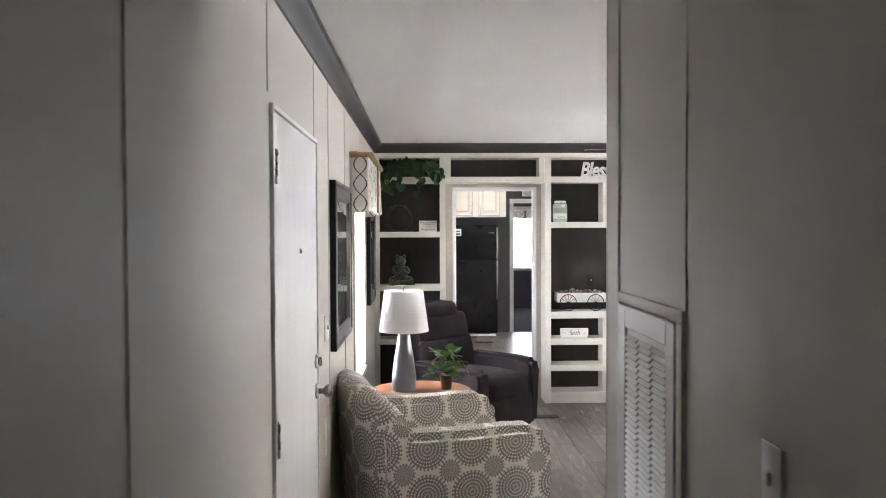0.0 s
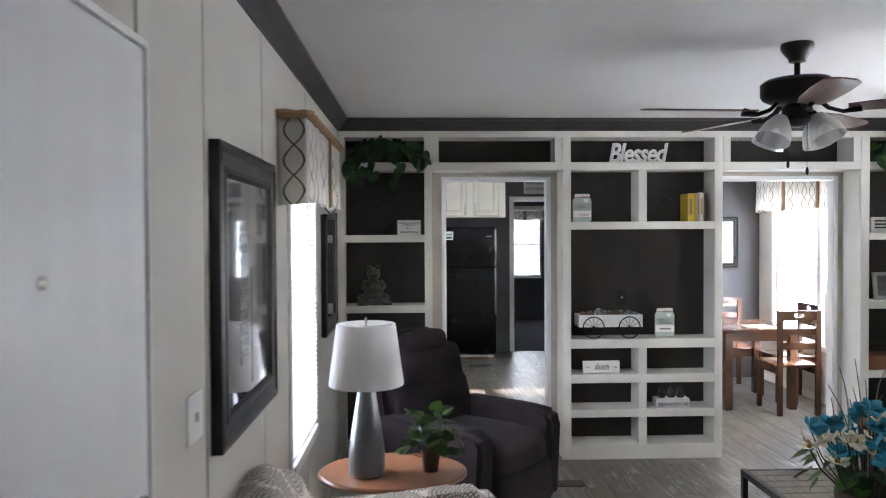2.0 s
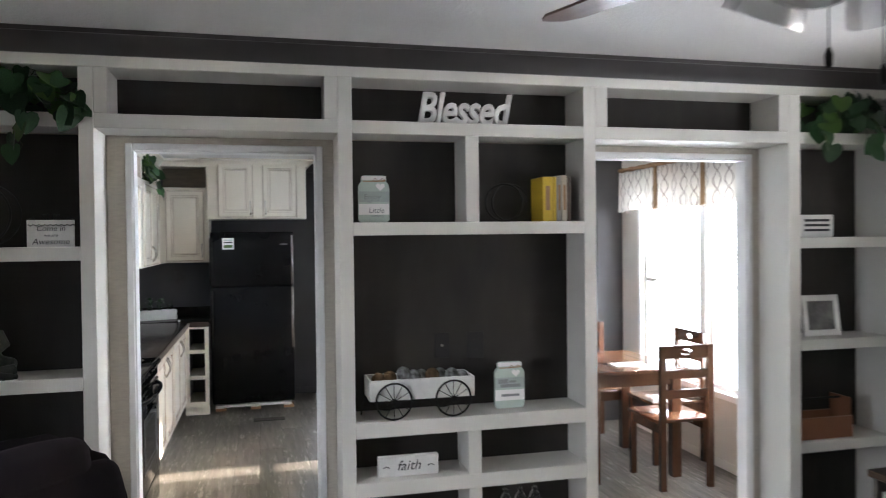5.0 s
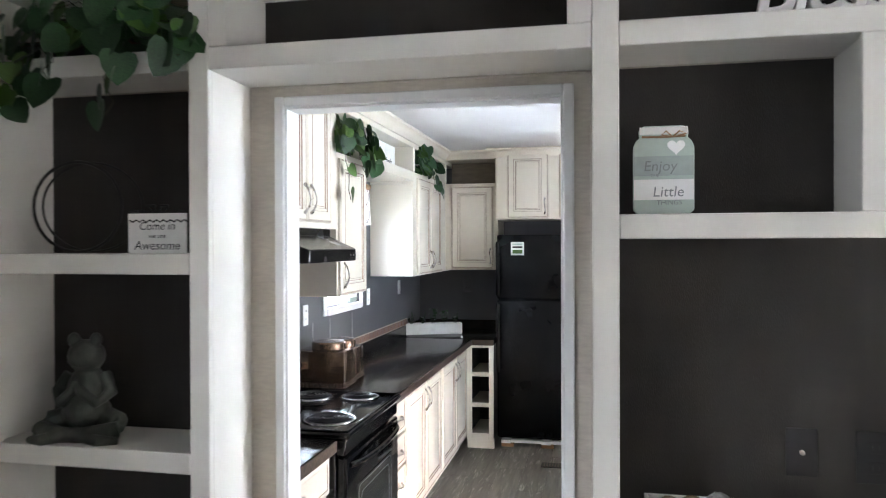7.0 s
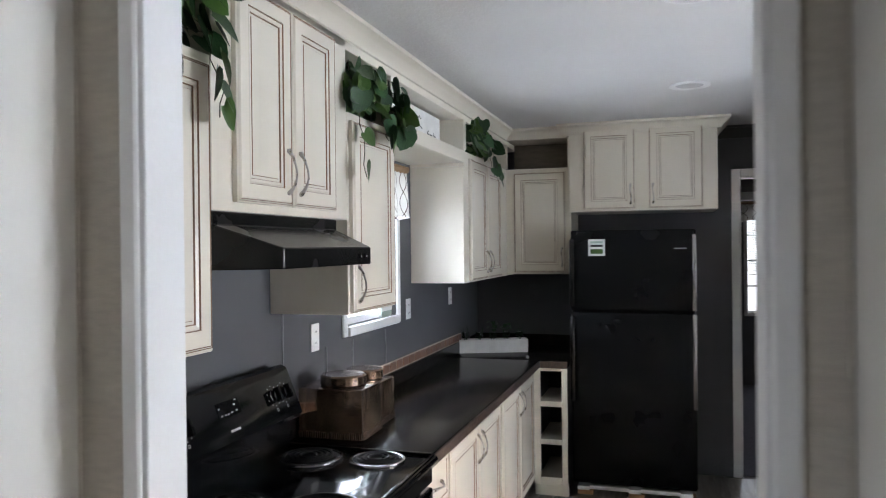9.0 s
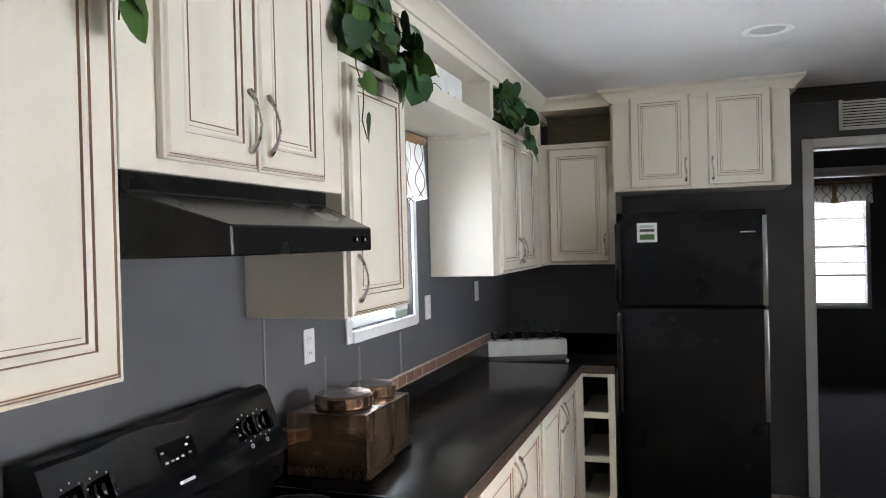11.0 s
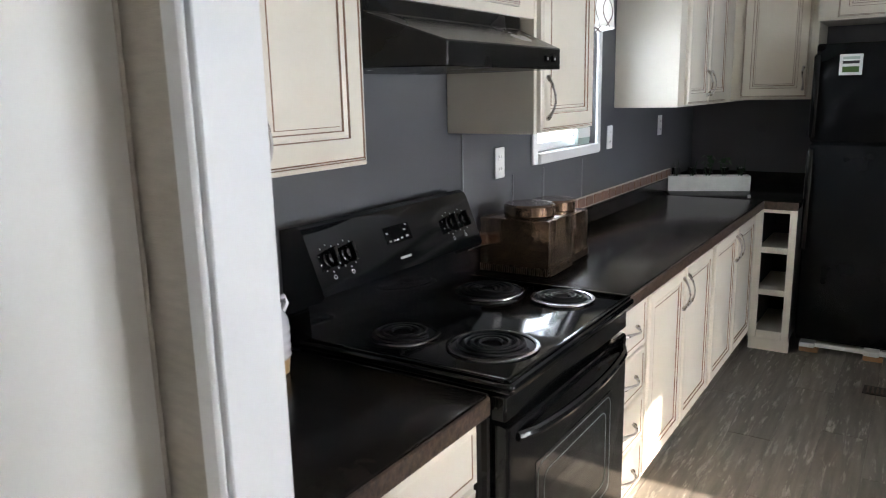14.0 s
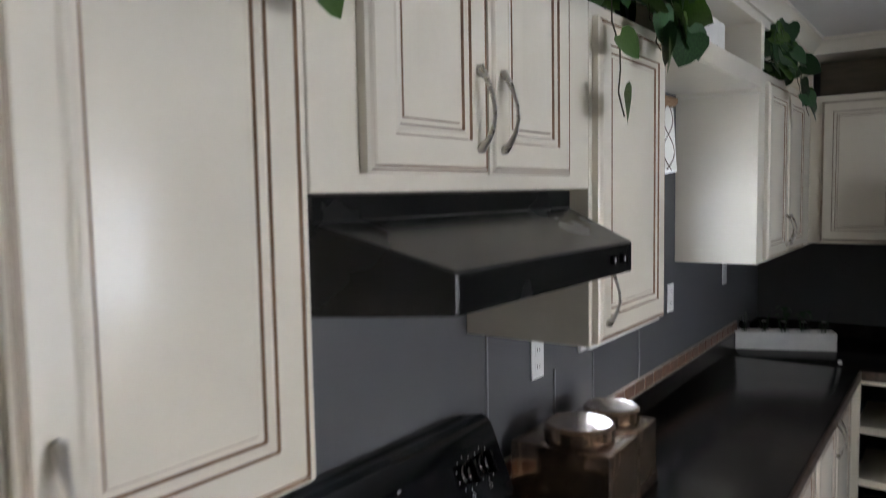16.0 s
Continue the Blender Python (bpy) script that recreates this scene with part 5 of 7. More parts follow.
bb.faces.new(list(reversed(secs[-1])))
bmesh.ops.recalc_face_normals(bb, faces=bb.faces[:])
bmesh.ops.bevel(bb, geom=[e for f in bb.faces if len(f.verts) > 4 for e in f.edges], offset=0.03, segments=3, affect="EDGES")
parts.append(part("backrest", bb, M_MEDAL, ac, angle=60))
for s in (-1, 1):
    ab = bmesh.new()
    aprof = [(-0.34, 0.10), (-0.34, 0.675), (-0.15, 0.66), (0.12, 0.652), (0.38, 0.66), (0.49, 0.645), (0.55, 0.595), (0.572, 0.50), (0.555, 0.10)]
    add_prism(ab, aprof, 0.17, pose(0, 0.31 if s > 0 else -0.48, 0))
    bmesh.ops.bevel(ab, geom=[e for e in ab.edges], offset=0.072, segments=6, affect="EDGES", clamp_overlap=True)
    parts.append(part("arm", ab, M_MEDAL, ac, angle=60))
for x in (-0.36, 0.42):
    for y in (-0.38, 0.38):
        part("leg", lathe([(0.018, 0), (0.026, 0.1)], 12, pose(x, y, 0)), M_DARKWOOD, ac, "dark tapered leg")
for p in parts:
    box_uv(p)

rc = thing("recliner", pose(0.41, 6.13, 0, 0, 0, -41), "charcoal brown upholstered recliner with padded back", "recliner")
part("base", soft(-0.36, 0.42, -0.30, 0.30, 0.05, 0.30, 0.03, 3), M_RECL, rc)
part("seat_cushion", bulge(soft(-0.22, 0.46, -0.285, 0.285, 0.27, 0.49, 0.07, 4), 0.03), M_RECL, rc)
part("footrest_panel", bulge(soft(0.40, 0.49, -0.28, 0.28, 0.06, 0.33, 0.03, 3), 0.015), M_RECL, rc)
for s in (-1, 1):
    ab = bmesh.new()
    y0 = 0.285 if s > 0 else -0.425
    add_prism(ab, [(-0.40, 0.05), (-0.42, 0.54), (-0.2, 0.60), (0.30, 0.60), (0.44, 0.585), (0.475, 0.53), (0.45, 0.05)], 0.14, pose(0, y0, 0))
    bmesh.ops.bevel(ab, geom=[e for e in ab.edges], offset=0.03, segments=3, affect="EDGES", clamp_overlap=True)
    part("arm", ab, M_RECL, rc, angle=60)
bk = bmesh.new()
outl = [(s * a, z) for s, col in ((-1, 1), (1, -1)) for a, z in [(0.35, 0.30), (0.385, 0.55), (0.39, 0.74), (0.37, 0.88), (0.30, 1.00), (0.19, 1.06), (0.08, 1.08)][::col]]
add_prism(bk, outl, 0.20, pose(0, 0, 0))
bmesh.ops.bevel(bk, geom=bk.edges[:], offset=0.055, segments=4, affect="EDGES", clamp_overlap=True)
p = part("backrest", bk, M_RECL, rc, angle=70)
p.matrix_basis = pose(-0.06, 0, 0.03, 0, -14) @ pose(0, 0, 0, 0, 0, 90)
for z0, z1, hw in ((0.42, 0.74, 0.325), (0.71, 0.94, 0.30), (0.90, 1.035, 0.20)):
    p = part("back_pad", bulge(soft(-0.03, 0.05, -hw, hw, z0, z1, 0.035, 4), 0.022), M_RECL, rc, angle=70)
    p.matrix_basis = pose(-0.06, 0, 0.03, 0, -14)

so = thing("sofa", pose(4.06, 4.95, 0, 0, 0, 180), "light grey linen sofa with rolled arms against the wall", "sofa")
part("base", soft(0.04, 0.82, -0.95, 0.95, 0.08, 0.30, 0.03, 3), M_SOFA, so)
for y0, y1 in ((-0.82, 0.0), (0.0, 0.82)):
    part("seat_cushion", bulge(soft(0.22, 0.86, y0 + 0.004, y1 - 0.004, 0.29, 0.46, 0.05, 4), 0.02), M_SOFA, so)
    part("back_cushion", bulge(soft(0.12, 0.34, y0 + 0.01, y1 - 0.01, 0.44, 0.84, 0.07, 4), 0.03), M_SOFA, so)
part("back_frame", soft(0.02, 0.18, -0.95, 0.95, 0.1, 0.80, 0.05, 4), M_SOFA, so)
for s in (-1, 1):
    ab = bmesh.new()
    ring = [(s * 0.82, 0.08), (s * 0.82, 0.44)] + [(s * (0.92 - 0.125 * math.cos(a)), 0.50 + 0.125 * math.sin(a)) for a in (math.pi * k / 10 for k in range(11))] + [(s * 1.0, 0.42), (s * 0.97, 0.08)]
    va = [ab.verts.new((0.06, y, z)) for y, z in ring]
    vb = [ab.verts.new((0.84, y, z)) for y, z in ring]
    n = len(ring)
    for k in range(n):
        ab.faces.new((va[k], va[(k + 1) % n], vb[(k + 1) % n], vb[k]))
    ab.faces.new(va)
    fr_face = ab.faces.new(list(reversed(vb)))
    bmesh.ops.recalc_face_normals(ab, faces=ab.faces[:])
    bmesh.ops.bevel(ab, geom=list(fr_face.edges), offset=0.012, segments=2, affect="EDGES")
    part("rolled_arm", ab, M_SOFA, so, angle=40)
for x in (0.1, 0.76):
    for y in (-0.85, 0.85):
        part("foot", lathe([(0.025, 0), (0.035, 0.08)], 12, pose(x, y, 0)), M_DARKWOOD, so)
for y, z, rz, mm, lb in ((5.52, 0.47, 14, M_PILLOW, "square pillow with grey medallions on the sofa"), (5.20, 0.46, -6, M_SOFA, "plain grey square pillow on the sofa")):
    pl = thing("throw_pillow", pose(3.62, y, z, 0, 0, rz), lb, "pillow", "sofa pillows")
    bm = bmesh.new()
    n = 10
    for s in (-1, 1):
        g = [[bm.verts.new((s * 0.075 * ((1 - (2 * i / n - 1) ** 2) * (1 - (2 * j / n - 1) ** 2)) ** 0.6, -0.225 + 0.45 * i / n, 0.0 + 0.45 * j / n)) for j in range(n + 1)] for i in range(n + 1)]
        for i in range(n):
            for j in range(n):
                bm.faces.new((g[i][j], g[i + 1][j], g[i + 1][j + 1], g[i][j + 1]))
    bmesh.ops.remove_doubles(bm, verts=bm.verts[:], dist=0.0005)
    bmesh.ops.recalc_face_normals(bm, faces=bm.faces[:])
    c = box_uv(part("cover", bm, mm, pl, angle=80))
    c.matrix_basis = pose(0, 0, 0.0, 0, 12)

# ---------------------------------------------------------------- side table, lamps, plant
st = thing("side_table", pose(0.04, 5.06, 0), "small oval cherry side table", "table")
bm = lathe([(0.325, 0.0), (0.345, 0.008), (0.345, 0.018), (0.335, 0.026), (0.3, 0.026)], 44)
bmesh.ops.scale(bm, vec=(1, 0.8, 1), verts=bm.verts[:])
tp = part("tabletop", bm, M_TABLE, st)
tp.location = (0, 0, 0.542)
part("pedestal", lathe([(0.05, 0.12), (0.035, 0.2), (0.028, 0.35), (0.045, 0.46), (0.06, 0.541)], 18), M_TABLE, st)
for a in (30, 150, 270):
    l = part("leg", tube([(0.03, 0, 0.2), (0.14, 0, 0.13), (0.24, 0, 0.02)], [0.022, 0.018, 0.016], 8), M_TABLE, st)
    l.matrix_basis = pose(0, 0, 0, 0, 0, a)


def table_lamp(m, body, shade, body_mat, label, body_label):
    ob = thing("table_lamp", m, label, "lamp", "table lamps")
    part("body", lathe(body, 32), body_mat, ob, body_label)
    zt = body[-1][1]
    part("stem", tube([(0, 0, zt - 0.002), (0, 0, shade[3] + 0.012)], 0.005, 8), M_NICKEL, ob)
    r0, z0, r1, z1 = shade
    bm = lathe([(r0, z0), (r0 + 0.002, z0 + 0.004), (r1 + 0.002, z1 - 0.004), (r1, z1), (r1 - 0.003, z1), (r0 - 0.003, z0)], 48, cap=False)
    bm.verts.ensure_lookup_table()
    n = 48
    for k in range(n):
        bm.faces.new((bm.verts[k], bm.verts[5 * n + k], bm.verts[5 * n + (k + 1) % n], bm.verts[(k + 1) % n]))
    part("shade", bm, M_SHADE, ob, "white drum shade", angle=50)
    sp = bmesh.new()
    for a in (0, 120, 240):
        add_tube(sp, [(0, 0, z1 - 0.015), (r1 * math.cos(radians(a)), r1 * math.sin(radians(a)), z1 - 0.006)], 0.002, 6)
    part("spider", sp, M_NICKEL, ob)
    part("finial", lathe([(0.005, 0), (0.009, 0.008), (0.005, 0.018), (0.002, 0.022)], 12, pose(0, 0, shade[3] + 0.008)), M_NICKEL, ob)
    part("bulb", lathe([(0.012, 0), (0.014, 0.02), (0.03, 0.06), (0.024, 0.085), (0.008, 0.095)], 14, pose(0, 0, zt + 0.02)), M_FROST, ob)
    return ob


table_lamp(pose(-0.075, 5.01, 0.5685), [(0.075, 0), (0.083, 0.006), (0.084, 0.05), (0.082, 0.10), (0.07, 0.20), (0.048, 0.33), (0.040, 0.385), (0.034, 0.42), (0.03, 0.425)], (0.168, 0.408, 0.132, 0.685), M_LAMPM, "brushed silver bottle lamp with white shade on the side table", "brushed silver tapered body")
table_lamp(pose(3.80, 6.35, 0.602), [(0.085, 0), (0.105, 0.03), (0.11, 0.10), (0.095, 0.18), (0.07, 0.27), (0.055, 0.36), (0.04, 0.38)], (0.182, 0.385, 0.152, 0.70), M_BLAMP, "blue glass table lamp with white shade on the end table", "mottled blue glass body")

et = thing("end_table", pose(3.72, 6.38, 0), "dark wood end table with pale frame between sofa and shelving", "table")
part("tabletop", box(-0.16, 0.33, -0.27, 0.27, 0.565, 0.60, 0.005), M_DARKWOOD, et)
for x in (-0.14, 0.29):
    for y in (-0.25, 0.23):
        part("leg", box(x, x + 0.03, y, y + 0.03, 0, 0.564, 0.003), M_OLDWOOD, et)
for y in (-0.25, 0.23):
    part("apron", box(-0.109, 0.289, y + 0.005, y + 0.025, 0.50, 0.564, 0.002), M_OLDWOOD, et)

# heart-shaped leaf, shared by all trailing plants
lb = bmesh.new()
outl = [(0.0, 0.0), (0.26, 0.13), (0.48, 0.06), (0.56, -0.18), (0.48, -0.50), (0.26, -0.80), (0.0, -1.0)]
mid = [lb.verts.new((0, 0.0, y)) for y in (0.0, -0.3, -0.65, -1.0)]
for s in (-1, 1):
    e = [lb.verts.new((s * x, -0.10 * x - 0.06 * (x * 2) ** 2, y)) for x, y in outl[1:-1]]
    for tri in ((mid[0], e[0], e[1]), (mid[0], e[1], mid[1]), (e[1], e[2], mid[1]), (e[2], e[3], mid[1]), (mid[1], e[3], mid[2]), (e[3], e[4], mid[2]), (e[4], mid[3], mid[2])):
        lb.faces.new(tri if s > 0 else tuple(reversed(tri)))
LEAF = bpy.data.meshes.new("leaf")
lb.to_mesh(LEAF)
lb.free()
LEAF.materials.append(M_LEAF)
LEAF.polygons.foreach_set("use_smooth", [True] * len(LEAF.polygons))
LEAF2 = LEAF.copy()
LEAF2.materials.clear()
LEAF2.materials.append(M_LEAFL)


def vine(m, label, n, ext, strands, size, seed, pale=0.3):
    """A trailing plant in a small pot: leaves in a mound and on hanging strands, about m's origin; front is -y."""
    rnd = random.Random(seed)
    ob = thing("trailing_plant", m, label, "plant", "trailing plants")
    part("pot", lathe([(0.035, 0), (0.045, 0.05), (0.045, 0.055)], 14, pose(0, 0.04, 0)), M_WICKER, ob)
    sb = bmesh.new()

    def leaf(p, s, yaw, pitch, roll):
        lf = new("leaf", LEAF2 if rnd.random() < pale else LEAF)
        lf.parent = ob
        lf.matrix_basis = pose(*p, pitch, roll, yaw) @ Matrix.Scale(s, 4)

    for k in range(n):
        u, v = rnd.uniform(-1, 1), rnd.random()
        p = (u * ext[0], -rnd.uniform(0.0, 1) * ext[1] + 0.03, ext[2] * (0.15 + 0.95 * v * (1 - 0.45 * u * u)))
        leaf((p[0], p[1], p[2]), size * rnd.uniform(0.75, 1.25), u * 35 + rnd.uniform(-35, 35), rnd.uniform(-55, 5), rnd.uniform(-50, 50))
        if k % 2 == 0:
            add_tube(sb, [(0, 0.03, 0.04), (p[0] * 0.5, p[1] * 0.6, p[2] + 0.03), p], 0.0015, 4)
    for x, y, length, cnt in strands:
        pts = [(x * 0.5, y * 0.3, 0.05), (x, y, 0.03)] + [(x + 0.02 * math.sin(k * 1.7 + seed), y - 0.006 * k, -length * k / 5) for k in range(1, 6)]
        add_tube(sb, pts, 0.0017, 4)
        for k in range(cnt):
            t = (k + 0.8) / cnt
            leaf((x + rnd.uniform(-0.03, 0.03), y - 0.03 * t - 0.01, -length * t + 0.02), size * rnd.uniform(0.85, 1.2), rnd.uniform(-60, 60), rnd.uniform(-25, 5), rnd.uniform(-40, 40))
    part("stem", sb, M_STEM, ob)["kind"] = "stuff"
    return ob


vine(pose(-0.05, 7.06, R1), "dark green trailing plant in the top cubby", 90, (0.27, 0.15, 0.16), [(-0.22, -0.08, 0.16, 4), (-0.12, -0.09, 0.10, 3), (0.06, -0.09, 0.17, 4), (0.24, -0.08, 0.03, 2), (-0.3, -0.12, 0.1, 3)], 0.075, 1)
vine(pose(3.80, 7.04, R1), "dark green trailing plant in the far top cubby", 60, (0.24, 0.17, 0.18), [(-0.2, -0.1, 0.10, 3), (0.05, -0.1, 0.12, 3), (0.2, -0.1, 0.1, 3)], 0.078, 2)
for y, z, nlf, strands, seed in ((7.86, 2.157, 24, [(0.12, -0.13, 0.18, 4), (-0.1, -0.12, 0.1, 3)], 3), (9.05, 2.157, 46, [(-0.15, -0.12, 0.25, 2), (0.02, -0.14, 0.09, 3), (0.17, -0.16, 0.06, 3)], 4), (10.72, 2.207, 34, [(0.08, -0.15, 0.10, 3), (0.2, -0.15, 0.15, 4)], 5)):
    vine(pose(-0.165, y, z, 0, 0, 90), "green heart-leaved trailing plant over the wall cabinets", int(nlf * 2.1), (0.21, 0.19, 0.20), strands, 0.074, seed, pale=0.38)

pp = thing("potted_plant", pose(0.215, 5.04, 0.5685), "small bushy green plant in a brown pot on the side table", "plant")
part("pot", lathe([(0.036, 0), (0.046, 0.095), (0.05, 0.1), (0.046, 0.1)], 18), M_DARKWOOD, pp)
rnd = random.Random(9)
sb = bmesh.new()
for k in range(60):
    a, r, h = rnd.uniform(0, 6.28), rnd.uniform(0.02, 0.125), rnd.uniform(0.09, 0.25)
    if r > 0.09:
        h *= 0.75
    lf = new("leaf", LEAF2 if k % 3 else LEAF)
    lf.parent = pp
    lf.matrix_basis = pose(r * math.cos(a), r * math.sin(a), h + 0.02, rnd.uniform(-135, -30), rnd.uniform(-25, 25), math.degrees(a) + 90) @ Matrix.Diagonal((0.062, 0.05, 0.062, 1))
    if k % 2:
        add_tube(sb, [(0, 0, 0.09), (r * 0.6 * math.cos(a), r * 0.6 * math.sin(a), h * 0.9), (r * math.cos(a), r * math.sin(a), h + 0.02)], 0.0016, 4)
part("stem", sb, M_STEM, pp)["kind"] = "stuff"

# ---------------------------------------------------------------- coffee table and flowers
ct = thing("coffee_table", pose(2.42, 4.86, 0), "plank-topped coffee table with a black metal frame", "table")
for k in range(12):
    part("plank", box(-0.585, 0.585, -0.51 + k * 0.085, -0.429 + k * 0.085, 0.415, 0.437, 0.003), M_OLDWOOD, ct)
for x in (-0.6, 0.57):
    part("rim", box(x, x + 0.03, -0.53, 0.53, 0.405, 0.44, 0.002), M_IRON, ct)
    for y in (-0.53, 0.50):
        part("leg", box(x + 0.001, x + 0.029, y, y + 0.03, 0, 0.404, 0.002), M_IRON, ct)
for y in (-0.53, 0.50):
    part("rim", box(-0.569, 0.569, y, y + 0.019, 0.405, 0.4395, 0.002), M_IRON, ct)

M_POLLEN = material("flower_centre_gold", (0.45, 0.30, 0.06), 0.7, 0, 0.3, 60, 0.4, 300)
fl = thing("flower_arrangement", pose(2.04, 4.66, 0.4375), "turquoise and cream silk flowers with twigs in a basket", "flowers")
part("basket", lathe([(0.10, 0), (0.125, 0.06), (0.13, 0.13), (0.122, 0.135), (0.11, 0.12)], 24), M_WICKER, fl)
rnd = random.Random(12)
pb = bmesh.new()
add_tri = [pb.verts.new(c) for c in ((0, 0, 0), (0.40, 0.06, 0.62), (0.12, 0.0, 1.0), (-0.40, 0.06, 0.62), (0, -0.10, 0.5), (-0.12, 0.0, 1.0))]
for t in ((0, 1, 4), (1, 2, 4), (2, 5, 4), (5, 3, 4), (3, 0, 4)):
    pb.faces.new([add_tri[i] for i in t])
PET = {}
for nm, mm in (("blue", M_BLUE), ("cream", M_CREAM)):
    me = bpy.data.meshes.new("petal")
    pb.to_mesh(me)
    me.materials.append(mm)
    PET[nm] = me
pb.free()
cb = bmesh.new()
bmesh.ops.create_icosphere(cb, subdivisions=1, radius=0.012)
CENTRE = bpy.data.meshes.new("flower_centre")
cb.to_mesh(CENTRE)
cb.free()
CENTRE.materials.append(M_POLLEN)
sb = bmesh.new()
for k in range(54):
    a = rnd.uniform(0, 6.28)
    r = rnd.uniform(0.03, 0.24)
    h = 0.26 + rnd.uniform(0.0, 0.2) * (1.2 - r * 3)
    c = Vector((r * math.cos(a), r * math.sin(a), h))
    add_tube(sb, [(0.3 * c.x, 0.3 * c.y, 0.1), (c.x * 0.8, c.y * 0.8, h * 0.7), c], 0.003, 5)
    fb = new("flower")
    fb.parent = fl
    fb.empty_display_size = 0.02
    fb.matrix_basis = Matrix.Translation(c) @ pose(0, 0, 0, rnd.uniform(-50, 50), rnd.uniform(-50, 50), 0)
    kind = "cream" if k % 5 in (0, 2) else "blue"
    if kind == "cream":
        hc = new("flower_centre", CENTRE)
        hc.parent = fb
        hc.location = (0, 0, 0.012)
    n = 9 if k % 3 else 6
    for j in range(n):
        p = new("petal", PET[kind])
        p.parent = fb
        tl = 70 if n == 6 else rnd.uniform(35, 85)
        p.matrix_basis = pose(0, 0, 0, 0, 0, 360 * j / n + rnd.uniform(-10, 10)) @ pose(0, 0, 0, -tl) @ Matrix.Scale(rnd.uniform(0.042, 0.066), 4)
for k in range(44):
    a, r = rnd.uniform(0, 6.28), rnd.uniform(0.06, 0.27)
    lf = new("leaf", LEAF if k % 3 == 0 else LEAF2)
    lf.parent = fl
    lf.matrix_basis = pose(r * math.cos(a), r * math.sin(a), rnd.uniform(0.14, 0.3), rnd.uniform(-80, -30), 0, math.degrees(a) + 90) @ Matrix.Scale(rnd.uniform(0.06, 0.09), 4)
part("stem", sb, M_STEM, fl)["kind"] = "stuff"
for k in range(11):
    a, r = rnd.uniform(0, 6.28), rnd.uniform(0.06, 0.2)
    pts = [(0.2 * r * math.cos(a), 0.2 * r * math.sin(a), 0.1)]
    for j in range(1, 9):
        t = j / 8
        pts.append((r * t * math.cos(a) + 0.025 * math.sin(5 * t + k), r * t * math.sin(a) + 0.025 * math.cos(6 * t + 2 * k), 0.1 + (0.40 + 0.018 * k) * t))
    part("twig", tube(pts, [0.006 - 0.0005 * j for j in range(9)], 5), M_OLDWOOD, fl, "pale curly twig")

# ---------------------------------------------------------------- ceiling fan
fan = thing("ceiling_fan", pose(1.838, 4.87, CZ), "bronze ceiling fan with walnut blades and frosted lamp shades", "ceiling fan")
part("canopy", lathe([(0.068, 0), (0.070, -0.018), (0.062, -0.035), (0.038, -0.066), (0.034, -0.08), (0.018, -0.085)], 24), M_FANB, fan)
part("down_rod", tube([(0, 0, -0.08), (0, 0, -0.16)], 0.013, 12), M_FANB, fan)
part("motor", lathe([(0.02, -0.145), (0.06, -0.152), (0.135, -0.160), (0.152, -0.175), (0.152, -0.225), (0.142, -0.242), (0.11, -0.258), (0.05, -0.266)], 32), M_FANB, fan)
part("light_hub", lathe([(0.05, -0.266), (0.064, -0.285), (0.062, -0.335), (0.035, -0.36), (0.01, -0.368)], 24), M_FANB, fan)
for k in range(5):
    a = -33 + 72 * k
    ir = part("blade_iron", tube([(0.085, 0, -0.255), (0.125, 0, -0.292), (0.18, 0, -0.312), (0.25, 0, -0.303)], [0.013, 0.012, 0.012, 0.022], 8, 0.45), M_FANB, fan)
    ir.matrix_basis = pose(0, 0, 0, 0, 0, a)
    bm = bmesh.new()
    outb = [(0.20, -0.045), (0.30, -0.062), (0.50, -0.068), (0.66, -0.062), (0.70, -0.035), (0.705, 0.0), (0.70, 0.035), (0.66, 0.062), (0.50, 0.068), (0.30, 0.062), (0.20, 0.045)]
    lo_v = [bm.verts.new((x, y, 0)) for x, y in outb]
    hi_v = [bm.verts.new((x, y, 0.006)) for x, y in outb]
    bm.faces.new(list(reversed(lo_v)))
    bm.faces.new(hi_v)
    for j in range(len(outb)):
        bm.faces.new((lo_v[j], lo_v[(j + 1) % len(outb)], hi_v[(j + 1) % len(outb)], hi_v[j]))
    bl = part("blade", bm, M_BLADE, fan)
    bl.matrix_basis = pose(0, 0, 0, 0, 0, a) @ pose(0, 0, -0.298, -8)
for k in range(4):
    a = 25 + 90 * k
    arm = part("lamp_arm", tube([(0.04, 0, -0.32), (0.085, 0, -0.312), (0.105, 0, -0.332)], 0.009, 8), M_FANB, fan)
    arm.matrix_basis = pose(0, 0, 0, 0, 0, a)
    g = lathe([(0.026, 0), (0.034, -0.012), (0.056, -0.05), (0.068, -0.09), (0.073, -0.118), (0.069, -0.118), (0.053, -0.05), (0.030, -0.012)], 22, cap=False)
    sh = part("glass_shade", g, M_FROST, fan, "frosted glass bell shade", angle=60)
    sh.matrix_basis = pose(0, 0, 0, 0, 0, a) @ pose(0.10, 0, -0.328, 0, -28)
for x, y, ln in ((0.03, -0.03, 0.20), (-0.03, 0.02, 0.165)):
    ch = part("pull_chain", tube([(x, y, -0.345), (x, y, -0.345 - ln)], 0.0012, 5), M_FANB, fan)
    part("chain_knob", lathe([(0.003, 0), (0.007, -0.012), (0.006, -0.03), (0.002, -0.034)], 10, pose(x, y, -0.345 - ln)), M_FANB, ch)
sm = thing("smoke_detector", pose(3.05, 6.02, CZ), "white round smoke detector on the ceiling", "smoke detector")
part("body", lathe([(0.065, 0), (0.065, -0.02), (0.05, -0.035), (0.02, -0.038)], 24), M_PLASTIC, sm)

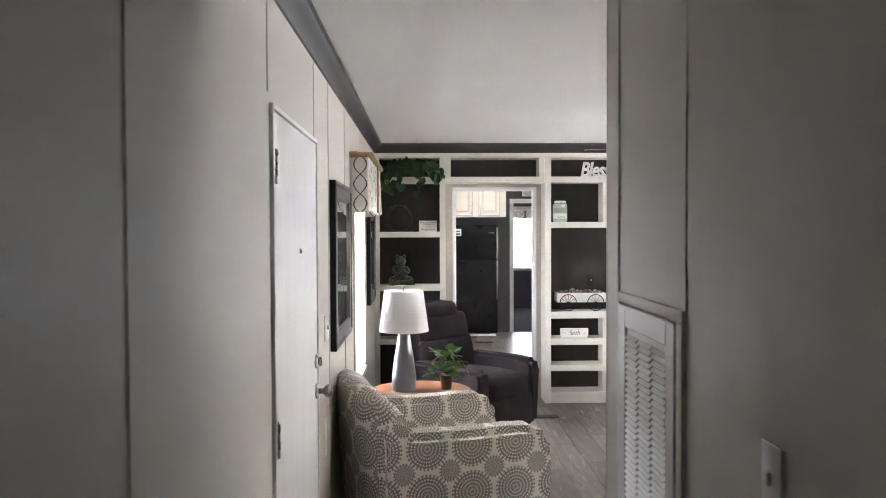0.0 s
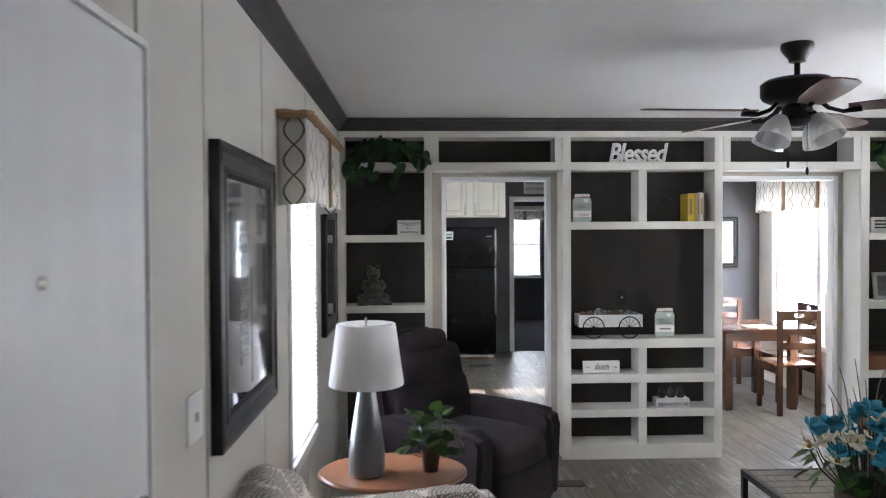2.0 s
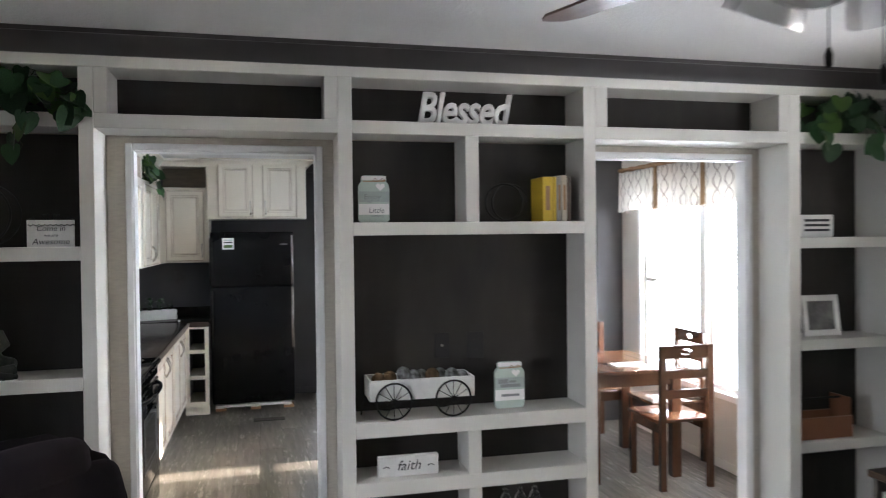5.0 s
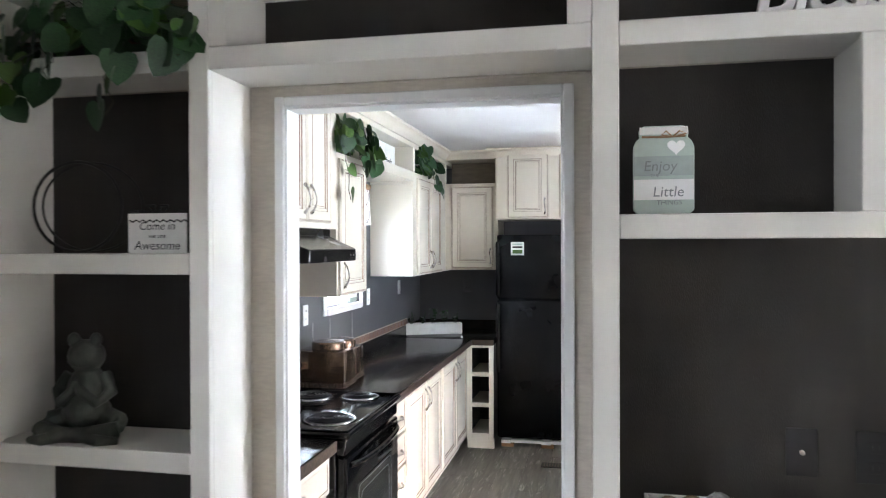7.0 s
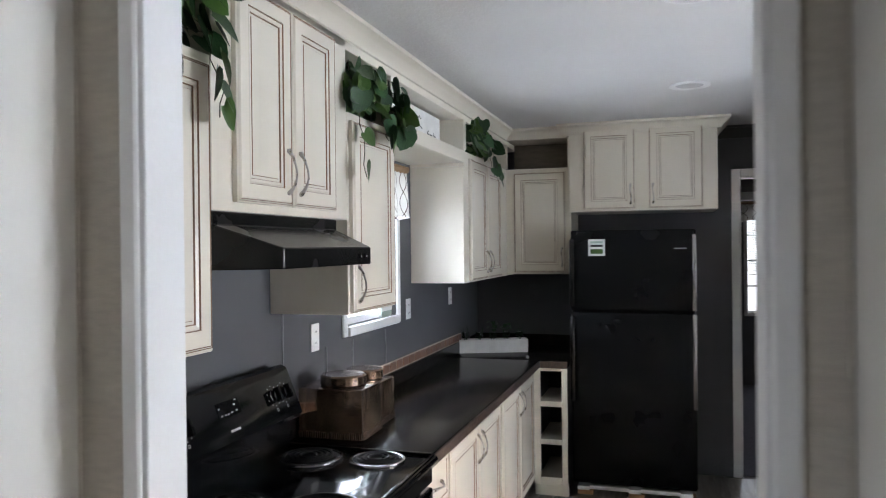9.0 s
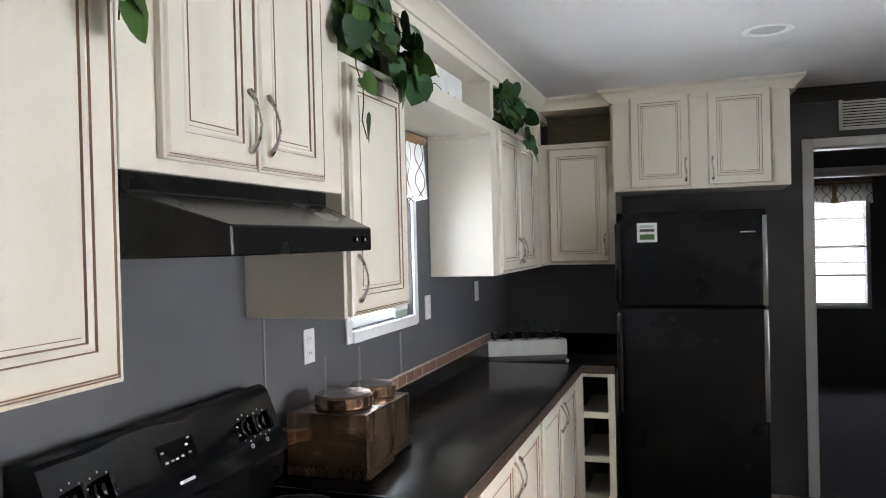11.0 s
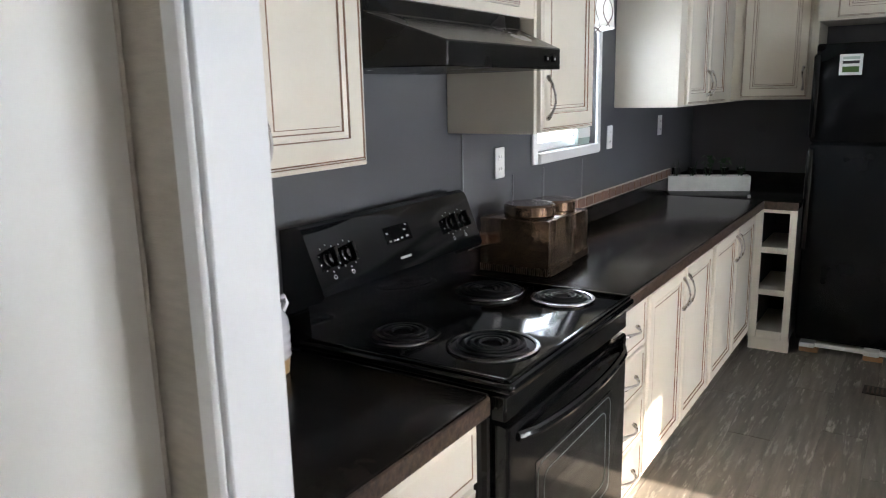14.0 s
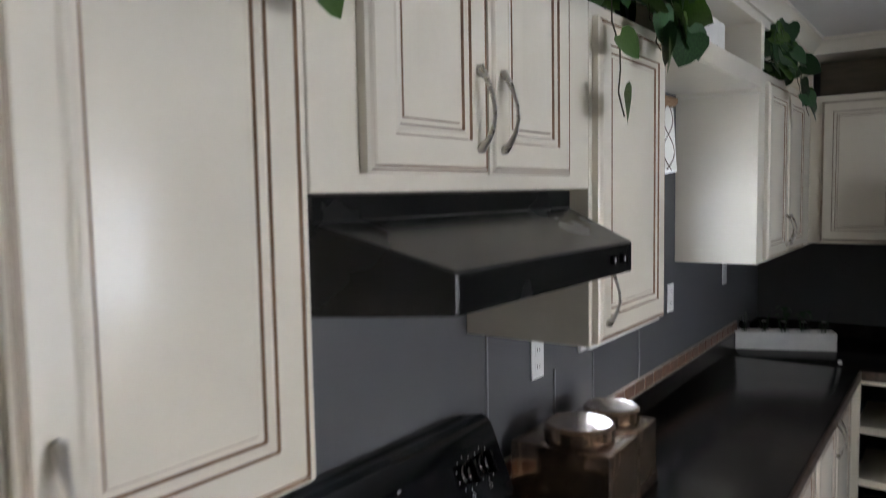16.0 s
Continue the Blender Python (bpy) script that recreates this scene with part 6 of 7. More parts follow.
# wall decor with three chalkboards
wd = thing("chalkboard_rack", pose(E, 6.38, 1.515, 0, 0, -90), "weathered wood wall rack with three chalkboards and hooks", "wall decor")
for k in range(3):
    bfr = part("board_frame", box(0.02 + k * 0.2, 0.2 + k * 0.2, -0.02, -0.001, 0.1, 0.36, 0.003), M_OLDWOOD, wd)
    part("chalkboard", box(0.04 + k * 0.2, 0.18 + k * 0.2, -0.023, -0.0195, 0.125, 0.335), M_SLATE, bfr, smooth=False)
    part("clip", box(0.09 + k * 0.2, 0.13 + k * 0.2, -0.034, -0.02, 0.325, 0.352, 0.003), M_NICKEL, bfr)
    hk = part("hook_plate", box(0.06 + k * 0.2, 0.14 + k * 0.2, -0.012, -0.001, 0.0, 0.075, 0.002), M_OLDWOOD, wd)
    part("hook", tube([(0.1 + k * 0.2, -0.012, 0.05), (0.1 + k * 0.2, -0.045, 0.045), (0.1 + k * 0.2, -0.05, 0.02), (0.1 + k * 0.2, -0.03, 0.01)], 0.006, 8), M_IRON, hk)
part("ledge", box(-0.03, 0.65, -0.075, -0.001, 0.078, 0.098, 0.002), M_OLDWOOD, wd)

# ---------------------------------------------------------------- dining set
dt = thing("dining_table", pose(3.36, 8.80, 0), "glossy brown plank dining table in the sun", "table")
for k in range(6):
    part("plank", box(-0.36 + k * 0.12, -0.242 + k * 0.12, -0.42, 0.42, 0.735, 0.76, 0.002), M_DINE, dt)
for x in (-0.34, 0.27):
    for y in (-0.40, 0.33):
        part("leg", box(x, x + 0.07, y, y + 0.07, 0, 0.734, 0.004), M_DINE, dt)
for y in (-0.385, 0.36):
    part("apron", box(-0.269, 0.269, y, y + 0.022, 0.645, 0.734, 0.003), M_DINE, dt)
for x in (-0.325, 0.305):
    part("apron", box(x, x + 0.022, -0.329, 0.329, 0.645, 0.734, 0.003), M_DINE, dt)

chair = thing("dining_chair", pose(3.60, 8.38, 0), "brown ladder-back wooden dining chair", "chair", "dining chairs")
part("seat", box(-0.205, 0.205, -0.18, 0.23, 0.435, 0.46, 0.008, 2), M_DINE, chair)
for x in (-0.195, 0.155):
    part("front_leg", box(x, x + 0.04, 0.18, 0.22, 0, 0.434, 0.004), M_DINE, chair)
    part("rear_post", prism([(x, 0), (x + 0.04, 0), (x + 0.04, 0.95), (x, 0.95)], 0.035, pose(0, -0.215, 0)), M_DINE, chair)
    part("side_rail", box(x + 0.006, x + 0.034, -0.179, 0.179, 0.37, 0.434, 0.003), M_DINE, chair)
rb = bmesh.new()
for x0, x1, z0, z1 in ((-0.154, -0.045, 0.862, 0.95), (0.045, 0.154, 0.862, 0.95), (-0.045, 0.045, 0.862, 0.888), (-0.045, 0.045, 0.926, 0.95), (-0.045, -0.03, 0.888, 0.897), (0.03, 0.045, 0.888, 0.897), (-0.045, -0.03, 0.917, 0.926), (0.03, 0.045, 0.917, 0.926)):
    add_box(rb, x0, x1, -0.206, -0.184, z0, z1)
part("top_rail", rb, M_DINE, chair, "top rail with an oval hand hole", smooth=False)
for z0, z1 in ((0.73, 0.79), (0.60, 0.66)):
    part("back_slat", box(-0.154, 0.154, -0.205, -0.185, z0, z1, 0.005), M_DINE, chair)
part("stretcher", box(-0.154, 0.154, 0.19, 0.21, 0.37, 0.434, 0.003), M_DINE, chair)
copy_thing(chair, pose(3.50, 9.40, 0, 0, 0, 180))
copy_thing(chair, pose(3.86, 8.86, 0, 0, 0, 90))
copy_thing(chair, pose(2.92, 8.92, 0, 0, 0, -90))
nk = thing("folded_napkin", pose(3.40, 8.60, 0.7605), "pale folded cloth on the dining table", "napkin")
part("cloth", box(-0.12, 0.12, -0.08, 0.08, 0, 0.008, 0.003), M_SHADE, nk)

# ---------------------------------------------------------------- shelf decor
bs = thing("word_sign", pose(1.775, 7.07, R1 + 0.0), "white cut-out script word standing in the shelf", "sign")
words("word", "Blessed", 0.165, 0.009, M_WBOX, bs, pose(0.01, 0, 0.006) @ Matrix.Diagonal((0.92, 1, 1.2, 1)), shear=0.25, bevel=0.004, space=0.93)
part("base_rail", box(-0.20, 0.20, -0.008, 0.008, 0, 0.012, 0.003), M_WBOX, bs)


M_JARB = material("jar_band_mint", (0.36, 0.42, 0.40), 0.6, 0, 0.1, 40)


def jar_sign(m, label, lines, w=0.135, h=0.175):
    """A flat jar-shaped plaque with bands, a twine bow, a heart and lettering; faces -y."""
    ob = thing("jar_plaque", m, label, "plaque", "jar plaques")
    hw = w / 2
    out = [(-hw, 0.012), (-hw + 0.012, 0), (hw - 0.012, 0), (hw, 0.012), (hw, h * 0.76), (hw - 0.006, h * 0.83), (hw - 0.015, h * 0.87), (hw - 0.013, h * 0.90), (hw - 0.013, h * 0.955), (hw - 0.024, h), (-hw + 0.024, h), (-hw + 0.013, h * 0.955), (-hw + 0.013, h * 0.90), (-hw + 0.015, h * 0.87), (-hw + 0.006, h * 0.83), (-hw, h * 0.76)]
    bm = prism(out, 0.018, pose(0, -0.009, 0))
    bmesh.ops.bevel(bm, geom=bm.edges[:], offset=0.002, segments=1, affect="EDGES")
    part("body", bm, M_JAR, ob, "pale mint painted wood")
    part("lid_band", box(-hw + 0.015, hw - 0.015, -0.0115, -0.0092, h * 0.90, h * 0.985, 0.004), M_PLASTIC, ob, "speckled white lid")
    part("band", box(-hw + 0.002, hw - 0.002, -0.0106, -0.0092, h * 0.44, h * 0.66), M_JARB, ob, smooth=False)
    part("band", box(-hw + 0.002, hw - 0.002, -0.0106, -0.0092, h * 0.17, h * 0.40), M_PLASTIC, ob, smooth=False)
    for txt, size, z, x in lines:
        words("lettering", txt, size, 0.0004, M_GREYTXT, ob, pose(x, -0.0118, z), shear=0.12)
    hb = [(0.020 * math.sin(t) ** 3, 0.0016 * (13 * math.cos(t) - 5 * math.cos(2 * t) - 2 * math.cos(3 * t) - math.cos(4 * t)) * 0.75) for t in (2 * math.pi * k / 22 for k in range(22))]
    part("heart", prism(hb, 0.003, pose(0.028, -0.016, h * 0.76)), M_PLASTIC, ob, "small white heart")
    tb = tube([(-hw + 0.02, -0.013, h * 0.875), (0, -0.0145, h * 0.87), (hw - 0.02, -0.013, h * 0.88)], 0.0025, 6)
    add_tube(tb, [(0.02, -0.015, h * 0.87), (0.035, -0.022, h * 0.93), (0.05, -0.02, h * 0.9), (0.022, -0.016, h * 0.87)], 0.0018, 5)
    add_tube(tb, [(0.02, -0.015, h * 0.87), (0.005, -0.022, h * 0.93), (-0.006, -0.02, h * 0.89), (0.02, -0.016, h * 0.87)], 0.0018, 5)
    part("twine_bow", tb, M_TAN, ob, "brown twine bow")
    return ob


jar_sign(pose(1.380, 7.085, 1.743), "mint jar-shaped plaque with twine bow and lettering", [("Enjoy", 0.034, 0.103, -0.008), ("THE", 0.011, 0.088, -0.02), ("Little", 0.034, 0.043, 0.010), ("THINGS", 0.016, 0.024, 0.012)], 0.138, 0.208)
jar2 = jar_sign(pose(2.0, 7.09, 0.885), "mint jar-shaped plaque on the media shelf", [], 0.145, 0.215)
for x0, x1, z0, z1 in ((-0.055, -0.01, 0.115, 0.135), (-0.005, 0.03, 0.118, 0.128), (-0.045, 0.05, 0.098, 0.112), (-0.04, 0.045, 0.055, 0.066)):
    part("text_bar", box(x0, x1, -0.0118, -0.0108, z0, z1), M_GREYTXT, jar2, smooth=False)

# books
x = 2.150
for w, h, mm, lb_ in ((0.052, 0.205, M_YELLOW, "thick yellow hardback book"), (0.018, 0.205, M_YELLOW, "thin yellow book"), (0.024, 0.21, M_BOOKG, "pale grey book"), (0.028, 0.212, M_PAGES, "worn tan book"), (0.02, 0.205, M_DARKWOOD, "dark brown book")):
    bk = thing("book", pose(x, 7.03, 1.743), lb_ + " upright on the shelf", "book", "books on the shelf")
    part("cover", box(0, w - 0.001, 0, 0.15, 0, h, 0.003), mm, bk)
    part("page_block", box(0.003, w - 0.004, 0.004, 0.151, h, h + 0.0008), M_PAGES, bk, smooth=False)
    if w > 0.022:
        part("spine_print", box(w * 0.3, w * 0.7, -0.0006, -0.0001, h * 0.25, h * 0.8), M_TAN, bk, smooth=False)
    x += w

for cx, r, yaw, z, nm in ((-0.19, 0.125, 10, 1.656, "black"), (1.985, 0.085, -15, 1.744, "dark")):
    rg2 = thing("ring_ornament", pose(cx, 7.09, z, 0, 0, yaw), nm + " metal double ring ornament on the shelf", "ornament", "ring ornaments")
    pts = [(r * math.sin(a), 0, r + 0.004 + r * math.cos(a)) for a in (2 * math.pi * k / 40 for k in range(40))]
    part("ring", tube(pts, 0.0045, 8, closed=True), M_IRON, rg2)
    pts = [(0.03 + r * math.sin(a), 0.03 + 0.3 * r * math.sin(a), r + 0.004 + r * math.cos(a)) for a in (2 * math.pi * k / 40 for k in range(40))]
    part("ring", tube(pts, 0.0035, 8, closed=True), M_IRON, rg2)

sg = thing("metal_sign", pose(0.100, 7.025, 1.6555), "small white metal welcome sign with scrolled top", "sign")
part("plate", box(-0.085, 0.085, -0.003, 0.003, 0, 0.105, 0.001), M_WBOX, sg)
for txt, size, z in (("Come in", 0.030, 0.062), ("we are", 0.018, 0.040), ("Awesome", 0.033, 0.010)):
    words("lettering", txt, size, 0.0003, M_SLATE, sg, pose(0, -0.0036, z), shear=0.2)
sc = bmesh.new()
for s in (-1, 1):
    add_tube(sc, [(s * (0.005 + 0.022 * t + 0.016 * t * math.cos(9 * t)), 0, 0.097 + 0.034 * math.sin(3.1 * t) + 0.006 * math.sin(9 * t)) for t in (k / 16 for k in range(17))], 0.0028, 6)
    add_tube(sc, [(s * 0.05, 0, 0.096), (s * 0.06, 0, 0.112), (s * 0.078, 0, 0.108), (s * 0.082, 0, 0.096)], 0.0028, 6)
part("scroll", sc, M_IRON, sg, "black iron scroll")
jb = bmesh.new()
for k in range(9):
    add_tube(jb, [(-0.08 + k * 0.02, -0.0035, 0.088), (-0.07 + k * 0.02, -0.0035, 0.082), (-0.06 + k * 0.02, -0.0035, 0.088)], 0.002, 5)
part("lace_edge", jb, M_IRON, sg)

# frog statue
fg = bmesh.new()


def ball(c, r, m=None):
    out = bmesh.ops.create_uvsphere(fg, u_segments=18, v_segments=12, radius=1.0)
    bmesh.ops.transform(fg, matrix=Matrix.Translation(c) @ (m or Matrix()) @ Matrix.Diagonal((*r, 1)), verts=out["verts"])


ball((0, 0, 0.10), (0.052, 0.045, 0.065))
ball((0, -0.005, 0.060), (0.062, 0.052, 0.04))
ball((0, -0.005, 0.185), (0.048, 0.042, 0.038))
ball((0, -0.03, 0.178), (0.036, 0.022, 0.018))
for s in (-1, 1):
    ball((s * 0.03, -0.012, 0.222), (0.016, 0.016, 0.017))
    add_tube(fg, [(s * 0.047, 0, 0.142), (s * 0.072, -0.015, 0.105), (s * 0.05, -0.045, 0.085), (s * 0.01, -0.056, 0.115), (s * 0.004, -0.055, 0.138)], [0.018, 0.017, 0.013, 0.011, 0.006], 10)
    add_tube(fg, [(s * 0.035, 0.0, 0.045), (s * 0.095, -0.02, 0.035), (s * 0.105, -0.045, 0.025), (s * 0.03, -0.07, 0.02), (s * -0.03, -0.072, 0.022)], [0.03, 0.026, 0.02, 0.017, 0.012], 10)
    add_tube(fg, [(s * 0.02, -0.075, 0.016), (s * 0.075, -0.085, 0.010), (s * 0.12, -0.07, 0.006)], [0.012, 0.014, 0.008], 8)
add_box(fg, -0.075, 0.075, -0.075, 0.05, 0.0, 0.014, 0.006, 2)
frog = tagged(part("frog_statue", fg, M_FROG), "dark green meditating frog statue on the shelf", "statue")
rm = frog.modifiers.new("skin", "REMESH")
rm.mode, rm.voxel_size, rm.use_smooth_shade = "VOXEL", 0.0035, True
frog.matrix_world = pose(-0.165, 7.095, 1.1445, 0, 0, 8) @ Matrix.Diagonal((1.05, 1.1, 1.22, 1))

# wagon
wg = thing("wagon_planter", pose(1.575, 7.09, 0.885), "white wooden toy wagon with black spoked wheels full of ornament balls", "wagon")
for x0, x1, y0, y1 in ((-0.235, 0.235, -0.085, -0.075), (-0.235, 0.235, 0.075, 0.085), (-0.235, -0.225, -0.0748, 0.0748), (0.225, 0.235, -0.0748, 0.0748)):
    part("board", box(x0, x1, y0, y1, 0.085, 0.175, 0.002), M_WBOX, wg)
part("bed", box(-0.224, 0.224, -0.0748, 0.0748, 0.086, 0.098), M_WBOX, wg, smooth=False)
for x in (-0.13, 0.135):
    part("axle", tube([(x, -0.098, 0.083), (x, 0.098, 0.083)], 0.005, 8), M_IRON, wg)
    for y in (-0.095, 0.095):
        wh = part("wheel", tube([(x + 0.078 * math.sin(a), y, 0.083 + 0.078 * math.cos(a)) for a in (2 * math.pi * k / 28 for k in range(28))], 0.0045, 6, closed=True), M_IRON, wg, "black spoked wheel")
        spb = bmesh.new()
        for k in range(12):
            a = math.pi * k / 6
            add_tube(spb, [(x, y, 0.083), (x + 0.077 * math.sin(a), y, 0.083 + 0.077 * math.cos(a))], 0.0018, 5)
        add_tube(spb, [(x, y - 0.006, 0.083), (x, y + 0.006, 0.083)], 0.012, 10)
        part("spokes", spb, M_IRON, wh)
part("tongue", tube([(-0.235, 0, 0.09), (-0.26, -0.02, 0.06), (-0.265, -0.03, 0.02)], 0.004, 6), M_IRON, wg)
rnd = random.Random(4)
M_YARN = material("ornament_yarn", (0.36, 0.37, 0.36), 0.8, 0, 0.7, 45, 0.6, 90, 0.3, second=(0.06, 0.055, 0.05))
M_RAFFIA = material("raffia_brown", (0.20, 0.12, 0.06), 0.8, 0, 0.5, 40, 0.6, 90)
for k, (x, z) in enumerate(((-0.075, 0.178), (-0.13, 0.155), (-0.03, 0.162), (0.015, 0.155), (0.055, 0.165), (0.10, 0.158), (0.145, 0.162), (-0.18, 0.15), (0.19, 0.15))):
    ob_b = bmesh.new()
    bmesh.ops.create_icosphere(ob_b, subdivisions=2, radius=0.03)
    for j in range(5):
        q = Euler((rnd.uniform(0, 3), rnd.uniform(0, 3), 0)).to_matrix()
        add_tube(ob_b, [q @ Vector((0.0305 * math.cos(a), 0.0305 * math.sin(a), 0)) for a in (2 * math.pi * i / 14 for i in range(14))], 0.002, 4, closed=True)
    o = tagged(part("ornament_ball", ob_b, M_RAFFIA if k in (1, 4, 7) else M_YARN), "wrapped twine ornament ball in the wagon", "ornament", "wagon ornaments")
    o.matrix_world = pose(1.575 + x, 7.085 + (0.02 if k % 2 else -0.02), 0.885 + z + 0.012)

fs = thing("block_sign", pose(1.515, 7.06, 0.626), "white block sign with a script word", "sign")
part("block", box(-0.135, 0.135, -0.015, 0.015, 0, 0.088, 0.003), M_WBOX, fs)
words("lettering", "faith", 0.062, 0.0004, M_INK, fs, pose(0, -0.0155, 0.026), shear=0.3)
for s in (-1, 1):
    part("flourish", tube([(s * 0.085, -0.0156, 0.04), (s * 0.1, -0.0156, 0.046), (s * 0.115, -0.0156, 0.04)], 0.002, 5), M_INK, fs)

bh = thing("bottle_caddy", pose(2.045, 7.08, 0.37), "white slatted stand holding three small glass bottles", "caddy")
part("top_board", box(-0.125, 0.125, -0.05, 0.05, 0.05, 0.062, 0.002), M_WBOX, bh)
for x0 in (-0.125, 0.113):
    part("end_board", box(x0, x0 + 0.012, -0.05, 0.05, 0, 0.0495, 0.002), M_WBOX, bh)
part("front_slat", box(-0.1125, 0.1125, -0.05, -0.042, 0.03, 0.0495, 0.001), M_WBOX, bh)
M_CLEAR = glass_material("clear_glass", (0.92, 0.95, 0.95), 0.03)
for k in range(3):
    b = thing("glass_bottle", pose(1.975 + k * 0.07, 7.08, 0.4325), "small clear glass bottle on the white stand", "bottle", "caddy bottles")
    part("glass", lathe([(0.024, 0), (0.027, 0.01), (0.027, 0.045), (0.014, 0.062), (0.013, 0.078), (0.016, 0.082)], 16), M_CLEAR, b)

# far column: sign, photo, crate
s3 = thing("small_sign", pose(3.66, 7.08, 1.6555), "small white lettered sign in the far shelf", "sign")
part("plate", box(-0.10, 0.10, -0.01, 0.01, 0, 0.115, 0.002), M_WBOX, s3)
for z in (0.03, 0.055, 0.08):
    part("text_bar", box(-0.075, 0.075, -0.0112, -0.0102, z, z + 0.012), M_SLATE, s3, smooth=False)
ph = thing("photo_frame", pose(3.60, 7.10, 1.1445, -8), "white photo frame with a grey picture on the far shelf", "photo frame")
bm = bmesh.new()
add_panel(bm, 0.22, 0.21, 0.016, [(0, 0, 0), (0, 0.016, 0), (0.028, 0.016, 0), (0.03, 0.012, 0)])
part("frame", bm, M_WBOX, ph)
part("photo", box(0.031, 0.189, -0.0135, -0.0125, 0.031, 0.179), M_PICT, ph, smooth=False)
cr = thing("wooden_tray", pose(3.68, 7.10, 0.631), "reddish wooden tray box with wire handle on the far shelf", "tray")
part("front_board", box(-0.17, 0.15, -0.08, -0.07, 0, 0.11, 0.002), M_TABLE, cr)
part("rear_board", box(-0.17, 0.15, 0.07, 0.08, 0, 0.11, 0.002), M_TABLE, cr)
for x0 in (-0.17, 0.14):
    part("end_board", box(x0, x0 + 0.01, -0.0695, 0.0695, 0, 0.20, 0.002), M_TABLE, cr)
part("bottom", box(-0.159, 0.139, -0.0695, 0.0695, 0, 0.01), M_TABLE, cr, smooth=False)
part("handle_bar", tube([(-0.165, 0, 0.19), (0.145, 0, 0.19)], 0.006, 8), M_IRON, cr)

# ---------------------------------------------------------------- kitchen things
def canister(m, w, d, h, label):
    ob = thing("canister", m, label, "canister", "copper canisters")
    part("body", box(0, w, 0, d, 0, h, 0.008, 2), M_COPPER, ob)
    fr2 = bmesh.new()
    rnd = random.Random(int(w * 1000))
    n = int(w / 0.008)
    for k in range(n):
        add_tube(fr2, [(0.004 + k * 0.008, -0.002, 0.028 + rnd.uniform(-0.004, 0.004)), (0.004 + k * 0.008 + rnd.uniform(-0.003, 0.003), -0.003, 0.004)], 0.0022, 4)
    n = int(d / 0.008)
    for k in range(n):
        add_tube(fr2, [(w + 0.002, 0.004 + k * 0.008, 0.03 + rnd.uniform(-0.004, 0.004)), (w + 0.003, 0.004 + k * 0.008, 0.004)], 0.0022, 4)
    for k in range(int(h / 0.011)):
        add_tube(fr2, [(w - 0.002, -0.002, 0.01 + k * 0.011), (w + 0.004, 0.004, 0.016 + k * 0.011)], 0.0035, 4)
    part("dripped_edge", fr2, M_EDGE, ob, "bumpy dripped glaze edging")
    part("lid", lathe([(w * 0.32, 0), (w * 0.34, 0.006), (w * 0.34, 0.038), (w * 0.31, 0.045), (w * 0.26, 0.044)], 28, pose(w * 0.55, d * 0.5, h)), M_COPPER, ob, "round copper lid")
    return ob


canister(pose(-0.38, 9.03, 0.9005, 0, 0, 2), 0.275, 0.21, 0.20, "square copper-glazed canister with round lid on the counter")
canister(pose(-0.37, 9.285, 0.9005, 0, 0, 2), 0.24, 0.17, 0.185, "smaller square copper-glazed canister behind the first")

pi_ = thing("stoneware_pitcher", pose(-0.315, 7.905, 0.9005) @ Matrix.Diagonal((1.22, 1.22, 1.08, 1)), "white glazed stoneware jug with tan base on the counter", "pitcher")
part("body", lathe([(0.044, 0), (0.047, 0.002), (0.05, 0.035)], 28), M_PITCHB, pi_, "unglazed tan foot")
prof = [(0.0505, 0.035)] + [(0.052 + 0.0012 * math.sin(k * 1.9), 0.035 + k * 0.006) for k in range(1, 14)] + [(0.049, 0.125), (0.042, 0.138), (0.039, 0.150), (0.042, 0.161), (0.038, 0.161), (0.035, 0.148), (0.037, 0.12), (0.02, 0.06)]
part("glazed_body", lathe(prof, 28), M_PITCH, pi_, "ribbed white glaze")
part("handle", tube([(0.0, 0.038, 0.152), (0.0, 0.060, 0.158), (0.0, 0.067, 0.142), (0.0, 0.050, 0.118)], 0.0065, 8), M_PITCH, pi_)

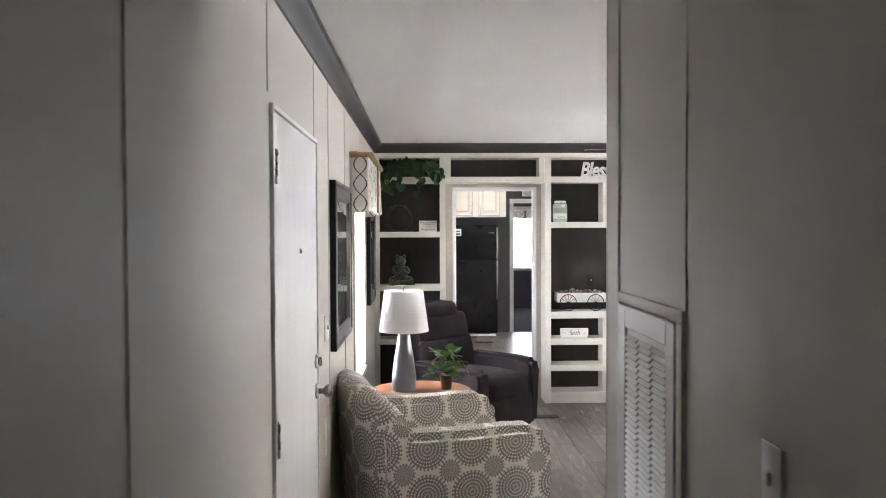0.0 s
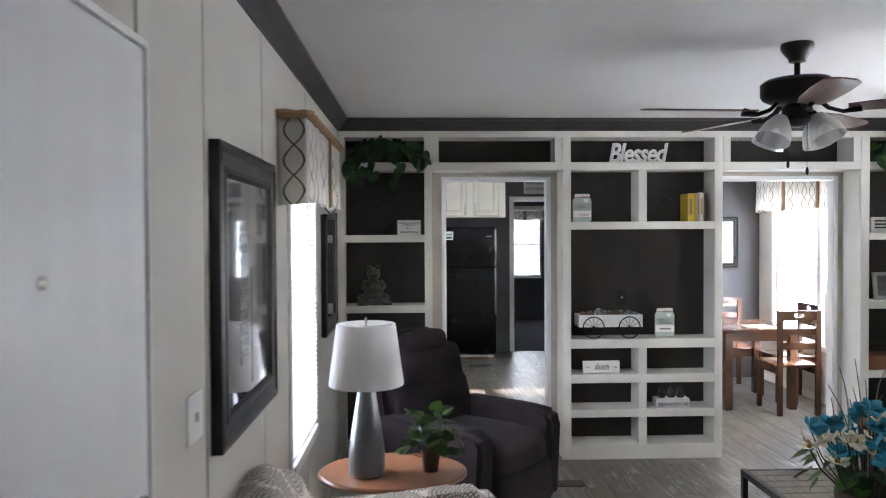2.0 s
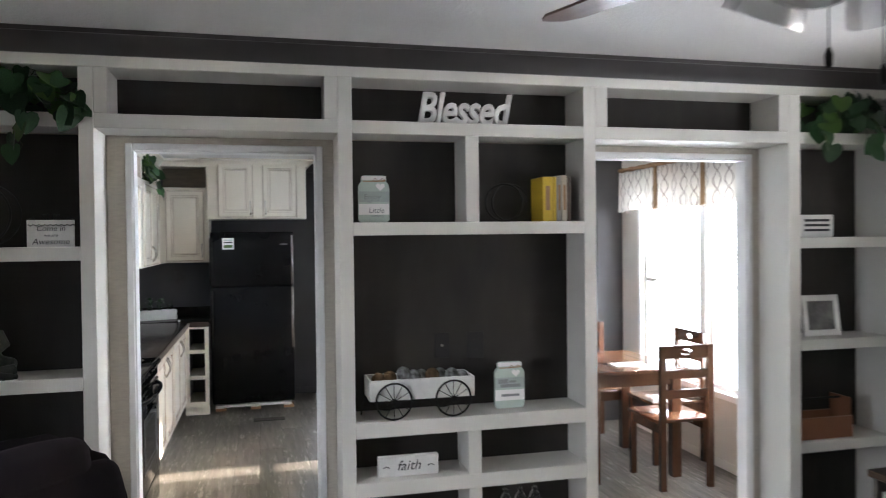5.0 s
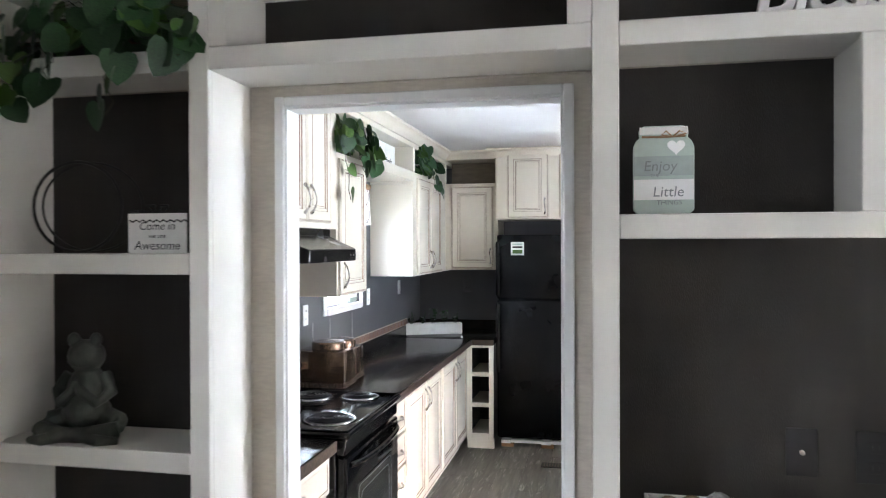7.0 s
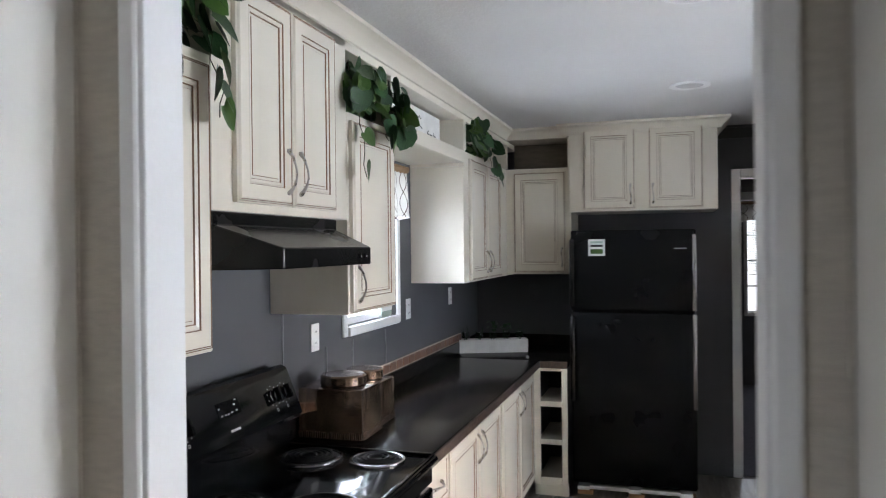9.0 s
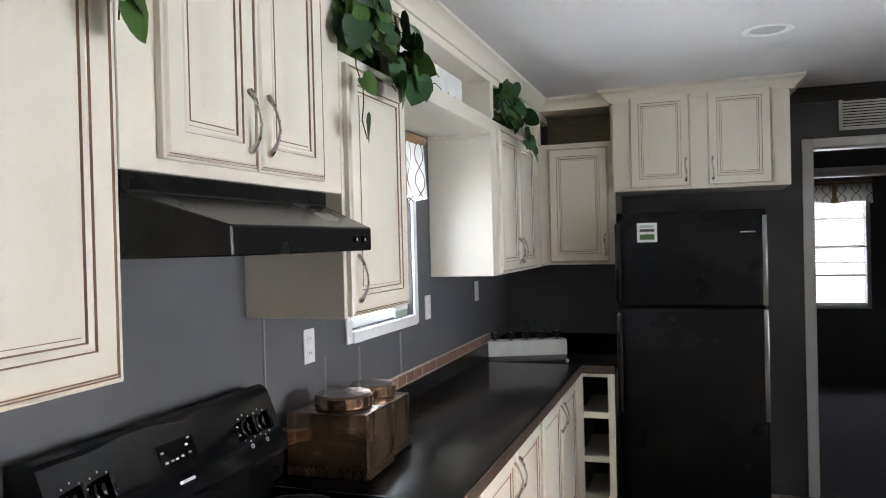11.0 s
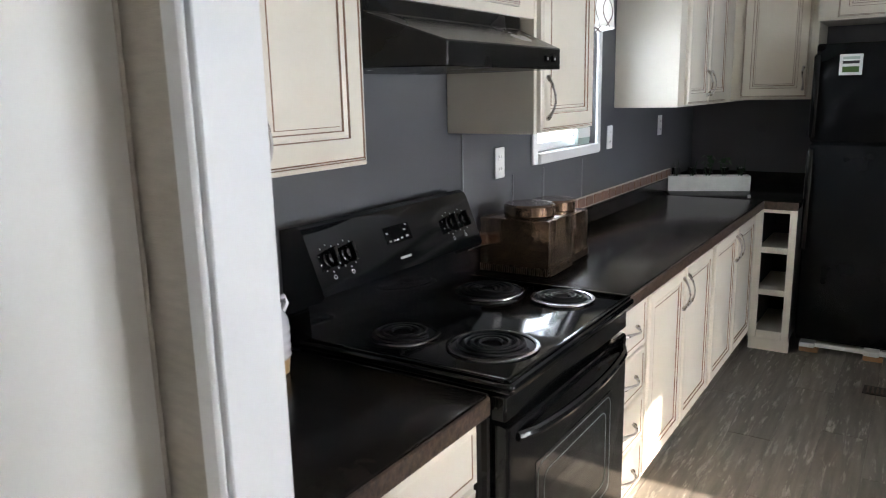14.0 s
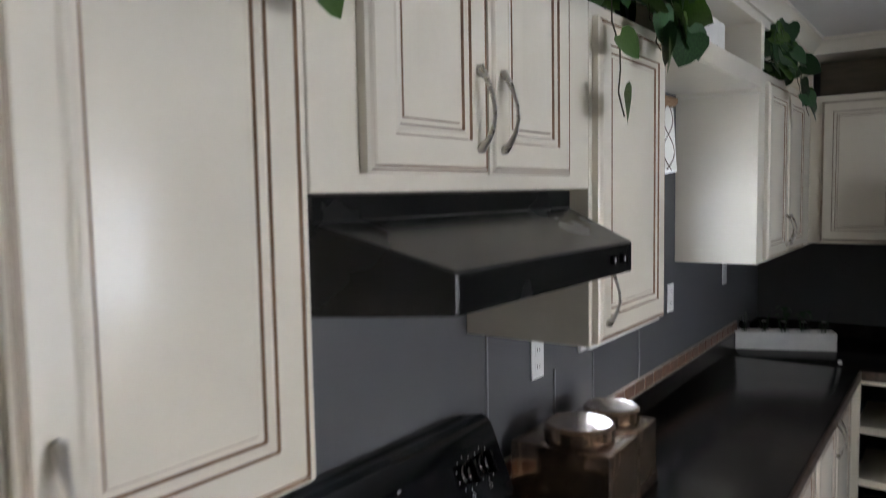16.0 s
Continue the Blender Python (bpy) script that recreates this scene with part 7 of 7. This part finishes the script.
pl = thing("herb_planter", pose(-0.388, 11.40, 0.9005, 0, 0, 22), "long white box planter with small glass pots", "planter")
part("front_board", box(0, 0.49, 0, 0.008, 0, 0.095, 0.002), M_WBOX, pl)
part("rear_board", box(0, 0.49, 0.09, 0.098, 0, 0.095, 0.002), M_WBOX, pl)
for x0 in (0, 0.482):
    part("end_board", box(x0, x0 + 0.008, 0.0085, 0.0895, 0, 0.095, 0.002), M_WBOX, pl)
part("bottom", box(0.0085, 0.4815, 0.0085, 0.0895, 0, 0.008), M_WBOX, pl, smooth=False)
rnd = random.Random(21)
for k in range(5):
    p0 = pose(-0.388, 11.40, 0.9005, 0, 0, 22) @ pose(0.05 + k * 0.097, 0.048, 0.0085)
    g = thing("glass_pot", p0, "small glass pot with a green sprig in the planter", "pot", "planter pots")
    part("glass", lathe([(0.026, 0), (0.028, 0.1), (0.026, 0.135), (0.024, 0.135)], 16), M_CLEAR, g)
    sp = bmesh.new()
    for j in range(6):
        a = rnd.uniform(0, 6.28)
        add_tube(sp, [(0, 0, 0.02), (0.01 * math.cos(a), 0.01 * math.sin(a), 0.1), (0.03 * math.cos(a), 0.03 * math.sin(a), rnd.uniform(0.14, 0.2))], 0.0016, 4)
    part("sprig", sp, M_LEAF, g)
    if k in (2, 3):
        for j in range(8):
            lf = new("leaf", LEAF)
            a = rnd.uniform(0, 6.28)
            lf.parent = g
            lf.matrix_basis = pose(0.025 * math.cos(a), 0.025 * math.sin(a), rnd.uniform(0.15, 0.21), rnd.uniform(-80, -20), 0, math.degrees(a) + 90) @ Matrix.Scale(0.028, 4)
bl = thing("drawer_knob_loose", pose(0.115, 11.30, 0.9005), "tiny white knob lying on the counter", "knob")
part("knob", lathe([(0.008, 0), (0.01, 0.01), (0.006, 0.018)], 12), M_PLASTIC, bl)

ws = thing("canvas_sign", pose(W + 0.22, 9.50, 2.2005, 0, 0, 90), "long white sign with dark script in the cubby over the window", "sign")
part("board", box(0, 0.82, -0.01, 0.01, 0, 0.165, 0.002), M_WBOX, ws)
words("lettering", "family", 0.062, 0.0004, M_SLATE, ws, pose(0.66, -0.0108, 0.03), shear=0.3)
for k, (a, b, z) in enumerate(((0.06, 0.30, 0.115), (0.10, 0.52, 0.075), (0.34, 0.50, 0.12))):
    part("script_bar", tube([(a + (b - a) * t / 10, -0.0105, z + 0.008 * math.sin(t * 2.3 + k)) for t in range(11)], 0.0022, 5), M_SLATE, ws)
wc = jar_sign(pose(W + 0.012, 10.02, 1.2905, 0, 0, 90), "pale green jar plaque standing on the kitchen window sill", [], 0.14, 0.19)

# recessed light and vent
for rx, ry in ((1.145, 10.46), (1.12, 8.97)):
    rl = thing("recessed_light", pose(rx, ry, CZ), "white recessed ceiling light, unlit", "ceiling light", "recessed lights")
    part("trim_ring", lathe([(0.102, 0), (0.104, -0.006), (0.084, -0.010), (0.072, -0.003)], 36), M_PLASTIC, rl)
    part("lens", lathe([(0.070, -0.0032), (0.045, -0.006), (0.01, -0.007)], 24), M_FROST, rl)
vt = thing("wall_vent", pose(1.66, BACK, 2.225), "white louvred return vent over the end doorway", "vent")
for x0, x1, z0, z1 in ((0, 0.02, 0, 0.2), (0.36, 0.38, 0, 0.2), (0.02, 0.36, 0, 0.02), (0.02, 0.36, 0.18, 0.2)):
    part("frame", box(x0, x1, -0.014, -0.001, z0, z1, 0.002), M_PLASTIC, vt)
part("backing", box(0.02, 0.36, -0.003, -0.001, 0.02, 0.18), M_PLATED, vt, smooth=False)
for k in range(9):
    part("slat", box(0.0205, 0.3595, -0.012, -0.004, 0.026 + k * 0.017, 0.036 + k * 0.017), M_PLASTIC, vt, smooth=False)

# baseboards
for nm, a in (("baseboard_west", (W, W + 0.01, -2.0, 2.12)), ("baseboard_west", (W, W + 0.01, 3.10, F)), ("baseboard_hall", (HALLX - 0.01, HALLX, -2.0, 1.62)), ("baseboard_east", (E - 0.01, E, 2.32, F)), ("baseboard_dining", (E - 0.01, E, KF + 0.02, DIN))):
    tagged(part(nm, box(a[0], a[1], a[2], a[3], 0.001, 0.07, 0.003), M_TRIM), "cream baseboard", "baseboard", kind="structure")
tagged(part("baseboard_end", box(1.21, 1.44, BACK - 0.01, BACK, 0.001, 0.07, 0.003), M_GREY), "grey baseboard", "baseboard", kind="structure")

# ---------------------------------------------------------------- floor planks
PW, PL = 0.1815, 1.22
half = {}


def plank(x, y0, y1):
    key = round(y1 - y0, 3)
    if key not in half:
        b = bmesh.new()
        add_box(b, 0.0008, PW - 0.0008, 0.0008, key - 0.0008, -0.005, 0.0, 0.0012)
        me = bpy.data.meshes.new("plank")
        b.to_mesh(me)
        b.free()
        me.materials.append(M_PLANK)
        half[key] = me
    o = new("plank", half[key])
    o.parent = floor
    o.location = (x, y0, 0)


cols = int((E - W) / PW) + 1
for c in range(cols):
    x = W + c * PW
    if x + PW > E + 0.1:
        continue
    y = 1.0 - (0.0, 0.48, 0.86, 0.24, 0.70)[c % 5] * 1.0
    while y < BACK - 0.02:
        e = min(y + PL, BACK)
        if not (x > HALLX and e < 2.3) and not (x > 2.7 and y > DIN + 0.1):
            plank(x, round(y, 3), round(e, 3))
        y = e
